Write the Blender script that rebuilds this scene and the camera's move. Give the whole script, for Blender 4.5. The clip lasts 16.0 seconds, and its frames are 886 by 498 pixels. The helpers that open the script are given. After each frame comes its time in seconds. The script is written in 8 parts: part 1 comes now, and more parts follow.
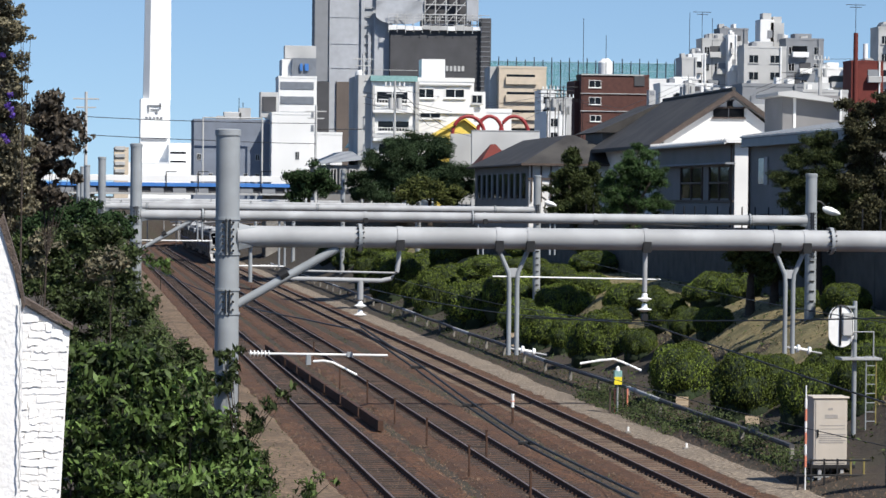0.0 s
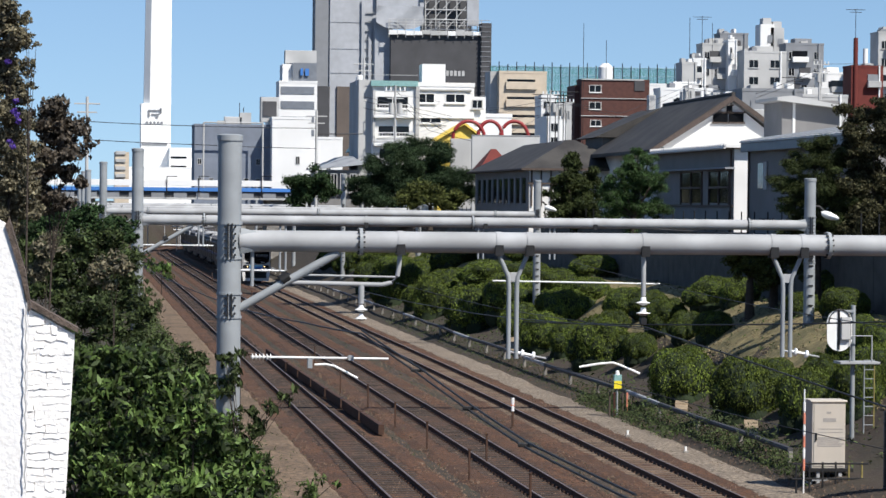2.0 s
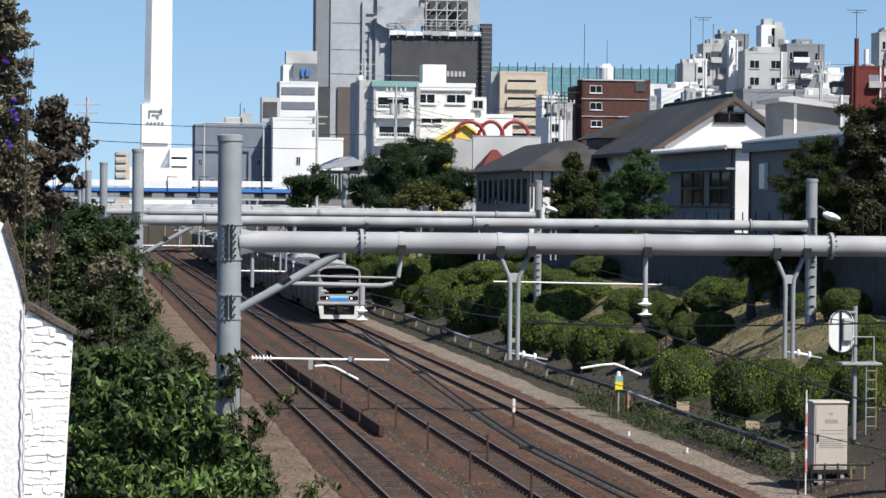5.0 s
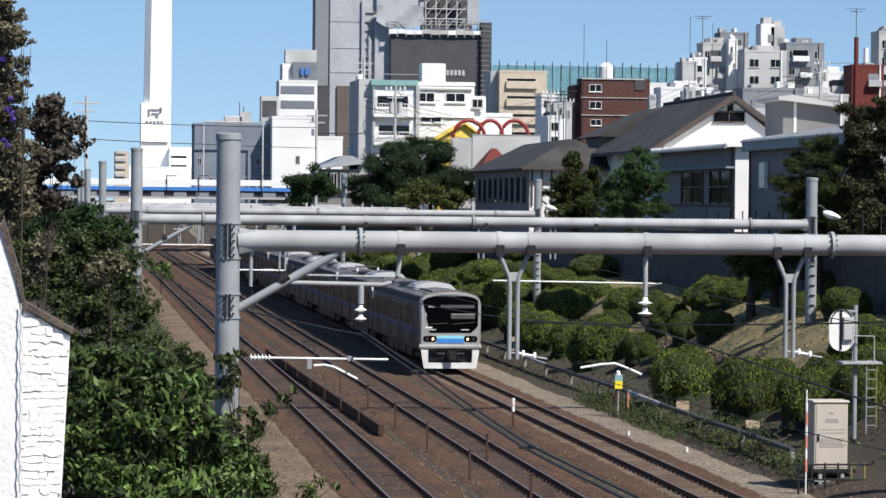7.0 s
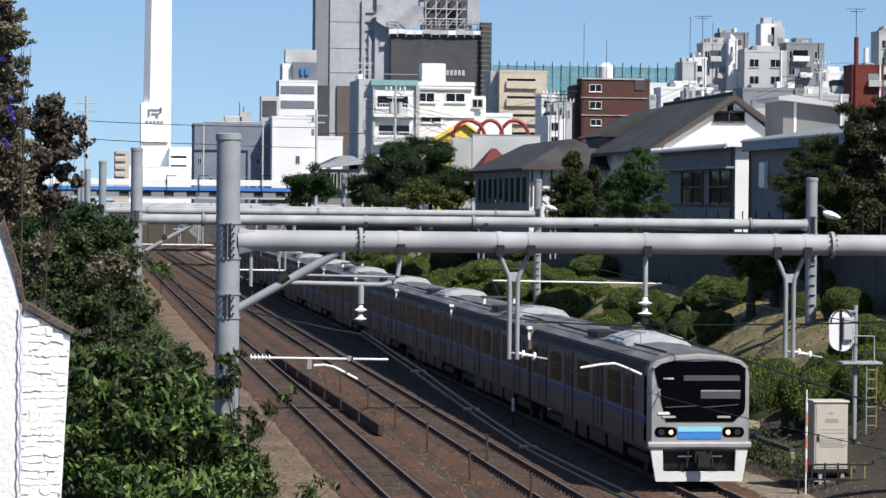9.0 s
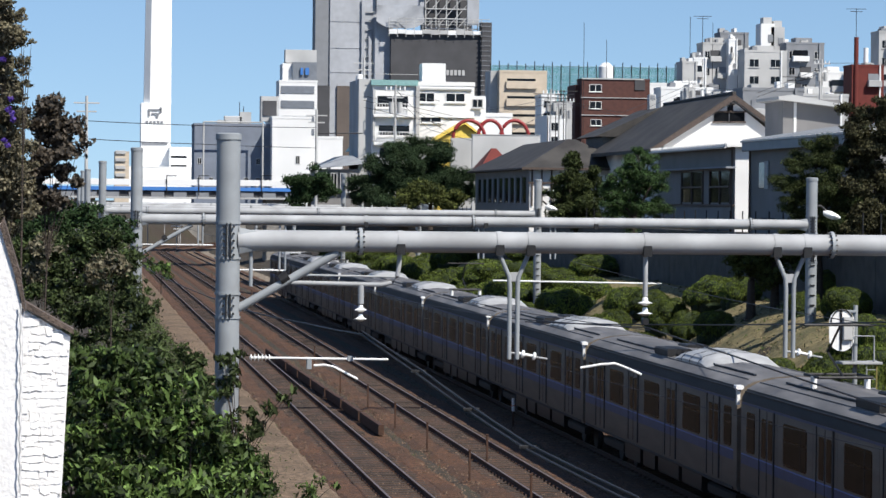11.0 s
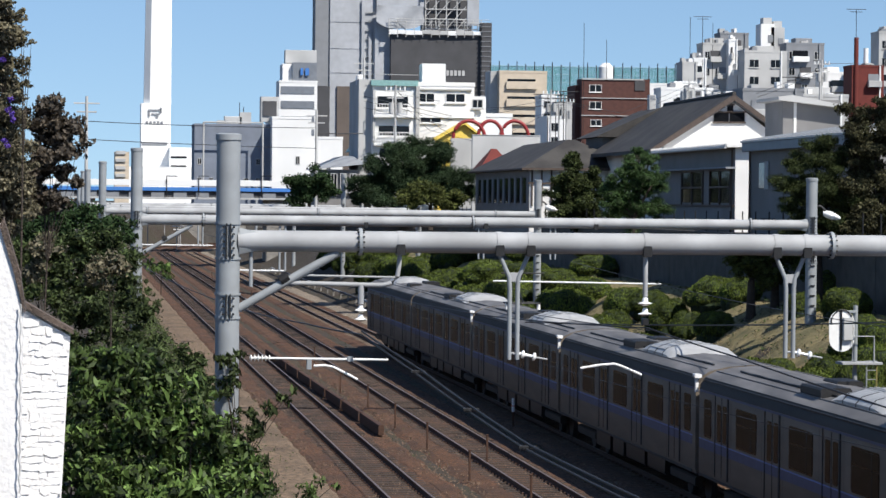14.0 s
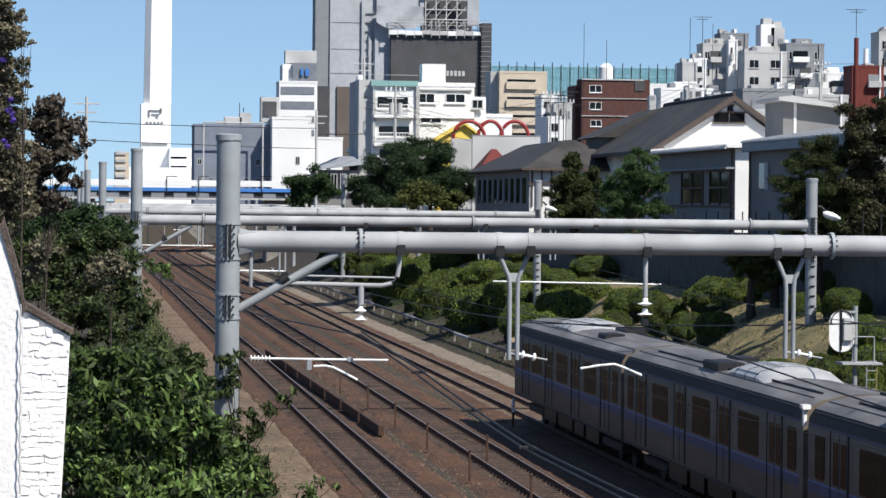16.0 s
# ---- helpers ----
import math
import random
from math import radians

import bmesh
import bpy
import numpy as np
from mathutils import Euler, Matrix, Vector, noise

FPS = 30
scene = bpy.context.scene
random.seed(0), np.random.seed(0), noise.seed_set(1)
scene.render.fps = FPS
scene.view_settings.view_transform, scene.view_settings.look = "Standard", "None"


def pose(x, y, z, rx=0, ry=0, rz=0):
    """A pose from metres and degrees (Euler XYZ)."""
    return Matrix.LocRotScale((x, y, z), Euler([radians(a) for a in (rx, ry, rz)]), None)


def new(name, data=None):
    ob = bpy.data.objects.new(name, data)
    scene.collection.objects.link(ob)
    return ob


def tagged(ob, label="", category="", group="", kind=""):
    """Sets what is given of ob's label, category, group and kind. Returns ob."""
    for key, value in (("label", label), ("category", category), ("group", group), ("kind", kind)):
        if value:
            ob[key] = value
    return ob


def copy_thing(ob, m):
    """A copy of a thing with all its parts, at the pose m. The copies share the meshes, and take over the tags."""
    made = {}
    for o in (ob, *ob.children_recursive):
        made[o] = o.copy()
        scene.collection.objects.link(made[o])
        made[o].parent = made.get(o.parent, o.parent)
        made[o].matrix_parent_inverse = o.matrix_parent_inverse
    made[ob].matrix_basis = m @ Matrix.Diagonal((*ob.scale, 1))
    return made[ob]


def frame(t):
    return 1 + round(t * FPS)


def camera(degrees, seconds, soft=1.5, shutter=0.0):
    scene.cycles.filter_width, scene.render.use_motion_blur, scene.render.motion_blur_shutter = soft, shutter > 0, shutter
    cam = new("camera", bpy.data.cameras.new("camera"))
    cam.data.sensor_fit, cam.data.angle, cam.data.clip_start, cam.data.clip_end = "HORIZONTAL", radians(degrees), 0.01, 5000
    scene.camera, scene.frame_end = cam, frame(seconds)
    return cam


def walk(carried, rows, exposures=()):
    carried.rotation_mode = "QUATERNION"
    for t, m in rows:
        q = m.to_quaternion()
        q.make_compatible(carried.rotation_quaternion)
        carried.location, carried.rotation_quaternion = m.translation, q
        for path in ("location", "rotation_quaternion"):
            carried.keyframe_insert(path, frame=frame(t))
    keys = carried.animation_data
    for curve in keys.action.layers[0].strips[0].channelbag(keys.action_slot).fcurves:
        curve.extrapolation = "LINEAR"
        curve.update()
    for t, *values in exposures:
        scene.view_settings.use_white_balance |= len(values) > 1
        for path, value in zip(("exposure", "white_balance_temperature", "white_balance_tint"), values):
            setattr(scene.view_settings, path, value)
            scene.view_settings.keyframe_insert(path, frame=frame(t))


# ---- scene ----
def heading(x, y, z, down, right, roll):
    """A camera pose from degrees: how far it looks down, how far to the right of +y, and its lean."""
    m = Matrix.Translation((x, y, z)) @ Matrix.Rotation(radians(-right), 4, "Z")
    return m @ Matrix.Rotation(radians(90 - down), 4, "X") @ Matrix.Rotation(radians(roll), 4, "Z")


cam = camera(17.83, 16.0, soft=1.5)
walk(cam, [
    (0, heading(-16.39, 0.00, 7.53, 1.0186, 7.4026, 0.55)),
    (0.5, heading(-16.40, -0.05, 7.53, 0.9843, 7.3969, 0.55)),
    (1, heading(-16.42, -0.20, 7.53, 0.9545, 7.4026, 0.55)),
    (1.5, heading(-16.43, -0.30, 7.53, 0.9270, 7.3969, 0.55)),
    (2, heading(-16.44, -0.40, 7.53, 0.9235, 7.3946, 0.55)),
    (2.5, heading(-16.44, -0.40, 7.53, 0.9155, 7.3854, 0.55)),
    (3, heading(-16.44, -0.40, 7.53, 0.9121, 7.3763, 0.55)),
    (3.5, heading(-16.43, -0.30, 7.53, 0.9006, 7.3682, 0.55)),
    (4, heading(-16.43, -0.30, 7.53, 0.8949, 7.3740, 0.55)),
    (4.8, heading(-16.42, -0.20, 7.53, 0.9075, 7.3797, 0.55)),
    (5.7, heading(-16.40, -0.10, 7.53, 0.9258, 7.3877, 0.55)),
    (6.5, heading(-16.39, 0.00, 7.53, 0.9350, 7.3912, 0.55)),
    (9, heading(-16.39, 0.00, 7.53, 0.9350, 7.3912, 0.55)),
    (13.5, heading(-16.39, 0.00, 7.53, 0.9350, 7.3912, 0.55)),
    (14.5, heading(-16.39, 0.00, 7.53, 0.9201, 7.3912, 0.55)),
    (16, heading(-16.39, 0.00, 7.53, 0.9201, 7.3912, 0.55)),
])

# ---- world and sun ----
SUN = Vector((0.385, -0.53, 0.76)).normalized()
world = bpy.data.worlds.new("world")
scene.world = world
world.use_nodes = True
sky = world.node_tree.nodes.new("ShaderNodeTexSky")
sky.sky_type, sky.sun_disc = "NISHITA", False
sky.sun_elevation = math.asin(SUN.z)
sky.sun_rotation = math.atan2(SUN.x, SUN.y)
sky.air_density, sky.dust_density, sky.ozone_density = 1.0, 0.2, 5.0
world.node_tree.nodes["Background"].inputs["Strength"].default_value = 0.097
sky_coord = world.node_tree.nodes.new("ShaderNodeTexCoord")
sky_lift = world.node_tree.nodes.new("ShaderNodeMapping")
sky_lift.vector_type = "POINT"
sky_lift.inputs["Location"].default_value = (0, 0, 0.088)
world.node_tree.links.new(sky_coord.outputs["Generated"], sky_lift.inputs["Vector"])
world.node_tree.links.new(sky_lift.outputs["Vector"], sky.inputs["Vector"])
world.node_tree.links.new(sky.outputs[0], world.node_tree.nodes["Background"].inputs["Color"])
sun = new("sun", bpy.data.lights.new("sun", "SUN"))
sun.data.energy, sun.data.angle, sun.data.color = 5.0, radians(0.5), (1.0, 0.95, 0.88)
sun.rotation_euler = SUN.to_track_quat("Z", "Y").to_euler()
scene.view_settings.exposure = 0.4


# ---- materials ----
def mat(name, color, rough=0.7, metal=0.0, vary=0.15, scale=6.0, bump=0.0, bscale=40.0, stain=None, stain_scale=0.6, stain_amount=0.4,
        island=0.0, per_object=0.0, emit=0.0, coat=0.0, spec=0.5, through_light=0.0, stretch=None):
    m = bpy.data.materials.new(name)
    m.use_nodes = True
    nt = m.node_tree
    N, L = nt.nodes, nt.links
    b = N["Principled BSDF"]
    b.inputs["Roughness"].default_value, b.inputs["Metallic"].default_value = rough, metal
    b.inputs["Coat Weight"].default_value = coat
    b.inputs["Specular IOR Level"].default_value = spec
    co = N.new("ShaderNodeTexCoord")
    src = co.outputs["Object"]
    if stretch:
        mp = N.new("ShaderNodeMapping")
        mp.inputs["Scale"].default_value = stretch
        L.new(src, mp.inputs["Vector"])
        src = mp.outputs["Vector"]

    def tex(sc, detail=4):
        n = N.new("ShaderNodeTexNoise")
        n.inputs["Scale"].default_value, n.inputs["Detail"].default_value = sc, detail
        L.new(src, n.inputs["Vector"])
        return n.outputs["Fac"]

    def mix(fac, a, bcol):
        n = N.new("ShaderNodeMix")
        n.data_type = "RGBA"
        if isinstance(fac, float):
            n.inputs[0].default_value = fac
        else:
            L.new(fac, n.inputs[0])
        for sock, v in ((n.inputs[6], a), (n.inputs[7], bcol)):
            if isinstance(v, tuple):
                sock.default_value = (*v, 1)
            else:
                L.new(v, sock)
        return n.outputs[2]

    def ramp(fac, lo, hi, top=1.0):
        n = N.new("ShaderNodeMapRange")
        n.inputs["From Min"].default_value, n.inputs["From Max"].default_value, n.inputs["To Max"].default_value = lo, hi, top
        L.new(fac, n.inputs["Value"])
        return n.outputs["Result"]

    dark = tuple(max(0.0, c * (1 - vary)) for c in color)
    light = tuple(min(1.0, c * (1 + vary)) for c in color)
    col = mix(ramp(tex(scale), 0.3, 0.7), dark, light)
    if stain:
        col = mix(ramp(tex(stain_scale, 6), 0.42, 0.68, stain_amount), col, stain)
    for amount, kind in ((island, "isl"), (per_object, "obj")):
        if amount:
            r = N.new("ShaderNodeNewGeometry").outputs["Random Per Island"] if kind == "isl" else N.new("ShaderNodeObjectInfo").outputs["Random"]
            h = N.new("ShaderNodeHueSaturation")
            v = ramp(r, 0.0, 1.0)
            v.node.inputs["To Min"].default_value, v.node.inputs["To Max"].default_value = 1 - amount, 1 + amount
            L.new(v, h.inputs["Value"])
            L.new(col, h.inputs["Color"])
            col = h.outputs["Color"]
    L.new(col, b.inputs["Base Color"])
    if bump:
        bn = N.new("ShaderNodeBump")
        bn.inputs["Strength"].default_value, bn.inputs["Distance"].default_value = bump, 0.05
        L.new(tex(bscale, 6), bn.inputs["Height"])
        L.new(bn.outputs[0], b.inputs["Normal"])
    if emit:
        b.inputs["Emission Color"].default_value, b.inputs["Emission Strength"].default_value = (*color, 1), emit
    if through_light:
        b.inputs["Subsurface Weight"].default_value = 0.0
        tr = N.new("ShaderNodeBsdfTranslucent")
        L.new(col, tr.inputs["Color"])
        ms = N.new("ShaderNodeMixShader")
        ms.inputs[0].default_value = through_light
        L.new(b.outputs[0], ms.inputs[1])
        L.new(tr.outputs[0], ms.inputs[2])
        L.new(ms.outputs[0], N["Material Output"].inputs["Surface"])
    return m


SOIL = mat("soil", (0.036, 0.025, 0.016), 0.95, vary=0.35, scale=2.5, bump=0.8, bscale=9, stain=(0.032, 0.034, 0.014), stain_scale=0.35, stain_amount=0.5)
BALLAST = mat("ballast", (0.082, 0.0365, 0.0160), 0.95, vary=0.85, scale=9.0, bump=1.0, bscale=14, stain=(0.036, 0.018, 0.010), stain_scale=0.5, stain_amount=0.7)
BALLAST_GREY = mat("ballast_grey", (0.200, 0.162, 0.120), 0.95, vary=0.85, scale=9.0, bump=1.0, bscale=14, stain=(0.12, 0.095, 0.072), stain_scale=0.6, stain_amount=0.6)
PATH = mat("trodden_path", (0.150, 0.104, 0.066), 0.95, vary=0.7, scale=6.0, bump=1.0, bscale=12, stain=(0.075, 0.052, 0.032), stain_scale=0.45, stain_amount=0.8)
RUST = mat("rail_rust", (0.060, 0.029, 0.017), 0.8, 0.15, vary=0.35, scale=8, bump=0.2)
RAILTOP = mat("rail_running_surface", (0.20, 0.16, 0.14), 0.5, 0.6, vary=0.2, scale=3)
SLEEPER = mat("sleeper_concrete", (0.115, 0.085, 0.060), 0.9, vary=0.3, scale=5, bump=0.3, per_object=0.3, island=0.25, stain=(0.08, 0.05, 0.035), stain_amount=0.6)
SLEEPER_WOOD = mat("sleeper_dark", (0.034, 0.023, 0.017), 0.9, vary=0.35, scale=5, bump=0.3, per_object=0.3, island=0.25)
GALV = mat("galvanised_steel", (0.275, 0.295, 0.308), 0.65, 0.05, vary=0.12, scale=1.6, bump=0.05, bscale=60, stain=(0.19, 0.20, 0.205), stain_scale=0.9, stain_amount=0.55)
GALV_LIGHT = mat("galvanised_steel_light", (0.345, 0.352, 0.358), 0.7, 0.0, vary=0.14, scale=1.3, stain=(0.235, 0.24, 0.24), stain_scale=1.1, stain_amount=0.6)
DARKSTEEL = mat("dark_steel", (0.02, 0.02, 0.021), 0.6, 0.4, vary=0.3)
BLACK = mat("black_paint", (0.004, 0.004, 0.005), 0.45, vary=0.3)
BLACKGLASS = mat("black_glass", (0.002, 0.002, 0.003), 0.12, vary=0.2, spec=0.12)
PORCELAIN = mat("white_porcelain", (0.78, 0.78, 0.76), 0.25, vary=0.05)
WIRE = mat("wire_dark", (0.03, 0.03, 0.032), 0.6, 0.3)
# Warm dark tone puts side shade and ground reflection into the steel colour.
STAINLESS = mat("stainless_shade_toned", (0.155, 0.127, 0.098), 0.6, 0.15, vary=0.18, scale=3, stain=(0.098, 0.081, 0.064), stain_scale=0.8, stain_amount=0.6, stretch=(1, 0.15, 1), spec=0.25)
TRAINROOF = mat("train_roof_grey", (0.140, 0.134, 0.130), 0.6, vary=0.35, scale=2.5, stain=(0.065, 0.064, 0.064), stain_scale=0.9, stain_amount=0.7, stretch=(1, 0.25, 1))
ACUNIT = mat("aircon_light_grey", (0.46, 0.46, 0.45), 0.45, 0.2, vary=0.15, scale=2, stain=(0.32, 0.32, 0.31), stain_scale=1.5, stain_amount=0.6)
FRONTSILVER = mat("front_silver_paint", (0.42, 0.42, 0.415), 0.4, 0.35, vary=0.06, scale=2, stain=(0.26, 0.255, 0.25), stain_scale=2.0, stain_amount=0.5)
SKIRT = mat("front_skirt_white", (0.6512, 0.6512, 0.6336), 0.5, vary=0.06, stain=(0.45, 0.42, 0.38), stain_scale=3, stain_amount=0.35)
STRIPE_EDGE = mat("train_stripe_edge", (0.09, 0.16, 0.42), 0.5, vary=0.1)
STRIPE = mat("train_stripe", (0.040, 0.050, 0.115), 0.55, vary=0.15)
BLUE = mat("train_blue", (0.045, 0.22, 0.62), 0.4, vary=0.05)
CYAN = mat("train_cyan", (0.25, 0.62, 0.78), 0.4, vary=0.05)
# Doors take the same shade tone, slightly darker.
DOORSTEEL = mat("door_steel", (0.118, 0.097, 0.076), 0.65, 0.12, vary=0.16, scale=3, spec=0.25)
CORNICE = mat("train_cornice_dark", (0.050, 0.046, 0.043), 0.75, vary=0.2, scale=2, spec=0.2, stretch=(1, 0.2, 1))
TRAINGLASS = mat("train_window_glass", (0.006, 0.005, 0.005), 0.2, vary=0.3, spec=0.03)
WARMGLASS = mat("train_window_glass_warm", (0.008, 0.006, 0.0045), 0.3, vary=0.9, scale=1.6, spec=0.03, stretch=(1, 0.8, 2.5))
LAMP = mat("headlamp_lit", (1.0, 0.62, 0.28), 0.3, emit=1.6)
GLASS = mat("window_glass_dark", (0.008, 0.009, 0.011), 0.1, vary=0.3, scale=0.4, spec=0.25)
WHITE = mat("white_render", (0.75, 0.75, 0.735), 0.8, vary=0.05, scale=0.5, stain=(0.66, 0.66, 0.64), stain_scale=0.25, stain_amount=0.5)
CHIMNEYWHITE = mat("chimney_white", (0.84, 0.84, 0.82), 0.8, vary=0.03, scale=0.2)
OFFGREY = mat("pale_grey_render", (0.46, 0.46, 0.45), 0.85, vary=0.08, scale=0.6, stain=(0.22, 0.22, 0.215), stain_scale=0.3, stain_amount=0.5)
# Shade of the hall's side face, put into a blue-grey wall colour.
SHADEWALL = mat("shaded_wall_blue_grey", (0.17, 0.195, 0.24), 0.8, vary=0.12, scale=0.5)
# Dark concrete; the shade behind the shrubs is put into its colour.
DARKWALL = mat("dark_wall_with_shade", (0.07, 0.066, 0.06), 0.9, vary=0.3, scale=1.2, bump=0.2)
OLIVELEAF = mat("olive_leaf", (0.040, 0.052, 0.018), 0.8, spec=0.12, vary=0.35, scale=1.2, island=0.7, through_light=0.2)
RUSSETLEAF = mat("russet_green_leaf", (0.052, 0.050, 0.024), 0.7, spec=0.2, vary=0.4, scale=1.2, island=0.8, through_light=0.2)
TAUPE = mat("taupe_panel", (0.115, 0.092, 0.078), 0.8, vary=0.1, scale=0.4, stain=(0.09, 0.075, 0.065), stain_scale=0.3)
VIOLET = mat("violet_petal", (0.12, 0.06, 0.36), 0.7, vary=0.2, scale=6, island=0.3, through_light=0.2)
CONIFERLEAF = mat("blue_green_needles", (0.034, 0.056, 0.026), 0.8, spec=0.12, vary=0.35, scale=0.7, island=0.6, through_light=0.2)
OLIVEBRIGHT = mat("dull_yellow_leaf", (0.070, 0.082, 0.024), 0.8, spec=0.12, vary=0.35, scale=1.0, island=0.5, through_light=0.2)
MIDGREY = mat("mid_grey_panel", (0.215, 0.225, 0.24), 0.8, vary=0.1, scale=0.5, stain=(0.20, 0.21, 0.22), stain_scale=0.2)
SHEET = mat("grey_scaffold_sheet", (0.385, 0.40, 0.425), 0.85, vary=0.08, scale=0.8, bump=0.3, bscale=1.5, stain=(0.27, 0.28, 0.29), stain_scale=0.15, stain_amount=0.6)
CHARCOAL = mat("charcoal_panel", (0.0562, 0.0562, 0.06), 0.75, vary=0.15, scale=0.3)
BEIGE = mat("beige_tile", (0.52, 0.44, 0.34), 0.85, vary=0.08, scale=1.0)
BROWN = mat("brown_brick_tile", (0.0782, 0.0306, 0.0238), 0.85, vary=0.2, scale=1.5)
REDWALL = mat("red_painted_wall", (0.12, 0.018, 0.012), 0.8, vary=0.15, scale=1)
REDPIPE = mat("red_arch_paint", (0.252, 0.021, 0.021), 0.5, vary=0.1)
YELLOW = mat("yellow_roof", (0.75, 0.55, 0.10), 0.7, vary=0.1)
TEAL = mat("teal_sheet_roof", (0.20, 0.36, 0.35), 0.6, vary=0.15)
BLUEBAND = mat("bridge_blue", (0.045, 0.17, 0.46), 0.6, vary=0.08, scale=0.3)
NETGREEN = mat("green_net", (0.03, 0.20, 0.14), 0.8, vary=0.15, scale=0.4)
ROOFTILE = mat("dark_roof_slate", (0.0268, 0.0242, 0.0225), 0.75, vary=0.25, scale=1.5, bump=0.3, bscale=5, stain=(0.085, 0.08, 0.07), stain_scale=0.5)
ROOFGREY = mat("grey_sheet_roof", (0.18, 0.198, 0.222), 0.55, 0.2, vary=0.1, scale=1)
WOODTRIM = mat("dark_wood_trim", (0.07, 0.05, 0.04), 0.7, vary=0.25)
# Grey wall tone; shade of the sides facing the cutting is put in too.
HOUSEWALL = mat("house_wall_grey_and_shade", (0.20, 0.195, 0.192), 0.85, vary=0.08, scale=0.8, bump=0.15, bscale=20, stain=(0.15, 0.145, 0.14), stain_scale=0.5)
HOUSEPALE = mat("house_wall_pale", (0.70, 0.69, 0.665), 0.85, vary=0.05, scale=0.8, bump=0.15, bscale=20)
CONCRETE = mat("old_concrete", (0.2312, 0.2176, 0.1972), 0.9, vary=0.2, scale=2, bump=0.3, stain=(0.16, 0.15, 0.13), stain_scale=0.7, stain_amount=0.6)
CABINET = mat("cream_cabinet_paint", (0.4646, 0.4224, 0.3661), 0.55, vary=0.06, scale=2, stain=(0.52, 0.45, 0.37), stain_scale=1.2, stain_amount=0.4)
PINKPOLE = mat("faded_red_band", (0.62, 0.22, 0.14), 0.7, vary=0.15, scale=5)
SIGNYELLOW = mat("sign_yellow", (0.75, 0.62, 0.03), 0.5, vary=0.05)
OLDYELLOW = mat("faded_yellow_paint", (0.22, 0.18, 0.06), 0.8, vary=0.3, scale=4)
PRINT = mat("grey_print", (0.30, 0.28, 0.26), 0.7, vary=0.1)
PLASTERWALL = mat("rough_white_wall", (0.79, 0.78, 0.765), 0.95, vary=0.05, scale=8, bump=0.3, bscale=18, stain=(0.66, 0.64, 0.62), stain_scale=5, stain_amount=0.4)
LEDGE = mat("rusty_brown_ledge", (0.10, 0.075, 0.06), 0.9, vary=0.4, scale=8, bump=0.6)
BARK = mat("bark", (0.045, 0.034, 0.026), 0.95, vary=0.35, scale=6, bump=0.6, bscale=20)
BUSHLEAF = mat("azalea_leaf", (0.086, 0.115, 0.021), 0.75, spec=0.15, vary=0.4, scale=1.6, island=0.5, per_object=0.28, through_light=0.12)
# Near-black twig colour with the deep shade between leaves painted in.
BUSHCORE = mat("azalea_inner_shade", (0.012, 0.022, 0.006), 0.95, vary=0.4, scale=4, bump=0.8, bscale=18)
TREELEAF = mat("tree_leaf_dark", (0.026, 0.048, 0.018), 0.8, spec=0.12, vary=0.3, scale=0.8, island=0.6, per_object=0.2, through_light=0.2)
PINELEAF = mat("pine_leaf", (0.050, 0.092, 0.030), 0.75, spec=0.18, vary=0.3, scale=1.0, island=0.6, through_light=0.2)
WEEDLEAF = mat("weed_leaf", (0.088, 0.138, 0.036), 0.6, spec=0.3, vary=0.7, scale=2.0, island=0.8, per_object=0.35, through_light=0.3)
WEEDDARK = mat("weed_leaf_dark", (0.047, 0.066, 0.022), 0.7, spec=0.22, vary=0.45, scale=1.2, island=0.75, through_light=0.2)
IVYLEAF = mat("dry_ivy_leaf", (0.1292, 0.114, 0.0684), 0.7, vary=0.45, scale=4, island=0.6, through_light=0.2)
PURPLELEAF = mat("dark_red_leaf", (0.0778, 0.0626, 0.0454), 0.65, vary=0.45, scale=3, island=0.6, through_light=0.25)
TURF = mat("dry_bank_turf", (0.200, 0.160, 0.072), 0.95, vary=0.4, scale=3.5, bump=0.8, bscale=12, stain=(0.055, 0.060, 0.020), stain_scale=0.55, stain_amount=0.75)
STRAW = mat("dry_grass", (0.1714, 0.1361, 0.0756), 0.9, vary=0.3, scale=3, island=0.4)


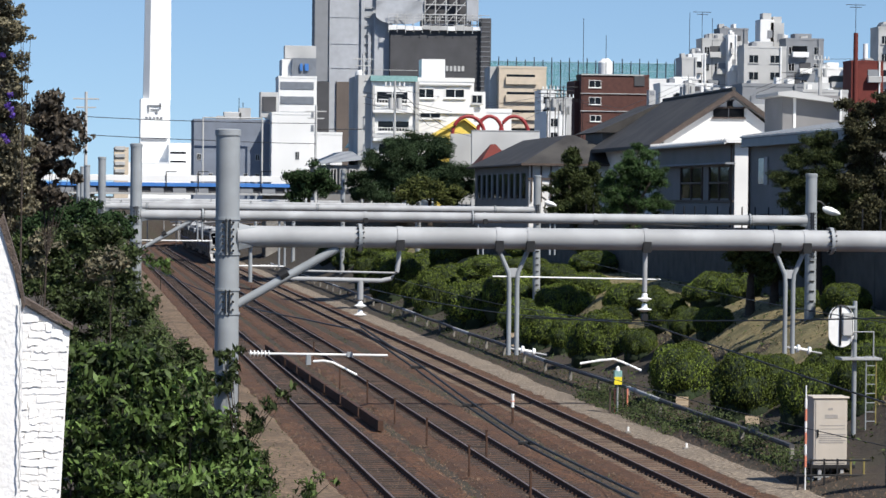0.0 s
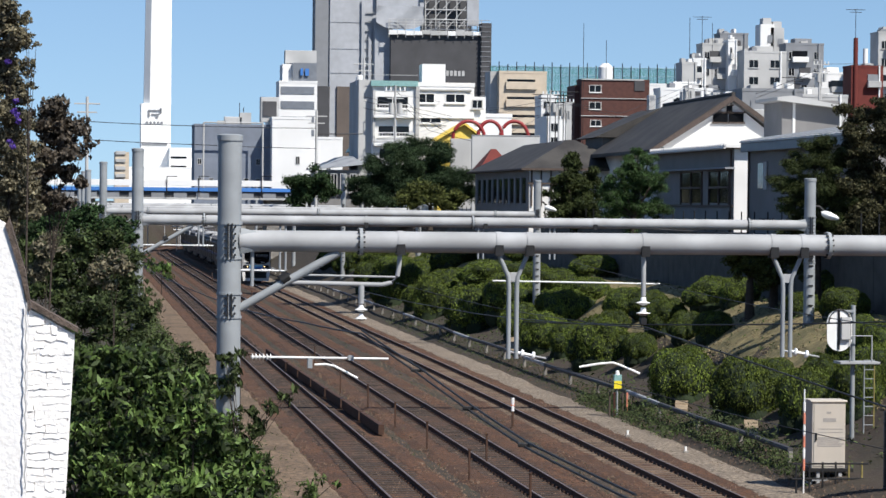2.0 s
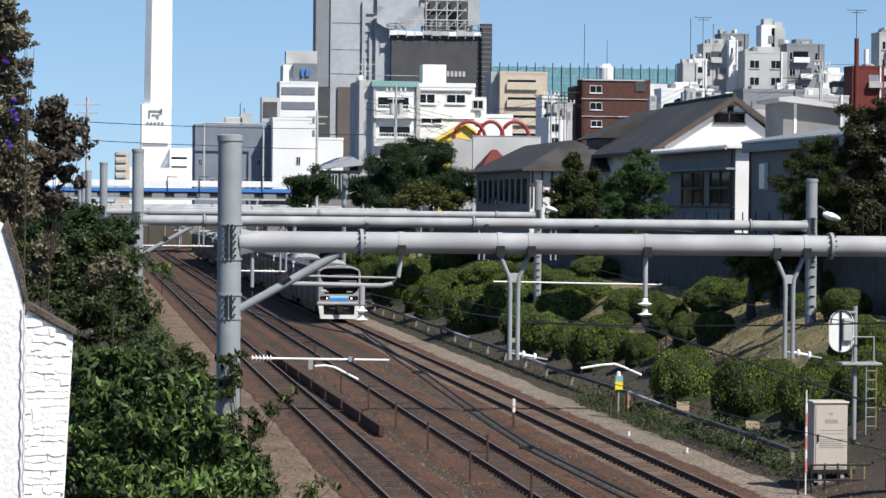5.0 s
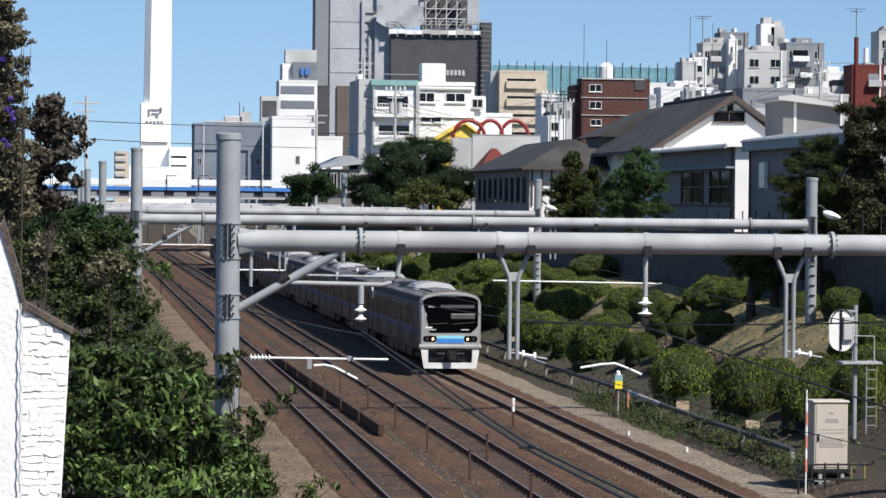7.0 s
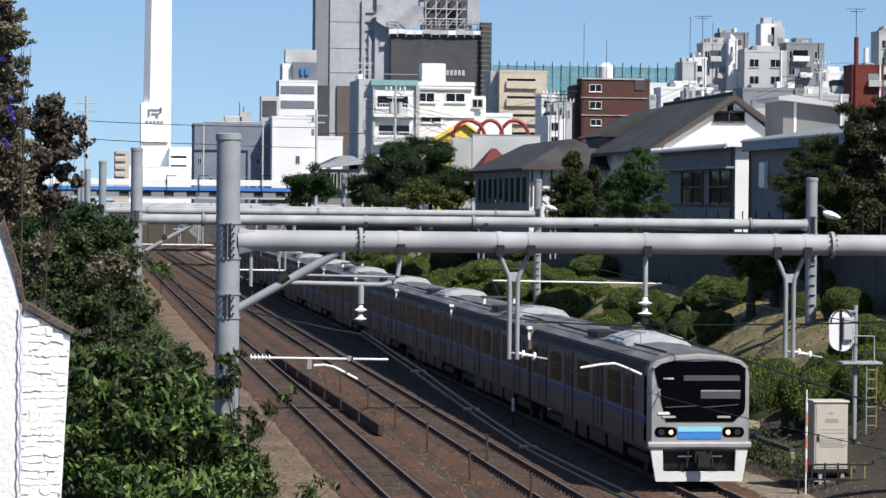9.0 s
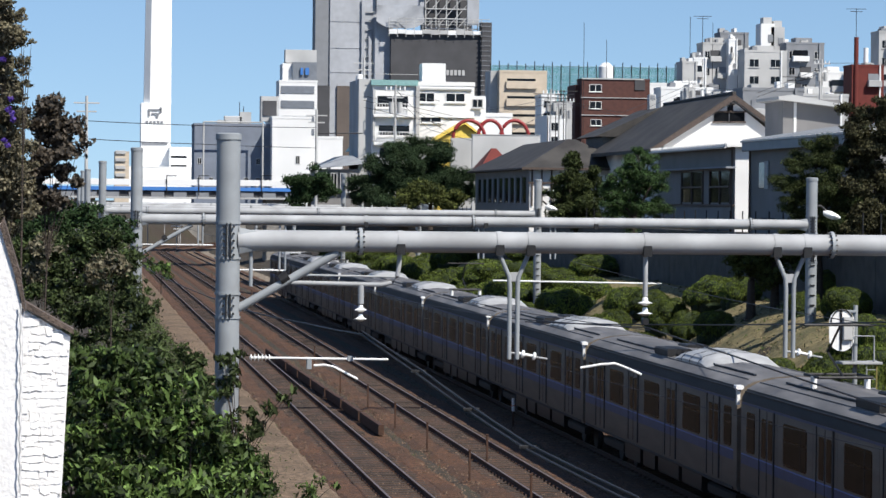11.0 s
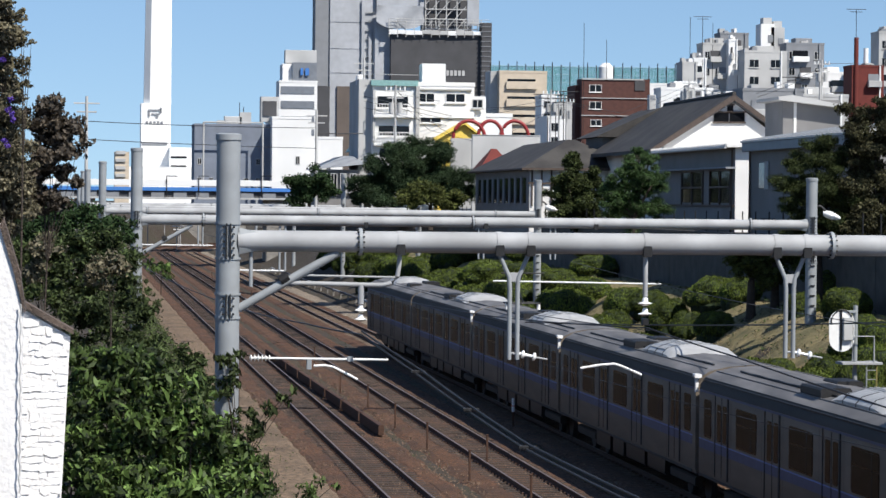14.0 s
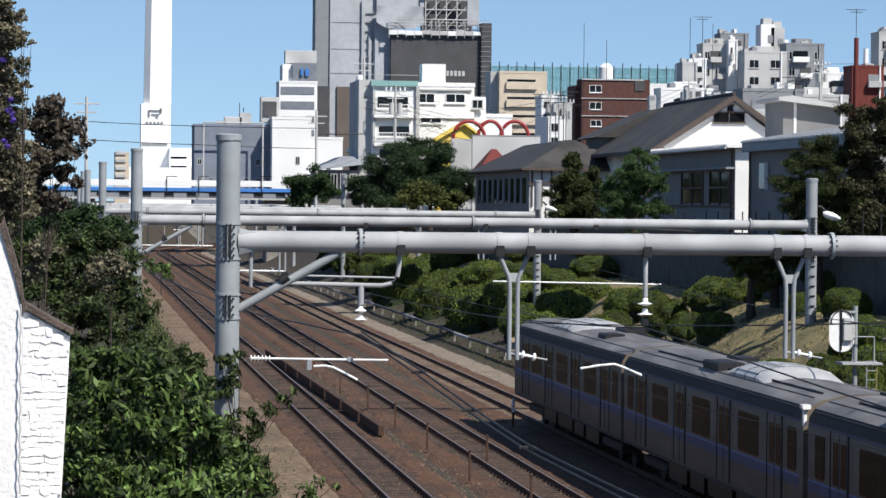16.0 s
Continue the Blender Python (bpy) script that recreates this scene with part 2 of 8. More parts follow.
# ---- mesh helpers ----
class Shape:
    """Collects boxes, tubes and sheets into one mesh."""

    def __init__(self):
        self.v, self.f = [], []

    def add(self, verts, faces):
        n = len(self.v)
        self.v += [tuple(p) for p in verts]
        self.f += [tuple(i + n for i in q) for q in faces]
        return self

    def box(self, x0, x1, y0, y1, z0, z1, m=None):
        c = [(x, y, z) for z in (z0, z1) for y in (y0, y1) for x in (x0, x1)]
        if m is not None:
            c = [m @ Vector(p) for p in c]
        return self.add(c, [(0, 2, 3, 1), (4, 5, 7, 6), (0, 1, 5, 4), (2, 6, 7, 3), (0, 4, 6, 2), (1, 3, 7, 5)])

    def bar(self, x0, x1, y0, y1, z0, z1, e):
        """A box whose four long edges along its longest side are chamfered by e."""
        sx, sy, sz = x1 - x0, y1 - y0, z1 - z0
        oct_ = lambda a, b, c, d: [(a + e, c), (b - e, c), (b, c + e), (b, d - e), (b - e, d), (a + e, d), (a, d - e), (a, c + e)]
        if sz >= sx and sz >= sy:
            ring = lambda h: [(p, q, h) for p, q in oct_(x0, x1, y0, y1)]
            a, b = ring(z0), ring(z1)
        elif sx >= sy:
            ring = lambda h: [(h, p, q) for p, q in oct_(y0, y1, z0, z1)]
            a, b = ring(x0), ring(x1)
        else:
            ring = lambda h: [(q, h, p) for p, q in oct_(z0, z1, x0, x1)]
            a, b = ring(y0), ring(y1)
        k = 8
        return self.add(a + b, [(i, (i + 1) % k, k + (i + 1) % k, k + i) for i in range(k)] + [tuple(reversed(range(k))), tuple(range(k, 2 * k))])

    def tube(self, pts, r, sides=8, caps=True):
        """A tube along points; r is a number or one radius for each point."""
        pts = [Vector(p) for p in pts]
        rad = r if isinstance(r, (list, tuple)) else [r] * len(pts)
        v, f = [], []
        for i, p in enumerate(pts):
            d = (pts[min(i + 1, len(pts) - 1)] - pts[max(i - 1, 0)]).normalized()
            a = d.cross(Vector((0, 0, 1)) if abs(d.z) < 0.9 else Vector((1, 0, 0))).normalized()
            b = d.cross(a)
            for k in range(sides):
                t = 2 * math.pi * k / sides
                v.append(p + (a * math.cos(t) + b * math.sin(t)) * rad[i])
        for i in range(len(pts) - 1):
            for k in range(sides):
                k2 = (k + 1) % sides
                f.append((i * sides + k, i * sides + k2, (i + 1) * sides + k2, (i + 1) * sides + k))
        if caps:
            f += [tuple(reversed(range(sides))), tuple(range((len(pts) - 1) * sides, len(pts) * sides))]
        return self.add(v, f)

    def loft(self, rings, close=True):
        """Joins rings of equally many points."""
        n = len(rings[0])
        v = [p for r in rings for p in r]
        f = [(i * n + k, i * n + (k + 1) % n, (i + 1) * n + (k + 1) % n, (i + 1) * n + k) for i in range(len(rings) - 1) for k in range(n)]
        if close:
            f += [tuple(reversed(range(n))), tuple(range((len(rings) - 1) * n, len(rings) * n))]
        return self.add(v, f)

    def mesh(self, name, smooth=False, fix=True):
        me = bpy.data.meshes.new(name)
        me.from_pydata(self.v, [], self.f)
        if fix and len(self.f) < 20000:
            bm = bmesh.new()
            bm.from_mesh(me)
            bmesh.ops.recalc_face_normals(bm, faces=bm.faces)
            bm.to_mesh(me)
            bm.free()
        if smooth:
            me.polygons.foreach_set("use_smooth", [True] * len(me.polygons))
            me.set_sharp_from_angle(angle=radians(40))
        return me


def empty(name, m, label, category, group="", kind=""):
    e = new(name)
    e.empty_display_size = 0.3
    e.matrix_basis = m
    return tagged(e, label, category, group, kind)


def part(name, shape, material, parent=None, label="", smooth=False, m=None):
    me = shape if isinstance(shape, bpy.types.Mesh) else shape.mesh(name, smooth)
    if not me.materials:
        me.materials.append(material)
    ob = new(name, me)
    ob.parent = parent
    if m is not None:
        ob.matrix_basis = m
    return tagged(ob, label)


def cards(centres, normals, size, spread=0.35, ratio=0.55, rng=None, droop=0.0):
    """Leaf blades: one pointed quad for each centre, roughly facing its normal."""
    rng = rng or np.random.default_rng(1)
    n = len(centres)
    nor = normals + rng.normal(0, spread, (n, 3))
    nor /= np.linalg.norm(nor, axis=1)[:, None] + 1e-9
    t = np.cross(nor, rng.normal(0, 1, (n, 3)))
    t /= np.linalg.norm(t, axis=1)[:, None] + 1e-9
    t[:, 2] -= droop
    b = np.cross(nor, t)
    s = (size * rng.uniform(0.6, 1.35, n))[:, None]
    v = np.stack([centres - t * s, centres + b * s * ratio + nor * s * 0.15, centres + t * s, centres - b * s * ratio + nor * s * 0.15], 1).reshape(-1, 3)
    me = bpy.data.meshes.new("leaves")
    me.vertices.add(4 * n)
    me.vertices.foreach_set("co", v.astype(np.float32).ravel())
    me.loops.add(4 * n)
    me.loops.foreach_set("vertex_index", np.arange(4 * n, dtype=np.int32))
    me.polygons.add(n)
    me.polygons.foreach_set("loop_start", np.arange(0, 4 * n, 4, dtype=np.int32))
    me.update(calc_edges=True)
    return me


def smoothstep(a, b, x):
    t = min(1.0, max(0.0, (x - a) / (b - a)))
    return t * t * (3 - 2 * t)


# ---- ground ----
def bend(y):
    """How far the line swings to +x where it curves away in the distance."""
    return max(0.0, y - 410.0) ** 2 / 600.0


def ground_z(x, y):
    """Height of the land: a railway cutting along y between two banks, level land beyond."""
    far = smoothstep(520, 560, y)
    x = x - bend(min(y, 560.0))
    left = (2.4 + 1.2 * smoothstep(60, 120, y)) * (1 - smoothstep(-15.6, -10.8, x)) + 2.2 * (1 - smoothstep(-30, -18.5, x))
    right = 0.55 * smoothstep(2.2, 4.6, x) + 3.3 * smoothstep(4.6, 11.5, x) + 2.6 * smoothstep(12.6, 12.9, x)
    z = -0.24 + left + right
    if y < 6:
        z = z + (5.7 - z) * (1 - smoothstep(1.5, 5, y)) * (1 - smoothstep(-15.5, -12.5, x))
    z += 0.12 * noise.noise(Vector((x * 0.7, y * 0.35, 0))) * (1.0 if x > 4 or x < -11 else 0.25)
    return z * (1 - far) + 6.4 * far


def build_ground():
    xs = [-3000, -1200, -500, -200, -100, -60, -40, -30, -24, -20] + [-18 + 0.5 * i for i in range(75)] + [22, 26, 32, 40, 60, 90, 140, 250, 500, 1200, 3000]
    ys = [-3000, -800, -200, -80, -30] + [-10 + 2 * i for i in range(150)] + [292 + 6 * i for i in range(90)] + [850, 1000, 1600, 3000, 4800]
    v = [(x, y, ground_z(x, y)) for y in ys for x in xs]
    n = len(xs)
    f = [(j * n + i, j * n + i + 1, (j + 1) * n + i + 1, (j + 1) * n + i) for j in range(len(ys) - 1) for i in range(n - 1)]
    me = Shape().add(v, f).mesh("ground", smooth=True)
    ob = part("ground", me, SOIL)
    return tagged(ob, "brown bare earth of a railway cutting with planted banks", "ground", kind="structure")


build_ground()


def bank_turf():
    """Dry turf that lies over the planted bank."""
    xs, ys = [7.6 + 0.3 * i for i in range(17)], [72 + 1.5 * i for i in range(130)]
    v = [(x, y, ground_z(x, y) + 0.05 - 0.25 * max(0.0, 8.2 - x) + 0.12 * noise.noise(Vector((x * 1.7, y * 0.9, 4)))) for y in ys for x in xs]
    n = len(xs)
    s = Shape().add(v, [(j * n + i, j * n + i + 1, (j + 1) * n + i + 1, (j + 1) * n + i) for j in range(len(ys) - 1) for i in range(n - 1)])
    tagged(part("bank_turf", s, TURF, smooth=True), "dry tan turf with mossy patches on the planted bank", "turf", kind="stuff")


bank_turf()
TRACKS = [(-7.85, "near"), (-3.95, "middle"), (0.18, "far")]


def ballast_bed(x, w0, w1, material, label):
    s = Shape()
    rng = random.Random(int(x * 10))
    ys = [-60 + 1.2 * i for i in range(500)]
    prof = [(-w1, -0.40), (-w0, -0.16), (-1.0, -0.155), (-0.75, -0.175), (-0.3, -0.165), (0.3, -0.165), (0.75, -0.175), (1.0, -0.155), (w0, -0.16), (w1, -0.40)] if w0 > 1.2 else [(-w1, -0.36), (-w0, -0.14), (-0.3, -0.125), (0.3, -0.125), (w0, -0.14), (w1, -0.36)]
    v = [(x + bend(y) + a + rng.uniform(-0.07, 0.07), y, z + rng.uniform(-0.02, 0.02)) for y in ys for a, z in prof]
    k = len(prof)
    s.add(v, [(j * k + i, j * k + i + 1, (j + 1) * k + i + 1, (j + 1) * k + i) for j in range(len(ys) - 1) for i in range(k - 1)])
    tagged(part("ballast_bed", s, material), label, "ballast", kind="stuff")


for x, _ in TRACKS:
    ballast_bed(x, 1.55, 2.25, BALLAST, "rust-brown crushed stone ballast under the rails")
ballast_bed(-10.6, 0.9, 1.5, PATH, "pale trodden ballast path beside the track")
ballast_bed(2.55, 0.75, 1.5, BALLAST_GREY, "pale grey loose ballast beside the track")


def railway_track(x, sleeper_mat, label):
    t = empty("railway_track", pose(x, 0, 0), label, "railway track", "railway tracks")
    prof = [(-0.07, -0.17), (0.07, -0.17), (0.07, -0.15), (0.02, -0.125), (0.02, -0.05), (0.036, -0.035), (0.036, -0.006), (-0.036, -0.006), (-0.036, -0.035), (-0.02, -0.05), (-0.02, -0.125), (-0.07, -0.15)]
    for side in (-0.566, 0.566):
        ys = [-60.0, 200.0] + [410.0 + 6 * k for k in range(22)]
        r = part("rail", Shape().loft([[(side + bend(y) + a, y, b) for a, b in prof] for y in ys]), RUST, t)
        part("running_surface", Shape().bar(side - 0.030, side + 0.030, -60, 410, -0.008, 0.0, 0.002), RAILTOP, r, "worn bright top of the rail")
    return t


TRACK_THINGS = [railway_track(x, None, f"rusty steel rails on sleepers, the {n} one of three tracks") for x, n in TRACKS]


# ---- gantries ----
def gantry(y, x0, x1, top0, top1, zb, r, label, base0, base1):
    """Two pipe posts with a pipe beam between them, knee brace, flanges and clamps."""
    g = empty("catenary_gantry", pose(0, y, 0), label, "catenary gantry", "pipe gantries over the tracks")
    for x, top, base in ((x0, top0, base0), (x1, top1, base1)):
        p = part("post", Shape().tube([(x, 0, base), (x, 0, top)], r, 28), GALV, g, smooth=True)
        part("post_cap", Shape().tube([(x, 0, top - 0.10), (x, 0, top), (x, 0, top + 0.02)], [r + 0.018, r + 0.018, r * 0.8], 28), GALV, p, smooth=True)
        for zc, h in ((zb, 0.62), (zb - 1.15, 0.42)):
            c = Shape()
            sgn = 1 if x == x0 else -1
            for zz in (zc - h / 2, zc + h / 2):
                part("clamp_collar", Shape().tube([(x, 0, zz - 0.02), (x, 0, zz + 0.02)], r + 0.02, 28), GALV, p, smooth=True)
            b = Shape()
            n = 5 if h > 0.5 else 3
            for k in range(n):
                zz = zc - h / 2 + h * (k + 0.5) / n
                for dx in (-0.09, 0.09):
                    b.tube([(x + dx, -r - 0.005, zz), (x + dx, -r - 0.05, zz)], 0.022, 6)
            for dx in (-0.035, 0.035):
                b.box(x + dx - 0.012, x + dx + 0.012, -r - 0.045, -r + 0.03, zc - h / 2, zc + h / 2)
            part("bolt_strip", b, DARKSTEEL, p, "dark bolted flange strip")
    rb = r * 0.9
    beam = part("beam", Shape().tube([(x0 + r * 0.8, 0, zb), (x1 - r * 0.8, 0, zb)], rb, 28), GALV_LIGHT, g, "horizontal pale steel pipe", smooth=True)
    for s, x in ((1, x0), (-1, x1)):
        part("gusset", Shape().loft([[(x + s * (r - 0.02), d, zb + h) for d, h in ((-rb, 0), (-rb * 0.6, rb * 1.25), (rb * 0.6, rb * 1.25), (rb, 0), (rb * 0.6, -rb * 1.25), (-rb * 0.6, -rb * 1.25))],
                                     [(x + s * (r + 0.34), d * 0.9, zb + h) for d, h in ((-rb, 0), (-rb * 0.6, rb * 0.8), (rb * 0.6, rb * 0.8), (rb, 0), (rb * 0.6, -rb * 0.8), (-rb * 0.6, -rb * 0.8))]]), GALV, beam)
        if s < 0:
            continue
        part("knee_brace", Shape().tube([(x + s * r * 0.9, 0, zb - 1.2), (x + s * (r + 1.75), 0, zb - rb * 1.0)], r * 0.36, 16), GALV, g, smooth=True)
        part("brace_clamp", Shape().tube([(x + s * (r + 0.72), 0, zb - 0.71), (x + s * (r + 0.86), 0, zb - 0.62)], r * 0.5, 12), DARKSTEEL, g)
    for x in (x0 + 2.35, x1 - 2.28, (x0 + x1) / 2 - 0.22):
        fl = part("pipe_flange", Shape().tube([(x - 0.03, 0, zb), (x + 0.03, 0, zb)], rb + 0.055, 28), GALV, beam, smooth=True)
        b = Shape()
        for k in range(14):
            a = 2 * math.pi * k / 14
            cy, cz = math.cos(a) * (rb + 0.03), zb + math.sin(a) * (rb + 0.03)
            b.tube([(x - 0.065, cy, cz), (x + 0.065, cy, cz)], 0.018, 6)
        part("flange_bolts", b, DARKSTEEL, fl)
    for k in range(12):
        z = zb - 0.75 - k * 0.36
        if z < base1 + 0.6:
            break
        part("step_bolt", Shape().bar(x1 - r * 0.4, x1 + r * 0.4, -r - 0.04, -r + 0.06, z - 0.025, z + 0.025, 0.008), DARKSTEEL, g)
    return g


def beam_clamp(g, x, zb, rb):
    c = Shape().tube([(x - 0.05, 0, zb), (x + 0.05, 0, zb)], rb + 0.012, 24)
    ob = part("beam_clamp", c, GALV_LIGHT, g, smooth=True)
    part("clamp_block", Shape().bar(x - 0.075, x + 0.075, -rb * 1.12, rb * 0.2, zb - rb - 0.04, zb - rb * 0.2, 0.01), DARKSTEEL, ob)


def insulator(pts_axis, r, discs, parent, name="insulator"):
    """A ribbed porcelain rod from a to b."""
    a, b = Vector(pts_axis[0]), Vector(pts_axis[1])
    s, pts, rad = Shape(), [], []
    for k in range(discs):
        for u, q in ((0.0, 0.35), (0.28, 0.38), (0.32, 1.0), (0.52, 0.95), (0.6, 0.4)):
            pts.append(a.lerp(b, (k + u) / discs))
            rad.append(r * q)
    return part(name, s.tube(pts, rad, 12), PORCELAIN, parent, "white ribbed porcelain", smooth=True)


def drop_frame(g, x, zb, rb, zlow):
    """V-headed double drop pipe hung from a beam."""
    s = Shape()
    for d in (-1, 1):
        s.tube([(x + d * 0.28, -0.0, zb - rb * 0.9), (x + d * 0.20, 0, zb - rb - 0.16), (x + d * 0.085, 0, zb - rb - 0.42), (x + d * 0.072, 0, zb - rb - 0.6), (x + d * 0.072, 0, zlow)], 0.042, 12)
    ob = part("drop_pipe", s, GALV, g, "forked double drop pipe", smooth=True)
    part("web_plate", Shape().bar(x - 0.1, x + 0.1, -0.012, 0.012, zb - rb - 0.5, zb - rb - 0.34, 0.004), GALV_LIGHT, ob)
    for d in (-1, 1):
        beam_clamp(g, x + d * 0.28, zb, rb)
    return ob


def contact_arm(g, x, z, sgn=1):
    """Horizontal porcelain rods at the foot of a drop pipe."""
    insulator([(x + 0.09, 0, z + 0.05), (x + 0.50, 0, z - 0.03)], 0.075, 2, g)
    part("arm_link", Shape().tube([(x - 0.05, 0, z + 0.06), (x + 0.62, 0, z - 0.055)], 0.018, 8), GALV_LIGHT, g)


def steady_arm(g, pts):
    part("steady_arm", Shape().tube(pts, 0.022, 8), PORCELAIN, g, "curved pale steady arm", smooth=True)


def hung_insulator(g, x, zb, rb, zlow, bell=2):
    beam_clamp(g, x, zb, rb)
    part("hanger_pipe", Shape().tube([(x, 0, zb - rb), (x, 0, zlow + 0.42)], 0.045, 12), GALV_LIGHT, g, smooth=True)
    s = Shape()
    for k in range(bell):
        z = zlow + 0.30 - k * 0.19
        s.tube([(x, 0, z + 0.11), (x, 0, z + 0.09), (x, 0, z + 0.03), (x, 0, z), (x, 0, z - 0.05)], [0.03, 0.05, 0.055, 0.14, 0.03], 16)
    part("bell_insulator", s, PORCELAIN, g, "two white porcelain bells", smooth=True)
    part("wire_clip", Shape().bar(x - 0.05, x + 0.05, -0.09, 0.09, zlow - 0.09, zlow + 0.03, 0.012), DARKSTEEL, g)


GZ = lambda x, y: ground_z(x, y) - 0.4
G1 = gantry(50, -13.74, 8.6, 8.71, 8.6, 6.83, 0.212, "galvanised steel pipe gantry with bolted collars, spanning the tracks", GZ(-13.74, 50), GZ(8.6, 50))
G2 = gantry(100, -14.31, 10.07, 9.36, 8.56, 6.86, 0.205, "galvanised steel pipe gantry with numbered post bands", GZ(-14.31, 100), GZ(9.8, 100))
G3 = gantry(149, -15.07, 8.02, 9.54, 8.82, 6.97, 0.2, "galvanised steel pipe gantry, weathered, over the tracks", GZ(-15.07, 149), GZ(8.02, 149))
G4 = gantry(199, -15.66, 7.66, 9.65, 9.01, 7.0, 0.2, "galvanised steel pipe gantry, weathered, over the tracks", GZ(-15.66, 199), GZ(7.66, 199))
G5 = gantry(245, -15.9, 6.6, 10.0, 10.0, 7.1, 0.2, "galvanised steel pipe gantry far along the cutting", GZ(-15.9, 245), GZ(6.6, 245))
G6 = gantry(296, -16.2, 6.2, 9.8, 9.9, 7.1, 0.2, "galvanised steel pipe gantry far along the cutting", GZ(-16.2, 296), GZ(6.2, 296))
G7 = gantry(372, -16.6, 7.0, 9.6, 9.6, 6.2, 0.2, "distant pale steel gantry beyond the bridge", GZ(-16.6, 372), GZ(7.0, 372))
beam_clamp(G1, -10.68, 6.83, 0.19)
drop_frame(G1, -8.62, 6.83, 0.19, 4.74)
drop_frame(G1, -3.55, 6.83, 0.19, 4.78)
contact_arm(G1, -8.62, 4.80)
contact_arm(G1, -3.55, 4.84)
hung_insulator(G1, -6.22, 6.83, 0.19, 5.46)
# bent cantilever tube and its messenger insulator
part("cantilever_pipe", Shape().tube([(-12.62, 0, 6.09), (-11.0, 0, 6.06), (-10.82, 0, 6.10), (-10.72, 0, 6.22), (-10.69, 0, 6.42), (-10.68, 0, 6.64)], 0.042, 12), GALV_LIGHT, G1, smooth=True)
part("stay_pipe", Shape().tube([(-12.5, 0, 6.23), (-10.72, 0, 6.20)], 0.02, 10), GALV_LIGHT, G1, smooth=True)
part("handrail_post", Shape().tube([(-13.33, 0, 6.66), (-13.33, 0, 6.02)], 0.035, 10), GALV, G1, smooth=True)
part("insulator_rod", Shape().tube([(-11.37, 0, 6.06), (-11.37, 0, 5.72)], 0.055, 12), GALV_LIGHT, G1, smooth=True)
sb = Shape()
for k in range(2):
    z = 5.60 - 0.16 * k
    sb.tube([(-11.37, 0, z + 0.10), (-11.37, 0, z + 0.05), (-11.37, 0, z + 0.01), (-11.37, 0, z - 0.03)], [0.035, 0.05, 0.115, 0.03], 16)
part("bell_insulator", sb, PORCELAIN, G1, "two white porcelain bells", smooth=True)
# lower bracket bar on the first post
insulator([(-13.34, 0, 4.76), (-12.95, 0, 4.755)], 0.062, 6, G1)
part("bracket_bar", Shape().tube([(-12.98, 0, 4.755), (-10.87, 0, 4.73)], 0.022, 10), PORCELAIN, G1, smooth=True)
part("bar_fitting", Shape().bar(-12.33, -12.24, -0.05, 0.05, 4.56, 4.74, 0.01), GALV, G1)
part("bar_fitting", Shape().bar(-11.60, -11.50, -0.05, 0.05, 4.70, 4.79, 0.01), GALV, G1)
steady_arm(G1, [(-12.20, 0, 4.62), (-12.0, 0, 4.63), (-11.85, 0, 4.60), (-11.65, 0, 4.50), (-11.42, 0, 4.38)])
steady_arm(G1, [(-7.39, 0, 4.59), (-7.02, 0, 4.65), (-6.77, 0, 4.67), (-6.62, 0, 4.62), (-6.27, 0, 4.47)])
for x in (-6.2, -1.9, 2.1, -11.0):
    beam_clamp(G2, x, 6.86, 0.185)
# hangers of the second gantry
for x in (-2.05, 0.55):
    part("hanger_pipe", Shape().tube([(x - 0.09, 0, 6.70), (x - 0.09, 0, 5.55)], 0.035, 10).tube([(x + 0.09, 0, 6.70), (x + 0.09, 0, 5.55)], 0.035, 10), GALV, G2, smooth=True)

bx, _, bz = (-9.19, 100.00, 5.08)
for d in (-0.07, 0.13):
    part("hanger_pipe", Shape().tube([(bx + d, 0, 6.72), (bx + d, 0, bz)], 0.04, 10), GALV, G2, smooth=True)
part("bracket_bar", Shape().tube([(bx - 2.3, 0, bz + 0.02), (bx + 0.15, 0, bz)], 0.03, 10), PORCELAIN, G2, smooth=True)
insulator([(bx - 0.75, 0, bz + 0.01), (bx - 0.25, 0, bz + 0.005)], 0.06, 4, G2)
bx, _, bz = (-9.98, 149.00, 5.19)
for d in (-0.08, 0.16):
    part("hanger_pipe", Shape().tube([(bx + d, 0, 6.85), (bx + d, 0, bz)], 0.045, 10), GALV, G3, smooth=True)
part("bracket_bar", Shape().tube([(bx - 3.6, 0, bz + 0.02), (bx + 0.7, 0, bz)], 0.035, 10), PORCELAIN, G3, smooth=True)
insulator([(bx - 0.4, 0, bz), (bx + 0.5, 0, bz)], 0.07, 5, G3)
bx, _, bz = (0.97, 100.00, 4.72)
part("contact_bar", Shape().tube([(-1.60, 0, 4.77), (4.53, 0, 4.69)], 0.03, 10), PORCELAIN, G2, smooth=True)


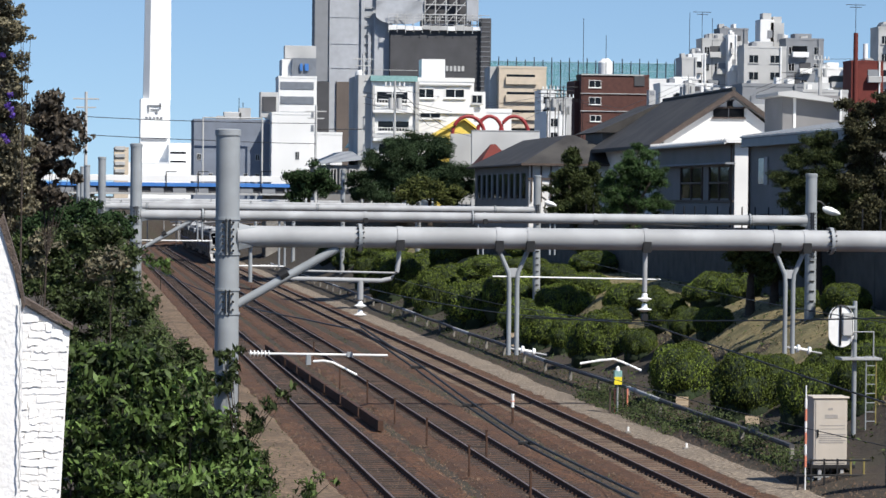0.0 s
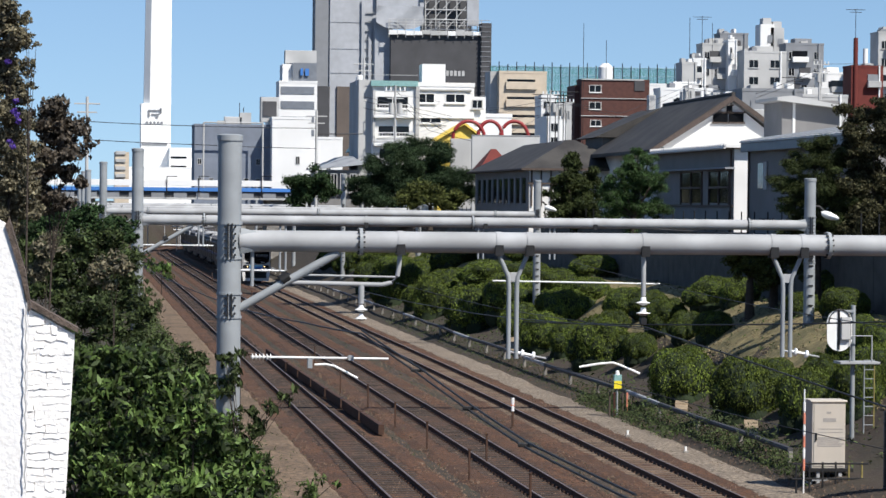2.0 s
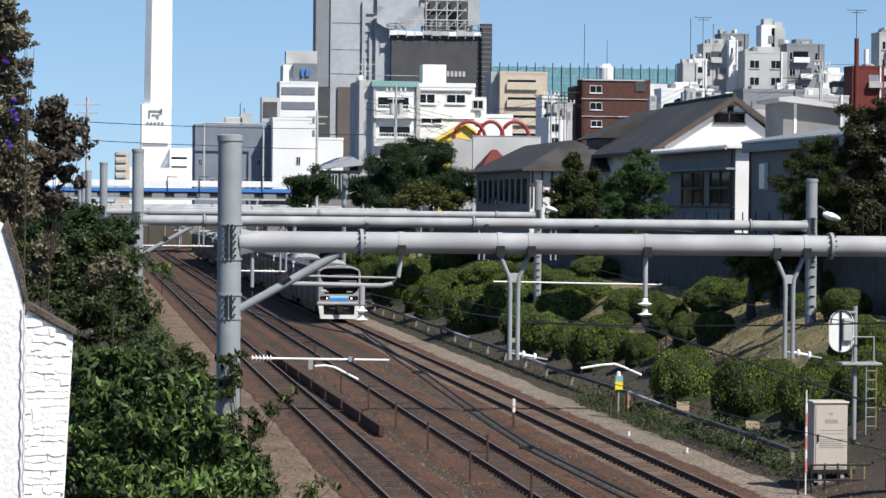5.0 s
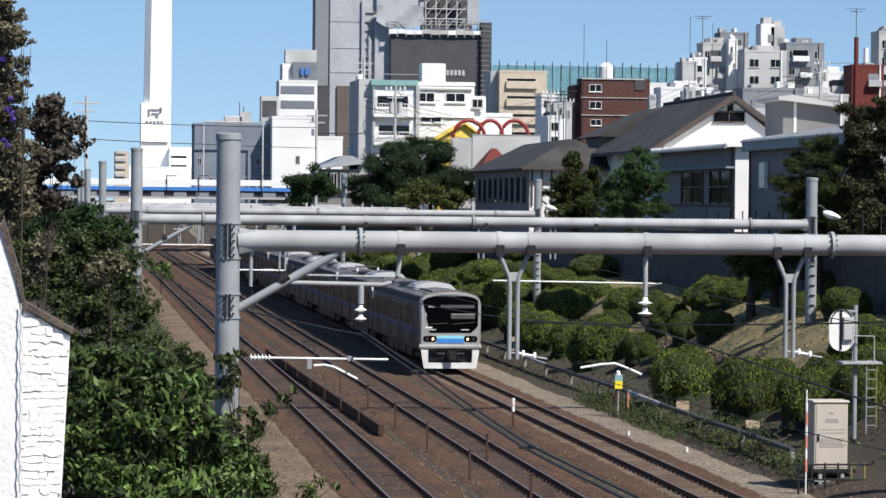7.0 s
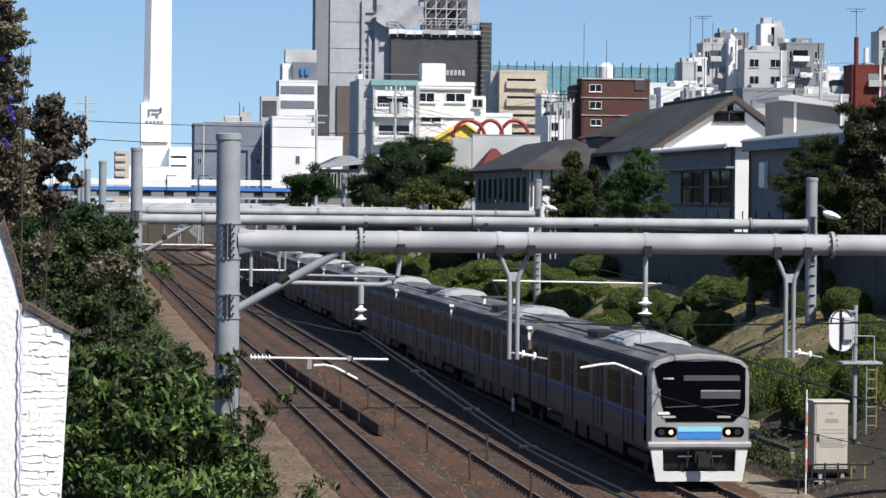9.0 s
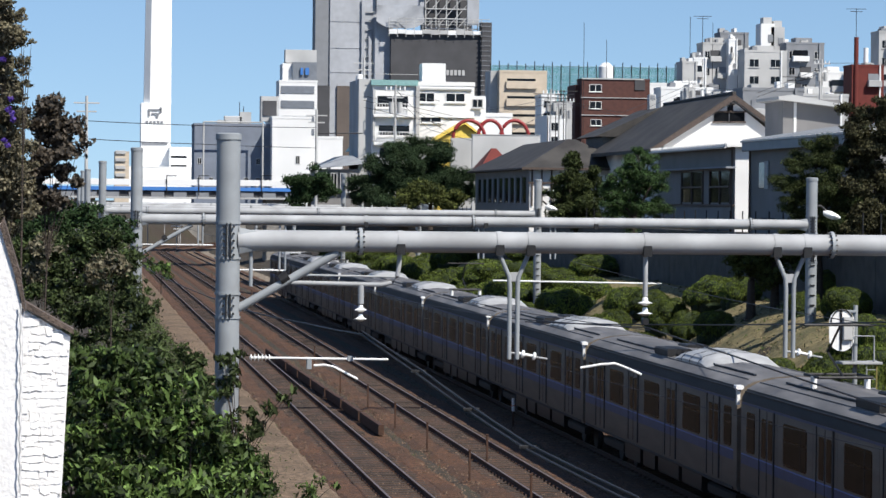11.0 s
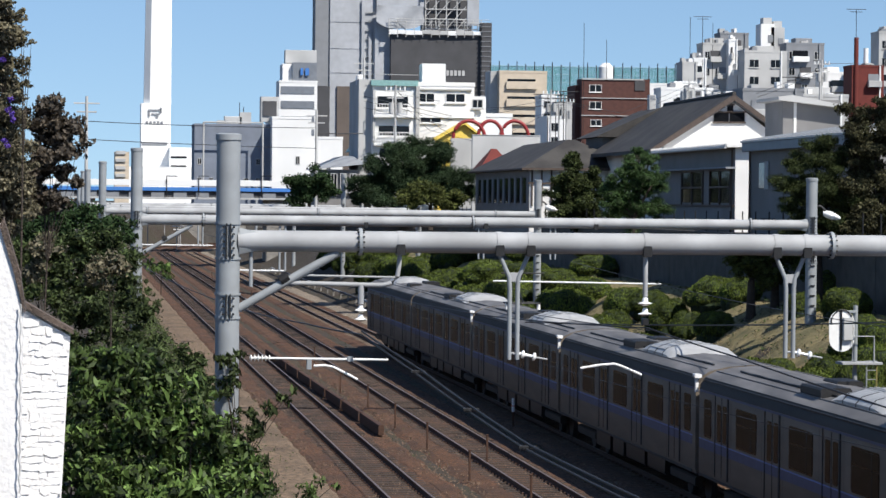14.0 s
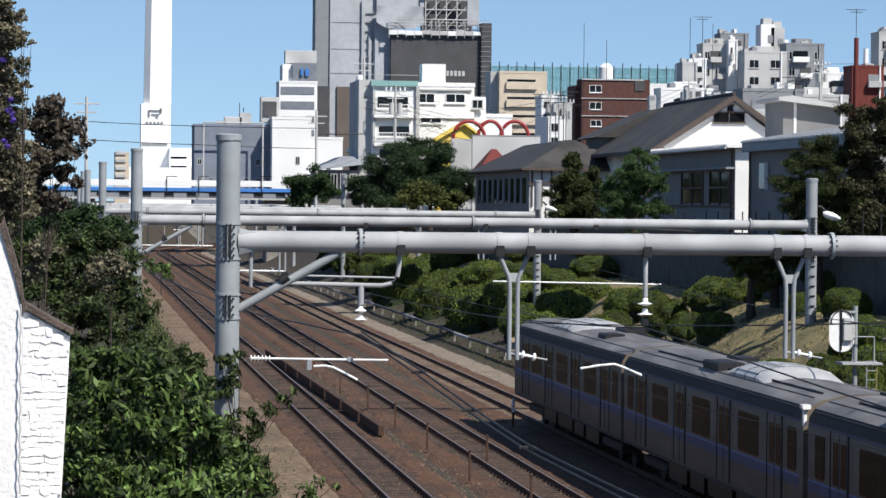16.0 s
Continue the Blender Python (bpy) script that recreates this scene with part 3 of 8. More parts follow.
def street_lamp(x, y, z):
    t = empty("track_lamp", pose(x, y, z) @ Matrix.Diagonal((1.55, 1.55, 1.55, 1)), "white hooded track lamp on a short arm of a gantry post", "lamp", "track lamps")
    part("arm", Shape().tube([(-0.15, 0, 0.18), (0.12, 0, 0.16), (0.24, 0, 0.05)], 0.03, 8), DARKSTEEL, t, smooth=True)
    hood = Shape()
    prof = [(0.18, 0.02, 0.05), (0.26, 0.10, 0.09), (0.40, 0.12, 0.10), (0.54, 0.10, 0.06), (0.60, 0.03, 0.02)]
    hood.loft([[(a, w * math.cos(q), -0.28 * (a - 0.18) + h * math.sin(q)) for q in [k * math.pi / 5 for k in range(10)]] for a, w, h in prof])
    part("hood", hood, PORCELAIN, t, "white enamel hood", smooth=True)


street_lamp(10.22, 100, 7.30)
street_lamp(8.15, 149, 7.40)
street_lamp(7.78, 199, 7.45)


# ---- train ----
CAR = 19.6
SIDE = [(1.36, 0.92), (1.40, 1.05), (1.40, 3.02), (1.37, 3.16), (1.26, 3.32), (1.02, 3.45), (0.6, 3.55), (0.0, 3.60)]


def ring(y, grow=0.0, profile=SIDE):
    right = [(a + grow, y, b) for a, b in profile]
    left = [(-a - grow, y, b) for a, b in reversed(profile[:-1])]
    return right + left


def train_body_mesh(nose):
    s = Shape()
    y0 = -CAR / 2 + (0.22 if nose else 0.0)
    s.loft([ring(y0), ring(CAR / 2)])
    return s


def rounded(x0, x1, z0, z1, r, n=6):
    """Outline of a rounded rectangle in x and z."""
    pts = []
    for cx, cz, a in ((x1 - r, z1 - r, 0), (x0 + r, z1 - r, 90), (x0 + r, z0 + r, 180), (x1 - r, z0 + r, 270)):
        pts += [(cx + r * math.cos(radians(a + 90 * k / n)), cz + r * math.sin(radians(a + 90 * k / n))) for k in range(n + 1)]
    return pts


def plate(outline, y0, y1, tilt=0.0):
    return Shape().loft([[(a, y + tilt * (b - 1.0), b) for a, b in outline] for y in (y0, y1)])


def train_car(front, panto):
    c = empty("train_car", pose(0, 0, 0), "stainless steel commuter train car with blue stripe and grey roof", "train", "cars of the commuter train")
    h = CAR / 2
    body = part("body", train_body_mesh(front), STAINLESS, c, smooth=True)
    part("roof", Shape().loft([[(a, y, b + 0.012) for a, b in ((1.27, 3.32), (1.03, 3.45), (0.6, 3.55), (0, 3.60), (-0.6, 3.55), (-1.03, 3.45), (-1.27, 3.32), (0, 3.30))] for y in (-h + (0.45 if front else 0.02), h - 0.02)]), TRAINROOF, c, "grey weathered roof", smooth=True)
    for sx in (-1, 1):
        # gutter rail, waist stripe and doors of one side
        part("gutter", Shape().bar(*sorted((sx * 1.30, sx * 1.335)), -h + 0.5, h - 0.1, 3.25, 3.29, 0.008), DARKSTEEL, body)
        part("stripe", Shape().bar(*sorted((sx * 1.395, sx * 1.404)), -h + 0.35, h - 0.05, 1.62, 1.83, 0.002), STRIPE, body, "blue waist stripe")
        part("stripe_edge", Shape().bar(*sorted((sx * 1.395, sx * 1.405)), -h + 0.35, h - 0.05, 1.835, 1.865, 0.002), STRIPE_EDGE, body, "lighter blue stripe edge")
        # Added dark panel keeps blue sky reflection off the body shoulder.
        part("cornice_panel", Shape().loft([[(sx * a, y, b) for a, b in ((1.404, 3.05), (1.377, 3.165), (1.268, 3.325), (1.24, 3.30), (1.34, 3.15), (1.37, 3.05))] for y in (-h + 0.62 if front else -h + 0.02, h - 0.02)]), CORNICE, body, "dark cornice panel laid over the body shoulder", smooth=True)
        # Blue band and the sky's reflection beside it share this stripe colour.
        part("cornice_stripe", Shape().bar(*sorted((sx * 1.393, sx * 1.404)), -h + 0.35, h - 0.05, 2.99, 3.04, 0.002), STRIPE, body, "dark blue cornice stripe, blue band with sky reflection in its colour")
        side = lambda a, b: sorted((sx * a, sx * b))
        part("sill_rail", Shape().bar(*side(1.395, 1.412), -h + 0.35, h - 0.05, 0.93, 1.0, 0.004), DARKSTEEL, body)
        for k in range(4):
            yc = -h + CAR * (k + 0.5) / 4 + (0.25 if front and k == 0 else 0)
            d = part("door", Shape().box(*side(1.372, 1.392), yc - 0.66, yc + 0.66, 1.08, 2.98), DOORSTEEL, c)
            d.location = (sx * 0.006, 0, 0)
            fr = Shape()
            # Wide dark strip at the leading edge stands for the door recess shadow.
            fr.box(*side(1.39, 1.418), yc - 0.70, yc - 0.60, 1.06, 3.0)
            fr.box(*side(1.39, 1.412), yc + 0.655, yc + 0.69, 1.06, 3.0)
            fr.box(*side(1.39, 1.405), yc - 0.012, yc + 0.012, 1.08, 2.98)
            part("door_frame", fr, DARKSTEEL, d)
            for e in (-0.50, 0.09):
                w = part("door_window", plate(rounded(yc + e, yc + e + 0.40, 1.92, 2.80, 0.06, 3), 1.385, 1.400), TRAINGLASS, d)
                w.matrix_basis = Matrix(((0, sx, 0, 0), (1, 0, 0, 0), (0, 0, 1, 0), (0, 0, 0, 1)))
        for k in range(5):
            mid = -h + CAR * k / 4
            a, b = mid - 1.0, mid + 1.0
            if k == 0:
                a, b = -h + (1.2 if front else 0.55), -h + 1.35
            if k == 4:
                a, b = h - 1.35, h - 0.55
            if b - a < 0.5:
                continue
            onto = Matrix(((0, sx, 0, 0), (1, 0, 0, 0), (0, 0, 1, 0), (0, 0, 0, 1)))
            w = part("window", plate(rounded(a, b, 1.92, 2.84, 0.10, 4), 1.388, 1.404), TRAINGLASS, c)
            w.matrix_basis = onto
            part("lower_pane", plate(rounded(a + 0.05, b - 0.05, 1.97, 2.45, 0.06, 3), 1.40, 1.409), WARMGLASS, w, "dark lower window pane with uneven warm tone")
            part("upper_pane", plate(rounded(a + 0.05, b - 0.05, 2.50, 2.79, 0.06, 3), 1.40, 1.409), WARMGLASS, w)
            if k in (1, 2, 3):
                part("window_post", Shape().box((a + b) / 2 - 0.5, (a + b) / 2 - 0.46, 1.40, 1.413, 1.94, 2.82), DARKSTEEL, w)
        for k in range(4):
            # pressed panel joints between the doors
            yj = -h + CAR * (k + 0.5) / 4
            for e in (-0.95, 0.95):
                part("panel_joint", Shape().box(*side(1.398, 1.403), yj + e, yj + e + 0.018, 1.02, 2.96), DOORSTEEL, body)
    # air conditioning unit amidships, vents and fan covers
    ac = Shape()
    prof = [(0.95, 3.44), (0.95, 3.56), (0.82, 3.70), (0.5, 3.79), (0, 3.83)]
    ac.loft([[(a, y, 3.44 + (b - 3.44) * k) for a, b in prof] + [(-a, y, 3.44 + (b - 3.44) * k) for a, b in reversed(prof[:-1])] for y, k in ((-4.7, 0.12), (-4.2, 0.72), (-3.7, 1), (-1.5, 1), (-1.0, 0.72), (-0.5, 0.12))])
    aco = part("air_conditioner", ac, ACUNIT, c, "pale grey roof air conditioner", smooth=True)
    for yy in (-3.6, -2.6, -1.6):
        part("casing_joint", Shape().loft([[(a * 1.006, y, b + 0.006) for a, b in prof] + [(-a * 1.006, y, b + 0.006) for a, b in reversed(prof[:-1])] for y in (yy - 0.02, yy + 0.02)]), DARKSTEEL, aco)
    for k in range(7):
        q = 0.12 + 0.12 * k
        x = -0.95 + 0.95 * q * 0.9
        z = 3.60 + 0.21 * math.sin(q * math.pi / 2)
        part("louvre", Shape().bar(x - 0.025, x + 0.025, -3.7, -1.5, z - 0.02, z + 0.035, 0.008), ACUNIT, aco)
    for x in (-0.98, 0.98):
        part("roof_rib", Shape().bar(x - 0.02, x + 0.02, -h + 0.6, h - 0.1, 3.455, 3.50, 0.006), TRAINROOF, c)
    part("roof_cable", Shape().tube([(-0.72, -h + 1.0 + k * 0.9, 3.55 + 0.012 * (k % 2)) for k in range(20)], 0.025, 6), DARKSTEEL, c)
    part("roof_vent", Shape().bar(-0.98, -0.30, 0.0, 1.7, 3.48, 3.70, 0.04), DARKSTEEL, c)
    part("roof_vent", Shape().bar(0.2, 0.8, 3.0, 4.2, 3.50, 3.66, 0.04), DARKSTEEL, c)
    # underframe gear, wheels and axle frames
    for a, b in ((-4.9, -2.6), (-2.2, 0.4), (0.8, 2.4), (2.8, 5.0)):
        part("equipment_box", Shape().bar(-1.12, 1.12, a, b, 0.40, 0.92, 0.05), BLACK, c)
    for by in (-6.9, 6.9):
        bg = part("bogie", Shape().bar(-1.08, -0.88, by - 1.5, by + 1.5, 0.45, 0.72, 0.05).bar(0.88, 1.08, by - 1.5, by + 1.5, 0.45, 0.72, 0.05).box(-0.9, 0.9, by - 0.25, by + 0.25, 0.45, 0.75), DARKSTEEL, c)
        for wy in (-1.05, 1.05):
            for sx in (-1, 1):
                part("wheel", Shape().tube([(sx * 0.50, by + wy, 0.43), (sx * 0.53, by + wy, 0.43), (sx * 0.60, by + wy, 0.43), (sx * 0.64, by + wy, 0.43)], [0.45, 0.45, 0.43, 0.40], 20), DARKSTEEL, bg, smooth=True)
    # end gear: gangway bellows, jumper and white side lamp
    if not front:
        part("gangway", Shape().bar(-0.55, 0.55, -h - 0.2, -h + 0.02, 0.95, 3.05, 0.05), BLACK, c)
    part("gangway", Shape().bar(-0.55, 0.55, h - 0.02, h + 0.2, 0.95, 3.05, 0.05), BLACK, c)
    part("coupler_bar", Shape().bar(-0.12, 0.12, h - 0.3, h + 0.2, 0.75, 1.0, 0.02), DARKSTEEL, c)
    if not front:
        lp = part("end_post", Shape().bar(-1.46, -1.38, -h - 0.22, -h - 0.1, 2.95, 3.35, 0.01), PORCELAIN, c, "white end post")
        part("end_post_head", Shape().bar(-1.50, -1.32, -h - 0.3, -h - 0.05, 3.30, 3.40, 0.02), PORCELAIN, lp)
    if panto:
        for k in (-1.0, 1.0):
            part("panto_foot", Shape().tube([(k * 0.6, 6.4, 3.5), (k * 0.6, 6.4, 3.82)], 0.07, 10), PORCELAIN, c)
        part("panto_frame", Shape().tube([(-0.6, 6.0, 3.82), (0.6, 6.0, 3.82), (0.6, 7.2, 3.82), (-0.6, 7.2, 3.82), (-0.6, 6.0, 3.82)], 0.035, 6).tube([(0, 6.2, 3.82), (0, 7.5, 4.3), (0, 6.5, 4.92)], 0.03, 6).tube([(-0.8, 6.5, 4.94), (0.8, 6.5, 4.94)], 0.03, 6), DARKSTEEL, c)
    return c


def dress_nose(c, lit):
    """The driving end: silver surround, black windscreen mask, blue panel, lamps, white skirt and coupler."""
    h = CAR / 2
    y = -h
    face = [(1.36, 1.0), (1.40, 1.2), (1.40, 2.95), (1.34, 3.2), (1.15, 3.38), (0.7, 3.5), (0, 3.56)]
    outline = face + [(-a, b) for a, b in reversed(face[:-1])]
    big = Shape().loft([[(a, y + 0.6, b) for a, b in outline], [(a, y + 0.22, b) for a, b in outline], [(a * 0.97, y + 0.06, 1.0 + (b - 1.0) * 0.985) for a, b in outline], [(a * 0.93, y, 1.02 + (b - 1.02) * 0.965) for a, b in outline]])
    nose = part("front_surround", big, FRONTSILVER, c, "silver front surround with rounded edge", smooth=True)
    part("brow", Shape().loft([[(a * k, y + d, 1.0 + (b - 1.0) * k2) for a, b in ((1.34, 3.22), (1.16, 3.38), (0.7, 3.49), (0, 3.54), (-0.7, 3.49), (-1.16, 3.38), (-1.34, 3.22), (-1.28, 3.2), (-1.1, 3.33), (-0.7, 3.42), (0, 3.46), (0.7, 3.42), (1.1, 3.33), (1.28, 3.2))] for d, k, k2 in ((-0.03, 0.97, 0.985), (0.06, 0.985, 0.995))]), FRONTSILVER, nose, "silver brow above the windscreen")
    mask = part("windscreen_mask", plate([(-0.92, 1.74), (0.92, 1.74), (1.20, 1.98), (1.24, 2.10)] + [(a, b) for a, b in rounded(-1.24, 1.24, 1.76, 3.36, 0.26) if b > 2.2], y - 0.02, y + 0.03), BLACKGLASS, nose, "black glazed windscreen mask")
    part("wiper", Shape().tube([(-0.95, y - 0.035, 2.12), (-0.1, y - 0.035, 2.16)], 0.018, 6), DARKSTEEL, mask)
    part("wiper", Shape().tube([(0.1, y - 0.035, 2.12), (1.05, y - 0.035, 2.20)], 0.018, 6), DARKSTEEL, mask)
    part("sunblind", Shape().bar(0.02, 1.10, y - 0.028, y - 0.018, 2.36, 2.56, 0.003), CHARCOAL, mask, "grey roller blind behind glass")
    part("blind_edge", Shape().bar(0.02, 1.10, y - 0.032, y - 0.02, 2.555, 2.585, 0.003), OFFGREY, mask)
    # Strip painted on the mask in place of a sky reflection.
    part("glass_sheen", Shape().bar(-0.45, 1.08, y - 0.028, y - 0.018, 2.84, 2.98, 0.003), CHARCOAL, mask, "grey strip put on the windscreen as sky sheen")
    for x0 in (-1.02, 0.48):
        part("number_strip", Shape().bar(x0, x0 + 0.36, y - 0.03, y - 0.018, 1.84, 1.90, 0.003), OFFGREY, mask, "pale strip of small marks")
    part("sticker", Shape().bar(-1.14, -0.82, y - 0.03, y - 0.018, 1.93, 2.0, 0.003), PORCELAIN, mask)
    part("sticker", Shape().bar(-1.14, -1.08, y - 0.03, y - 0.018, 2.42, 2.62, 0.003), OFFGREY, mask)
    part("sticker", Shape().bar(-1.0, -0.72, y - 0.03, y - 0.018, 2.87, 2.92, 0.003), OFFGREY, mask)
    part("blue_panel", plate(rounded(-0.60, 0.60, 1.28, 1.455, 0.01), y - 0.018, y + 0.03), BLUE, nose, "bright blue front panel")
    part("cyan_panel", plate(rounded(-0.60, 0.60, 1.475, 1.60, 0.01), y - 0.022, y + 0.03), CYAN, nose, "pale cyan strip above blue panel")
    for sx in (-1, 1):
        a, b = sorted((sx * 0.62, sx * 1.22))
        hs = part("headlight_housing", plate(rounded(a, b, 1.33, 1.60, 0.12), y - 0.016, y + 0.03), BLACKGLASS, nose)
        for k, on in ((0.78, True), (1.04, False)):
            part("headlight", Shape().tube([(sx * k, y - 0.03, 1.46), (sx * k, y + 0.01, 1.46)], 0.062 if on else 0.085, 16), LAMP if on else DARKSTEEL, hs, "lit round warm headlight" if on else "")
    part("bumper_lip", Shape().bar(-1.40, 1.40, y - 0.08, y + 0.3, 1.02, 1.20, 0.05), FRONTSILVER, nose, "silver lip under the lamps")
    sk = Shape().loft([[(a, y + 0.05 + d, b) for a, b in ((-1.33, 1.02), (-1.18, 0.14), (1.18, 0.14), (1.33, 1.02), (1.0, 1.02), (0.98, 0.40), (-0.98, 0.40), (-1.0, 1.02))] for d in (-0.06, 0.06)])
    part("skirt", sk, SKIRT, c, "white wrap-around pilot skirt")
    part("buffer_beam", Shape().box(-1.1, 1.1, y + 0.25, y + 0.4, 0.3, 1.05), BLACK, c)
    cp = part("coupler", Shape().bar(-0.17, 0.17, y - 0.28, y + 0.3, 0.62, 0.95, 0.05).box(-0.10, 0.22, y - 0.34, y - 0.25, 0.56, 0.9), DARKSTEEL, c)
    for pts, r in (([(0.3, y, 0.95), (0.36, y - 0.1, 0.55), (0.5, y, 0.45), (0.62, y, 0.85)], 0.03), ([(-0.3, y, 0.95), (-0.36, y - 0.1, 0.53), (-0.5, y, 0.45)], 0.03), ([(-0.6, y - 0.02, 0.8), (0.62, y - 0.02, 0.8)], 0.04)):
        part("hose", Shape().tube(pts, r, 6), DARKSTEEL, cp)


CARS = []
lead = train_car(True, False)
dress_nose(lead, True)
CARS.append(lead)
plain, with_panto = train_car(False, False), train_car(False, True)
CARS.append(with_panto)
CARS.append(plain)
for k in range(3, 9):
    CARS.append(copy_thing(with_panto if k in (4, 7) else plain, pose(0, 0, 0)))
tail = train_car(True, False)
CARS.append(tail)
for k, ob in enumerate(CARS):
    ob.name = "train_car"


# ---- buildings ----
def block(name, label, category, x0, x1, y, z0, z1, depth=12.0, wall=WHITE, yaw=0.0, parapet=0.35, group=""):
    """A flat-roofed block: walls, parapet and roof slab. Its front face looks to -y; local x runs along the front, z from the foot."""
    e = empty(name, pose(x0, y, z0, 0, 0, yaw), label, category, group)
    w, h = x1 - x0, z1 - z0
    part("wall", Shape().bar(0, w, 0, depth, min(0.0, 5.4 - z0), h, 0.02), wall, e)
    p = Shape()
    for a in ((-0.05, w + 0.05, -0.05, 0.2), (-0.05, w + 0.05, depth - 0.2, depth + 0.05), (-0.05, 0.2, 0.2, depth - 0.2), (w - 0.2, w + 0.05, 0.2, depth - 0.2)):
        p.box(*a, h - 0.02, h + parapet)
    part("parapet", p, wall, e)
    return e


def window(e, x0, x1, z0, z1, side="front", sill=True, pane=GLASS, frame_mat=OFFGREY, w=0.0):
    """A framed pane on the front or the left face of a block."""
    fr, gl, t = Shape(), Shape(), 0.07
    def put(s, a, b, c, d, o0, o1):
        s.box(a, b, -o1, -o0, c, d) if side == "front" else s.box(-o1, -o0, a, b, c, d)
    put(gl, x0, x1, z0, z1, -0.06, 0.015)
    g = part("window", gl, pane, e)
    for a, b, c, d in ((x0 - t, x0, z0 - t, z1 + t), (x1, x1 + t, z0 - t, z1 + t), (x0, x1, z0 - t, z0), (x0, x1, z1, z1 + t), ((x0 + x1) / 2 - t / 2, (x0 + x1) / 2 + t / 2, z0, z1)):
        put(fr, a, b, c, d, -0.05, 0.06)
    part("window_frame", fr, frame_mat, g)
    if sill:
        sl = Shape()
        put(sl, x0 - 0.15, x1 + 0.15, z0 - 0.18, z0 - t, -0.05, 0.16)
        part("window_sill", sl, frame_mat, g)
    return g


def pylon_mast(x, y, z0, z1, label, r=0.12):
    t = empty("utility_pole", pose(x, y, z0), label, "utility pole", "utility poles")
    part("pole", Shape().tube([(0, 0, 0), (0, 0, z1 - z0)], [r, r * 0.7], 12), OFFGREY, t, smooth=True)
    for k, w in ((0.5, 0.9), (1.1, 0.7)):
        part("cross_arm", Shape().bar(-w, w, -0.06, 0.06, z1 - z0 - k - 0.05, z1 - z0 - k + 0.05, 0.01), OFFGREY, t)
    return t


def chimney():
    t = empty("chimney_tower", pose(1.6, 1000, 6), "tall white incinerator chimney with a flared lower block", "chimney")
    x0, x1, _, z0, z1 = 5.61, 16.13, 1000.00, 12.46, 41.76
    sx0, sx1, _, sz0, sz1 = 6.66, 16.30, 1000.00, 41.32, 109.64
    def octo(a, b, d, z, cut=0.22):
        w = b - a
        c = w * cut
        return [(p - 1.6, q, z - 6) for p, q in ((a + c, 0), (b - c, 0), (b, c), (b, d - c), (b - c, d), (a + c, d), (a, d - c), (a, c))]
    part("shaft", Shape().loft([octo(sx0, sx1, 9, sz0), octo(sx0 + 0.9, sx1 - 0.1, 9, sz1)]), CHIMNEYWHITE, t)
    part("lower_block", Shape().bar(x0 - 1.6, x1 - 1.6, -0.5, 10, 0.0, z1 - 6, 0.2), CHIMNEYWHITE, t)
    a, b, _, c, d = 6.09, 15.00, 999.00, 26.96, 28.04
    part("dark_band", Shape().box(a - 1.6, b - 1.6, -0.75, -0.4, c - 6, d - 6), MIDGREY, t, "dark louvre band")
    for l in ((8.17, 12.92, 999.00, 39.05, 39.58), (8.17, 8.78, 999.00, 37.01, 38.99), (9.37, 12.14, 999.00, 37.65, 38.21), (10.95, 11.75, 999.00, 36.65, 37.63), (12.32, 12.93, 999.00, 38.26, 40.23)):
        part("emblem", Shape().box(l[0] - 1.6, l[1] - 1.6, -0.85, -0.4, l[3] - 6, l[4] - 6), MIDGREY, t, "plain grey emblem strokes")
    for k in range(5):
        l = (7.41, 8.21, 999.00, 34.62, 35.40)
        part("letter_bar", Shape().box(l[0] + k * 1.3 - 1.6, l[1] + k * 1.3 - 1.6, -0.85, -0.4, l[3] - 6, l[4] - 6), MIDGREY, t)
    e = block("plant_building", "white plant building with dark ribbon windows at the chimney foot", "building", 15.51, 23.87, 990.00, 11.51, 25.81, depth=20, wall=CHIMNEYWHITE)
    for r in ((15.92, 21.43, 990.00, 22.33, 23.05), (15.95, 21.45, 990.00, 19.17, 19.90)):
        part("ribbon_window", Shape().box(r[0] - e.location.x, r[1] - e.location.x, -0.1, 0.1, r[3] - e.location.z, r[4] - e.location.z), GLASS, e)
    e = block("plant_building", "low white plant building behind the overbridge", "building", 1.36, 24.27, 985.00, 9.53, 18.89, depth=20, wall=CHIMNEYWHITE)
    e = block("apartment_building", "small tan apartment block far away", "building", -4.65, -0.12, 900.00, 11.83, 22.51, depth=15, wall=BEIGE)
    for k in range(4):
        part("balcony", Shape().bar(0.3, 3.4, -0.5, 0.05, 3 + k * 2.4, 4.1 + k * 2.4, 0.05), OFFGREY, e)


chimney()


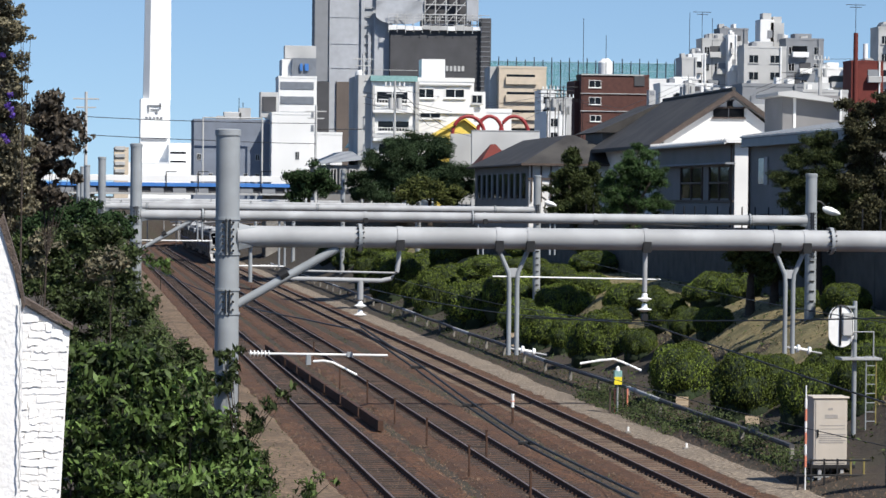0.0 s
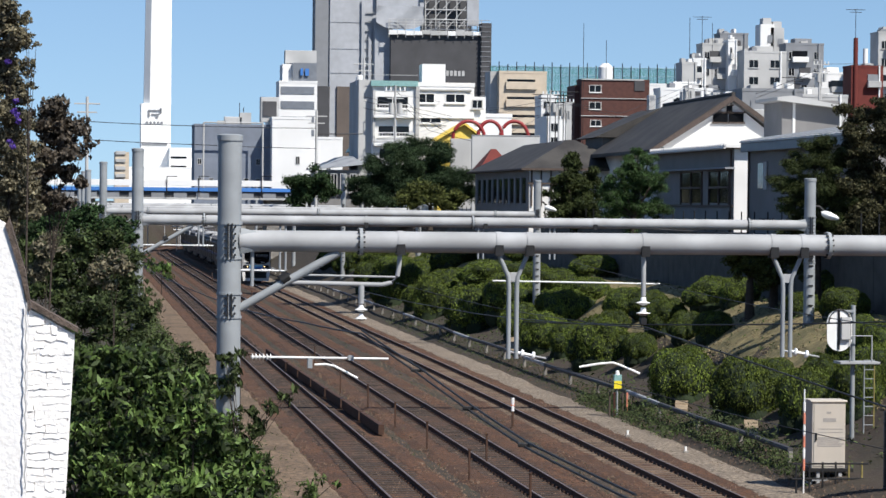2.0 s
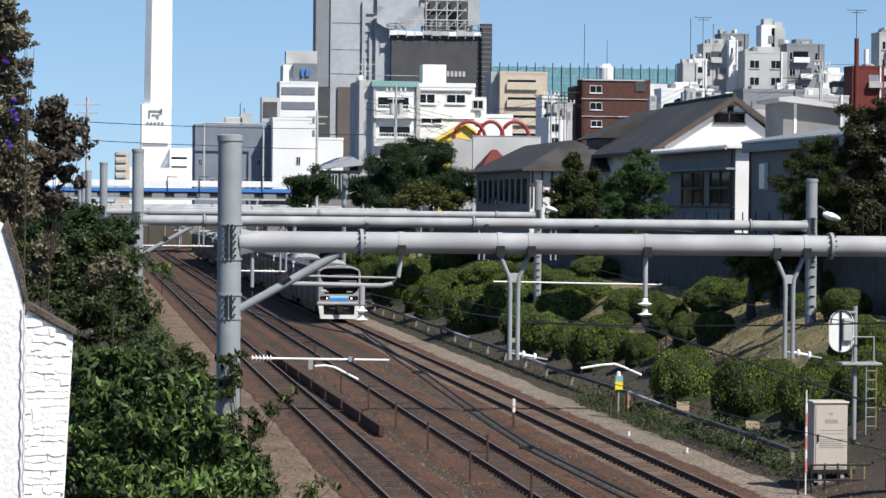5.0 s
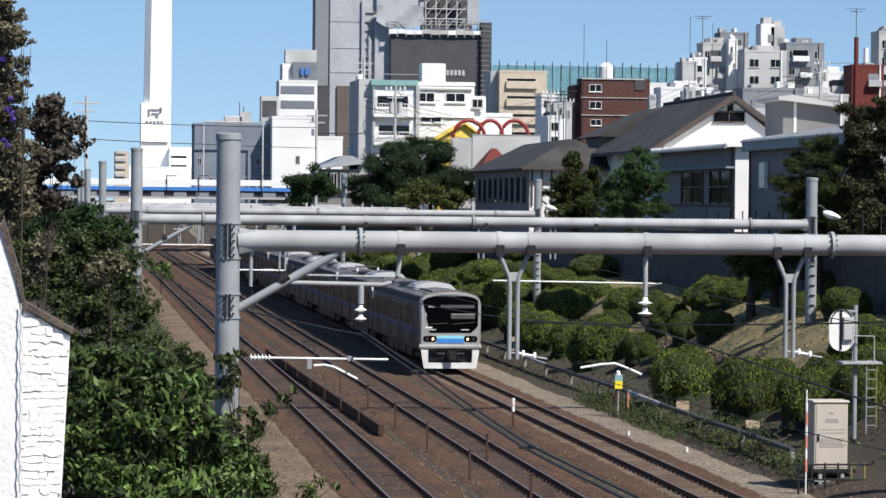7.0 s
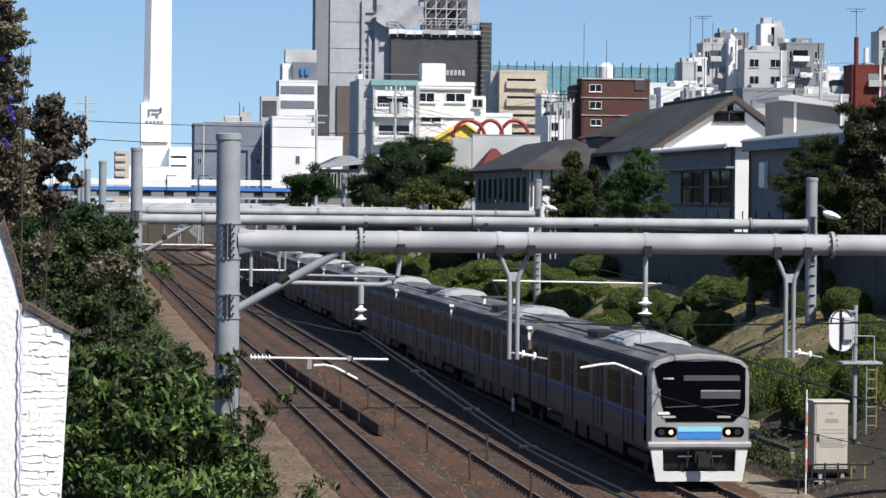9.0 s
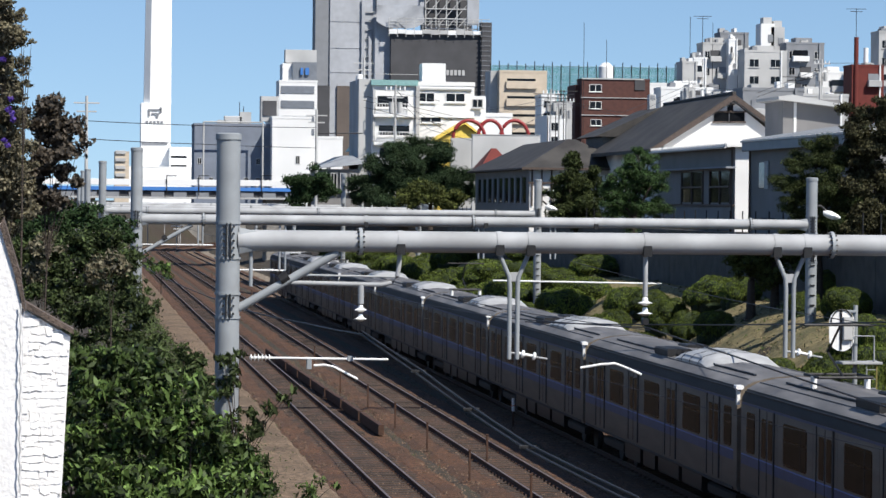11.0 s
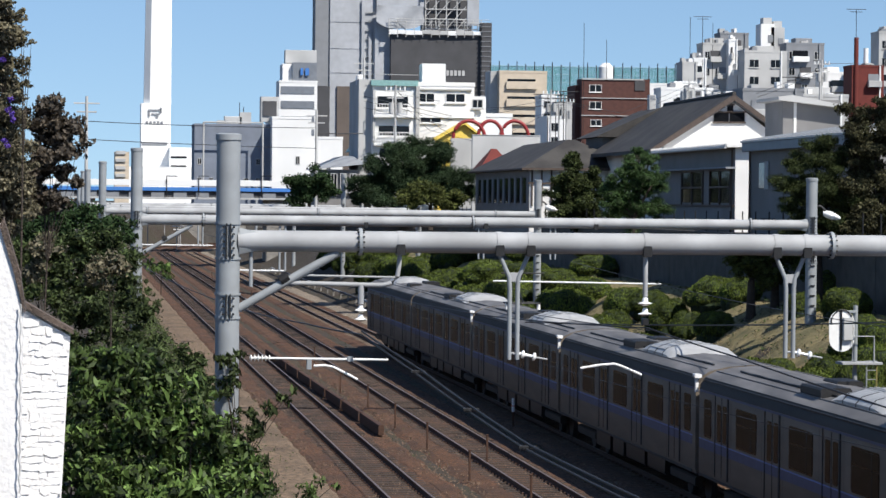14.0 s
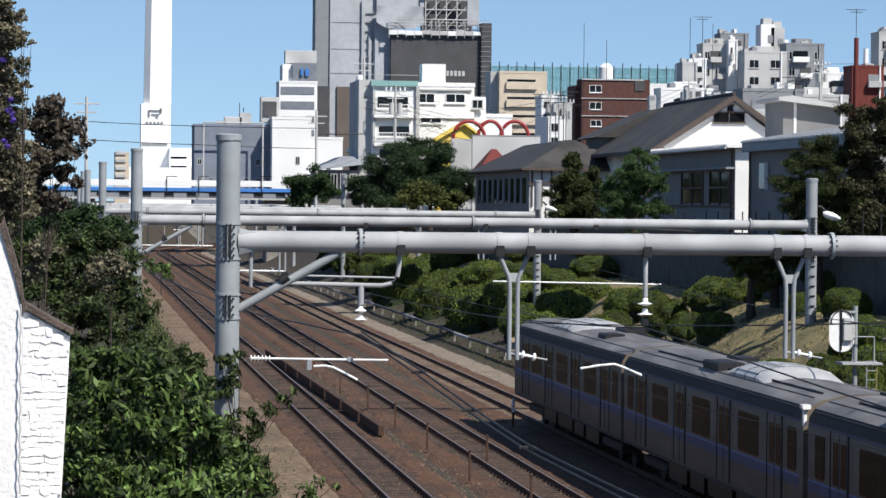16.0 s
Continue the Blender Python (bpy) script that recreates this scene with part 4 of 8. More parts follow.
def overbridge():
    t = empty("overbridge", pose(0, 330, 0), "road bridge over the cutting with white parapet and blue band", "bridge")
    x0, x1, _, z0, z1 = -17.45, 10.08, 330.00, 9.32, 9.82
    part("parapet", Shape().bar(x0 - 30, x1 + 4, 0, 0.3, z0 - 0.05, z1 + 0.15, 0.02), WHITE, t)
    _, _, _, z0, z1 = -17.45, 10.09, 330.00, 8.66, 9.10
    part("blue_band", Shape().bar(x0 - 30, x1 + 4, -0.06, 0.5, z0, z1, 0.02), BLUEBAND, t, "blue painted band")
    part("girder", Shape().bar(x0 - 30, x1 + 4, 0.3, 8, z0 - 0.75, z0 + 0.02, 0.05), CHARCOAL, t)
    part("deck", Shape().bar(x0 - 30, x1 + 4, 0.35, 9, z0 - 0.02, z0 + 0.25, 0.02), CONCRETE, t)
    part("lower_flange", Shape().bar(x0 - 30, x1 + 4, 0.1, 0.5, z0 - 0.95, z0 - 0.72, 0.02), OFFGREY, t)
    for k in range(14):
        xa = x0 - 6 + k * 2.6
        part("deck_bracket", Shape().box(xa, xa + 1.5, 0.1, 0.3, z0 - 0.72, z0 - 0.1), MIDGREY, t)
    for p in ((-6.06, 329.90, 10.40), (-2.33, 329.90, 10.44), (4.97, 329.90, 10.52)):
        part("bridge_post", Shape().tube([(p[0], -0.15, p[2]), (p[0], -0.15, z0 - 0.6)], 0.05, 8), DARKSTEEL, t)
        part("bridge_post_arm", Shape().bar(p[0], p[0] + 1.2, -0.19, -0.11, p[2] - 0.06, p[2] + 0.03, 0.01), DARKSTEEL, t)
    for xa in (-15.5, 6.8):
        part("abutment", Shape().bar(xa - 1.2, xa + 1.2, 1.0, 7, -0.5, z0 - 0.7, 0.1), CONCRETE, t)


overbridge()


def city():
    wing = block("office_building", "low white wing beside the windowless hall", "building", 18.16, 22.90, 420.50, 8.60, 16.96, depth=14, wall=WHITE)
    window(wing, 2.4, 2.9, 3.2, 4.1, sill=False)
    e = block("office_building", "white windowless hall with its shaded side wall coloured blue-grey", "building", 12.32, 18.14, 420.00, 8.60, 19.85, depth=16, wall=WHITE)
    for l in ((15.90, 16.40, 420.00, 13.18, 14.27),):
        window(e, l[0] - e.location.x, l[1] - e.location.x, l[3] - e.location.z, l[4] - e.location.z, sill=False)
    # Front faces the sun, so the side's shade is given by colour.
    e2 = block("office_building", "flat office block with rooftop plant, shade put into its blue-grey wall", "building", 0.95, 12.53, 424.00, 8.50, 18.78, depth=10, wall=SHADEWALL)
    ox, oz = e2.location.x, e2.location.z
    for i in range(6):
        for j in range(2):
            l = 1.49, 2.00, 424.00, 13.05, 13.89
            if i in (1, 4) and j == 0:
                continue
            window(e2, l[0] - ox + i * 1.75, l[1] - ox + i * 1.75, l[3] - oz - j * 2.9, l[4] - oz - j * 2.9, sill=False)
    for x in (2.18, 10.98):
        part("frame_post", Shape().tube([(x - ox, -3, 0), (x - ox, -3, 19.25 - oz)], 0.14, 8), OFFGREY, e2)
    part("frame_beam", Shape().tube([(2.18 - ox, -3, 19.25 - oz), (10.98 - ox, -3, 19.25 - oz)], 0.12, 8), OFFGREY, e2)
    for l in ((5.49, 8.04, 424.00, 18.87, 20.28), (7.77, 9.48, 424.00, 18.89, 20.90), (10.88, 13.62, 424.00, 19.54, 23.31), (4.40, 5.67, 424.00, 18.84, 19.67)):
        part("roof_plant", Shape().bar(l[0] - ox, l[1] - ox, 1, 3.5, l[3] - oz, l[4] - oz, 0.1), OFFGREY, e2)
    l = 11.22, 13.28, 424.00, 20.38, 22.64
    part("roof_opening", Shape().box(l[0] - ox, l[1] - ox, 0.85, 1.02, l[3] - oz, l[4] - oz), CHARCOAL, e2)
    for p in ((7.75, 424.00, 22.42), (8.35, 424.00, 21.75), (13.01, 424.00, 21.99)):
        part("aerial", Shape().tube([(p[0] - ox, 1.5, p[2] - oz - 3), (p[0] - ox, 1.5, p[2] - oz)], 0.06, 6), DARKSTEEL, e2)
    # slim glazed office behind
    e = block("office_building", "pale glass-fronted office tower with blue rooftop sign", "building", 20.36, 27.41, 520.00, 10.37, 29.53, depth=8, wall=WHITE)
    ox, oz = e.location.x, e.location.z
    for l in ((20.68, 26.84, 520.00, 27.44, 28.81), (20.70, 26.86, 520.00, 24.74, 26.11), (20.72, 26.89, 520.00, 22.24, 23.30), (20.74, 26.91, 520.00, 19.74, 20.91)):
        part("ribbon_window", Shape().box(l[0] - ox, l[1] - ox, -0.12, 0.1, l[3] - oz, l[4] - oz), ROOFGREY, e)
    for l, mm in (((22.90, 27.32, 521.00, 29.57, 33.26), ROOFGREY), ((21.89, 27.71, 526.00, 33.37, 35.80), OFFGREY), ((21.09, 23.22, 522.00, 29.55, 33.07), WHITE), ((24.3, 24.8, 520.60, 30.9, 32.2), BLUEBAND), ((25.2, 25.9, 520.60, 30.9, 32.2), BLUEBAND)):
        part("upper_storey", Shape().bar(l[0] - ox, l[1] - ox, 0.8 + l[2] - 521, 9, l[3] - oz, l[4] - oz, 0.05), mm, e)
    # tower under construction
    e = block("tower_under_construction", "unfinished high-rise wrapped in grey sheeting", "building", 36.73, 47.22, 600.00, 9.13, 58.90, depth=8, wall=SHEET)
    ox, oz, oy = e.location.x, e.location.z, 600
    l = 33.56, 37.18, 601.00, 32.28, 58.92
    # Same sheeting, but a darker grey holds the bay's shade.
    part("sheeted_bay", Shape().bar(l[0] - ox, l[1] - ox + 0.1, 0.4, 7, l[3] - oz, l[4] - oz, 0.1), MIDGREY, e, "recessed sheeted bay, darker grey put in for its shade")
    for l in ((33.43, 36.77, 599.50, 9.03, 32.17), (38.25, 43.30, 599.50, 9.09, 32.24)):
        part("lower_cladding", Shape().bar(l[0] - ox, l[1] - ox, -0.5, 6, l[3] - oz, l[4] - oz, 0.1), CHARCOAL if l[0] < 35 else TAUPE, e)
    for l in ((43.41, 44.14, 599.60, 10.91, 50.59), (44.93, 45.59, 599.60, 10.92, 43.41), (45.86, 46.44, 599.60, 10.93, 47.03)):
        part("scaffold_pole", Shape().bar(l[0] - ox, l[1] - ox, -0.6, -0.2, l[3] - oz, l[4] - oz, 0.05), SHEET, e)
    for k in range(24):
        l = 43.41, 46.31, 599.40, 48.05, 48.18
        part("scaffold_board", Shape().box(l[0] - ox, l[1] - ox, -0.5, -0.2, l[3] - oz - k * 1.9, l[4] - oz - k * 1.9), SHEET, e)
    for l in ((36.83, 43.47, 599.80, 45.92, 45.92), (36.88, 43.52, 599.80, 40.27, 40.28), (36.93, 43.57, 599.80, 35.10, 35.12)):
        part("sheet_seam", Shape().box(l[0] - ox, l[1] - ox, -0.1, 0.1, l[3] - oz, l[4] - oz), MIDGREY, e)
    t2 = block("tower_under_construction", "dark clad block of the unfinished high-rise with scaffold top", "building", 49.48, 70.67, 597.00, 9.36, 43.10, depth=10, wall=CHARCOAL)
    ox, oz = t2.location.x, t2.location.z
    l = 46.18, 49.91, 598.00, 9.16, 46.94
    part("sheeted_side", Shape().bar(l[0] - ox, l[1] - ox + 0.2, 1.8, 18, l[3] - oz, l[4] - oz, 0.1), SHEET, t2)
    l = 48.99, 70.58, 597.00, 43.22, 44.53
    rs = random.Random(3)
    for k in range(12):
        xa = l[0] - ox + (l[1] - l[0]) * k / 12
        part("edge_scaffold", Shape().bar(xa + 0.05, xa + 1.7, -0.8, -0.7, l[3] - oz + rs.uniform(0.0, 0.3), l[4] - oz - rs.uniform(0.0, 0.4), 0.02), WHITE if rs.random() < 0.6 else OFFGREY, t2, "pale scaffold toe boards")
        part("scaffold_post", Shape().tube([(xa, -0.75, l[3] - oz - 0.5), (xa, -0.75, l[4] - oz + 2.2)], 0.07, 6), OFFGREY, t2)
        part("scaffold_post", Shape().tube([(xa, 1.6, l[3] - oz - 0.5), (xa, 1.6, l[4] - oz + 2.2)], 0.07, 6), OFFGREY, t2)
    for zz in (0.9, 1.5, 2.1):
        part("scaffold_rail", Shape().tube([(l[0] - ox, -0.75, l[4] - oz + zz), (l[1] - ox, -0.75, l[4] - oz + zz)], 0.06, 6), OFFGREY, t2)
    l = 68.77, 70.96, 596.50, 22.01, 46.04
    part("scaffold_bay", Shape().bar(l[0] - ox, l[1] - ox, -1.0, 3, l[3] - oz, l[4] - oz, 0.1), CHARCOAL, t2)
    for k in range(22):
        l = 68.59, 70.78, 596.00, 45.15, 45.29
        part("scaffold_board", Shape().box(l[0] - ox, l[1] - ox, -1.1, -0.9, l[3] - oz - k * 1.05, l[4] - oz - k * 1.05), MIDGREY, t2)
    l = 61.39, 65.77, 596.80, 34.71, 35.84
    for k in range(5):
        part("small_window", Shape().box(l[0] - ox + k * 0.85, l[0] - ox + k * 0.85 + 0.55, -0.12, 0.1, l[3] - oz, l[4] - oz), OFFGREY, t2)
    # draped sheet and open steel frame above
    l = 46.42, 56.60, 596.00, 44.84, 49.44
    n = 24
    v, f = [], []
    for i in range(n + 1):
        for j in range(9):
            u, w = i / n, j / 8
            sag = 0.55 * math.sin(u * math.pi) * w + 0.25 * math.sin(9 * u) * w
            v.append((l[0] - ox + (l[1] - l[0]) * u, 0.3 + 0.5 * math.sin(7 * u + 3 * w), l[4] - oz - (l[4] - l[3]) * w * (0.75 + 0.25 * math.sin(u * 3.1)) - sag))
    f = [(i * 9 + j, (i + 1) * 9 + j, (i + 1) * 9 + j + 1, i * 9 + j + 1) for i in range(n) for j in range(8)]
    part("draped_sheet", Shape().add(v, f), SHEET, t2, "sagging pale dust sheet", smooth=True)
    l = 46.56, 56.80, 598.00, 49.05, 57.73
    part("upper_storey", Shape().bar(l[0] - ox, l[1] - ox, 2, 14, l[3] - oz, l[4] - oz, 0.1), SHEET, t2)
    l = 56.84, 68.13, 597.00, 44.62, 57.86
    part("core", Shape().bar(l[0] - ox + 0.6, l[1] - ox - 0.6, 5, 14, l[3] - oz - 1, l[4] - oz, 0.1), CHARCOAL, t2)
    w = l[1] - l[0]
    for k in range(6):
        xx = l[0] - ox + w * k / 5
        part("frame_post", Shape().tube([(xx, 0.4, l[3] - oz - 0.5), (xx, 0.4, l[4] - oz)], 0.14, 6), OFFGREY, t2)
        if k < 5:
            for q in range(4):
                za = l[3] - oz + q * 2.6
                part("frame_brace", Shape().tube([(xx, 0.4, za), (xx + w / 5, 0.4, za + 2.6)], 0.09, 6), OFFGREY, t2)
    for q in range(6):
        za = l[3] - oz + q * 2.1
        part("frame_beam", Shape().bar(l[0] - ox, l[1] - ox, 0.2, 0.6, za - 0.12, za + 0.12, 0.03), OFFGREY, t2)
    l = 65.79, 68.32, 596.70, 45.45, 55.62
    part("net_strip", Shape().bar(l[0] - ox, l[1] - ox, 0.0, 0.15, l[3] - oz, l[4] - oz, 0.03), SHEET, t2)

    # white flats with balconies
    e = block("apartment_building", "white three-storey flats with balconies and a green roof edge", "building", 9.57, 18.74, 250.00, 8.28, 17.98, depth=7, wall=WHITE)
    ox, oz = e.location.x, e.location.z
    l = 8.40, 9.82, 251.00, 8.20, 18.51
    part("stair_block", Shape().bar(l[0] - ox, l[1] - ox, 0.5, 9, l[3] - oz, l[4] - oz, 0.03), OFFGREY, e)
    l = 9.44, 13.64, 249.80, 17.93, 18.67
    part("roof_edge", Shape().bar(l[0] - ox, l[1] - ox, -0.3, 6, l[3] - oz, l[4] - oz - 0.25, 0.03), TEAL, e, "pale green roof edge")
    part("roof_rail", Shape().tube([(l[0] - ox, -0.2, l[4] - oz + 0.25), (l[1] - ox, -0.2, l[4] - oz + 0.25)], 0.03, 6), OFFGREY, e)
    for l in ((10.03, 12.77, 250.00, 16.02, 16.99), (10.16, 12.90, 250.00, 13.51, 14.38), (13.67, 15.10, 250.00, 16.55, 17.29), (16.21, 17.84, 250.00, 16.59, 17.28), (13.95, 15.73, 250.00, 14.75, 15.13), (10.28, 12.92, 250.00, 11.50, 12.37)):
        window(e, l[0] - ox, l[1] - ox, l[3] - oz, l[4] - oz, frame_mat=WHITE)
    for l in ((9.66, 13.20, 249.30, 15.20, 16.25), (9.69, 13.23, 249.30, 12.69, 13.75)):
        part("balcony_slab", Shape().bar(l[0] - ox, l[1] - ox, -0.6, 0.1, l[3] - oz - 0.1, l[3] - oz + 0.12, 0.02), WHITE, e)
        for k in range(15):
            xx = l[0] - ox + (l[1] - l[0]) * k / 14
            part("baluster", Shape().bar(xx - 0.025, xx + 0.025, -0.6, -0.55, l[3] - oz, l[4] - oz, 0.005), WHITE, e)
        part("balcony_rail", Shape().bar(l[0] - ox, l[1] - ox, -0.62, -0.54, l[4] - oz, l[4] - oz + 0.07, 0.01), WHITE, e)
    for l in ((13.44, 13.79, 249.80, 13.01, 17.93), (9.59, 9.84, 249.70, 12.96, 17.57)):
        part("downpipe", Shape().bar(l[0] - ox, l[1] - ox, -0.3, 0.05, l[3] - oz, l[4] - oz, 0.03), OFFGREY, e)
    for l in ((13.62, 18.49, 249.60, 17.60, 17.73), (9.60, 19.74, 249.60, 15.15, 15.16)):
        part("string_course", Shape().box(l[0] - ox, l[1] - ox, -0.2, 0.05, l[3] - oz, l[4] - oz), OFFGREY, e)
    l = 14.12, 16.23, 251.00, 18.02, 20.01
    part("roof_house", Shape().bar(l[0] - ox, l[1] - ox, 0.8, 3, l[3] - oz, l[4] - oz, 0.03), WHITE, e)
    l = 18.42, 19.83, 250.50, 8.29, 17.12
    part("annex", Shape().bar(l[0] - ox, l[1] - ox, 0.3, 6, l[3] - oz, l[4] - oz, 0.03), WHITE, e)
    l = 18.61, 19.44, 250.40, 16.12, 16.77
    window(e, l[0] - ox, l[1] - ox, l[3] - oz, l[4] - oz)
    l = 16.09, 24.01, 262.00, 8.35, 15.66
    b2 = block("shop_building", "low white shop block behind the trees", "building", *l, depth=8, wall=WHITE)
    for p in ((8.90, 251.00, 19.42), (3.78, 240.00, 14.37), (-15.77, 200.00, 13.81)):
        pylon_mast(p[0], p[1], 6, p[2] + 1, "grey concrete utility pole with cross arms", 0.14)
    tk = empty("water_tank", pose(*(8.76, 251.00, 18.66)), "small white rooftop water tank", "water tank")
    part("tank", Shape().tube([(0, 1.6, -0.55), (0, 1.6, -0.1), (0, 1.6, 0.25), (0, 1.6, 0.35)], [0.4, 0.45, 0.35, 0.1], 16), WHITE, tk, smooth=True)

    # beige block
    e = block("apartment_building", "beige tiled mid-rise block with dark balcony slots", "building", 50.87, 58.63, 450.00, 9.00, 28.65, depth=5, wall=BEIGE)
    ox, oz = e.location.x, e.location.z
    for l in ((52.16, 56.76, 449.90, 27.28, 27.66), (52.18, 56.79, 449.90, 24.46, 24.85), (52.21, 56.82, 449.90, 21.55, 21.94), (52.24, 56.85, 449.90, 18.64, 19.03)):
        part("balcony_slot", Shape().box(l[0] - ox, l[1] - ox, -0.1, 0.1, l[3] - oz, l[4] - oz), GLASS, e)
        part("balcony_front", Shape().bar(l[0] - ox - 0.2, l[1] - ox + 0.2, -0.45, 0.05, l[3] - oz - 1.25, l[3] - oz - 0.05, 0.04), BEIGE, e)
    l = 49.69, 51.37, 452.00, 8.93, 28.99
    part("side_stair", Shape().bar(l[0] - ox, l[1] - ox, 2, 8, l[3] - oz, l[4] - oz, 0.05), OFFGREY, e)
    # brown block
    e = block("apartment_building", "dark brown brick-tiled flats with white bands", "building", 69.74, 81.65, 480.00, 9.28, 28.92, depth=5, wall=BROWN)
    ox, oz = e.location.x, e.location.z
    for l in ((71.13, 73.12, 480.00, 27.02, 28.16), (71.16, 73.15, 480.00, 24.10, 25.24), (71.39, 73.18, 480.00, 21.18, 22.13)):
        window(e, l[0] - ox, l[1] - ox, l[3] - oz, l[4] - oz, frame_mat=WHITE)
    for l in ((69.55, 81.64, 479.90, 25.87, 25.99), (69.59, 81.68, 479.90, 22.85, 22.98), (69.72, 80.61, 479.90, 29.08, 29.30)):
        part("white_band", Shape().box(l[0] - ox, l[1] - ox, -0.2, 0.05, l[3] - oz, l[4] - oz), OFFGREY, e)
    l = 79.01, 80.81, 479.80, 27.32, 29.05
    # Flat dark box in place of the shaded roof recess.
    part("roof_recess", Shape().box(l[0] - ox, l[1] - ox, -0.15, 0.1, l[3] - oz, l[4] - oz), CHARCOAL, e)
    l = 68.92, 70.41, 482.00, 9.17, 28.21
    part("side_wing", Shape().bar(l[0] - ox, l[1] - ox, 2, 10, l[3] - oz, l[4] - oz, 0.05), BROWN, e)
    l = 85.72, 91.13, 500.00, 9.40, 29.18
    block("apartment_building", "low white flats with stepped roofs", "building", *l, depth=10, wall=WHITE)
    l = 76.59, 79.50, 500.00, 30.61, 33.10
    tk = empty("water_tank", pose(l[0], 500, l[3]), "round white rooftop water tank", "water tank")
    w = l[1] - l[0]
    part("tank", Shape().tube([(w / 2, 2, 5.6 - l[3]), (w / 2, 2, (l[4] - l[3]) * 0.7), (w / 2, 2, l[4] - l[3])], [w * 0.45, w * 0.45, w * 0.2], 20), WHITE, tk, smooth=True)

    # golf practice net on tall posts
    t = empty("practice_net", pose(0, 560, 0), "green golf practice net on steel posts", "net")
    x0, x1, _, z0, z1 = 65.47, 104.97, 560.00, 29.03, 35.59
    n = 22
    for k in range(n + 1):
        xx = x0 + (x1 - x0) * k / n
        part("net_post", Shape().tube([(xx, 0, 6), (xx, 0, z1 + (0.5 if k % 2 else 0.0))], 0.10, 6), DARKSTEEL, t)
    for q in range(4):
        zz = z1 - 0.4 - q * 1.6
        part("net_cable", Shape().tube([(x0, 0, zz), (x1, 0, zz)], 0.05, 5), TEAL, t)
    s = Shape()
    for k in range(250):
        xx = x0 + (x1 - x0) * k / 250
        s.box(xx, xx + 0.055, 0.1, 0.13, z0 - 8, z1 - 0.4)
    for k in range(70):
        zz = z0 - 8 + (z1 - z0 + 7.6) * k / 70
        s.box(x0, x1, 0.14, 0.17, zz, zz + 0.055)
    tagged(part("net_mesh", s, NETGREEN, t), kind="stuff")

    e = block("apartment_building", "white low block between taller flats", "building", 54.48, 56.87, 430.00, 6.0, 24.10, depth=6, wall=WHITE)
    for j in range(3):
        window(e, 0.4, 1.43, 16.40 - 1.9 * j, 17.40 - 1.9 * j, sill=False)
    e = block("apartment_building", "pale grey low block between taller flats", "building", 55.77, 58.39, 425.00, 6.0, 22.73, depth=6, wall=OFFGREY)
    for j in range(3):
        window(e, 0.4, 1.57, 15.03 - 1.9 * j, 16.03 - 1.9 * j, sill=False)
    e = block("apartment_building", "white low block between taller flats", "building", 47.05, 49.56, 380.00, 6.0, 19.26, depth=6, wall=WHITE)
    for j in range(3):
        window(e, 0.4, 1.50, 11.56 - 1.9 * j, 12.56 - 1.9 * j, sill=False)
    # cluster on the skyline
    # The block at x 112 takes MIDGREY to hold its shadow in colour.
    for l, wl, wins in (((85.21, 87.80, 470.00, 9.32, 31.60), OFFGREY, 0), ((89.35, 91.62, 480.00, 9.38, 32.83), WHITE, 1), ((95.39, 101.12, 500.00, 9.50, 36.66), OFFGREY, 3), ((99.71, 101.28, 498.00, 9.50, 37.23), WHITE, 0),
                        ((103.20, 108.65, 520.00, 9.61, 39.79), MIDGREY, 0), ((100.73, 108.41, 490.00, 9.56, 34.80), OFFGREY, 2), ((110.34, 115.00, 515.00, 9.66, 38.36), WHITE, 1), ((112.12, 119.24, 505.00, 9.69, 37.21), MIDGREY, 3),
                        ((108.30, 114.16, 530.00, 9.68, 37.21), ROOFGREY, 0), ((112.27, 116.98, 480.00, 9.63, 30.74), WHITE, 1), ((106.36, 111.63, 440.00, 9.51, 29.96), REDWALL, 0), ((119.42, 124.15, 470.00, 9.68, 37.36), OFFGREY, 2),
                        ((62.33, 69.74, 330.00, 8.92, 21.32), MIDGREY, 0), ((66.96, 74.62, 400.00, 9.08, 24.23), WHITE, 1), ((73.34, 80.86, 350.00, 9.06, 21.53), OFFGREY, 1)):
        e = block("apartment_building", {"white_render": "white", "pale_grey_render": "pale grey", "mid_grey_panel": "dark grey", "red_painted_wall": "red-painted", "grey_sheet_roof": "blue-grey"}[wl.name] + " mid-rise block among the crowded skyline", "building", *l, depth=5, wall=wl)
        w, h = l[1] - l[0], l[4] - l[3]
        for i in range(wins):
            for j in range(4):
                a = w * (i + 0.25) / wins
                window(e, a, a + w * 0.42 / wins, h - 2.6 - 3.0 * j, h - 1.3 - 3.0 * j, sill=(j % 2 == 0), frame_mat=OFFGREY)
        rr = random.Random(int(l[0] * 10))
        for j in range(4 if wins else 2):
            z = h - 3.2 - 3.0 * j
            if rr.random() < 0.75:
                a = w * rr.uniform(0.05, 0.5)
                bb = min(w, a + w * rr.uniform(0.3, 0.5))
                part("balcony", Shape().bar(a, bb, -0.9, 0.05, z, z + 1.0, 0.04), rr.choice((WHITE, OFFGREY, wl)), e)
                # Dark patch on the wall gives the shade of a balcony recess.
                part("balcony_recess", Shape().box(a + 0.1, bb - 0.1, -0.12, 0.02, z + 1.0, z + 2.1), rr.choice((CHARCOAL, GLASS, MIDGREY)), e)
        for j in range(4):
            a = w * rr.uniform(0.0, 0.8)
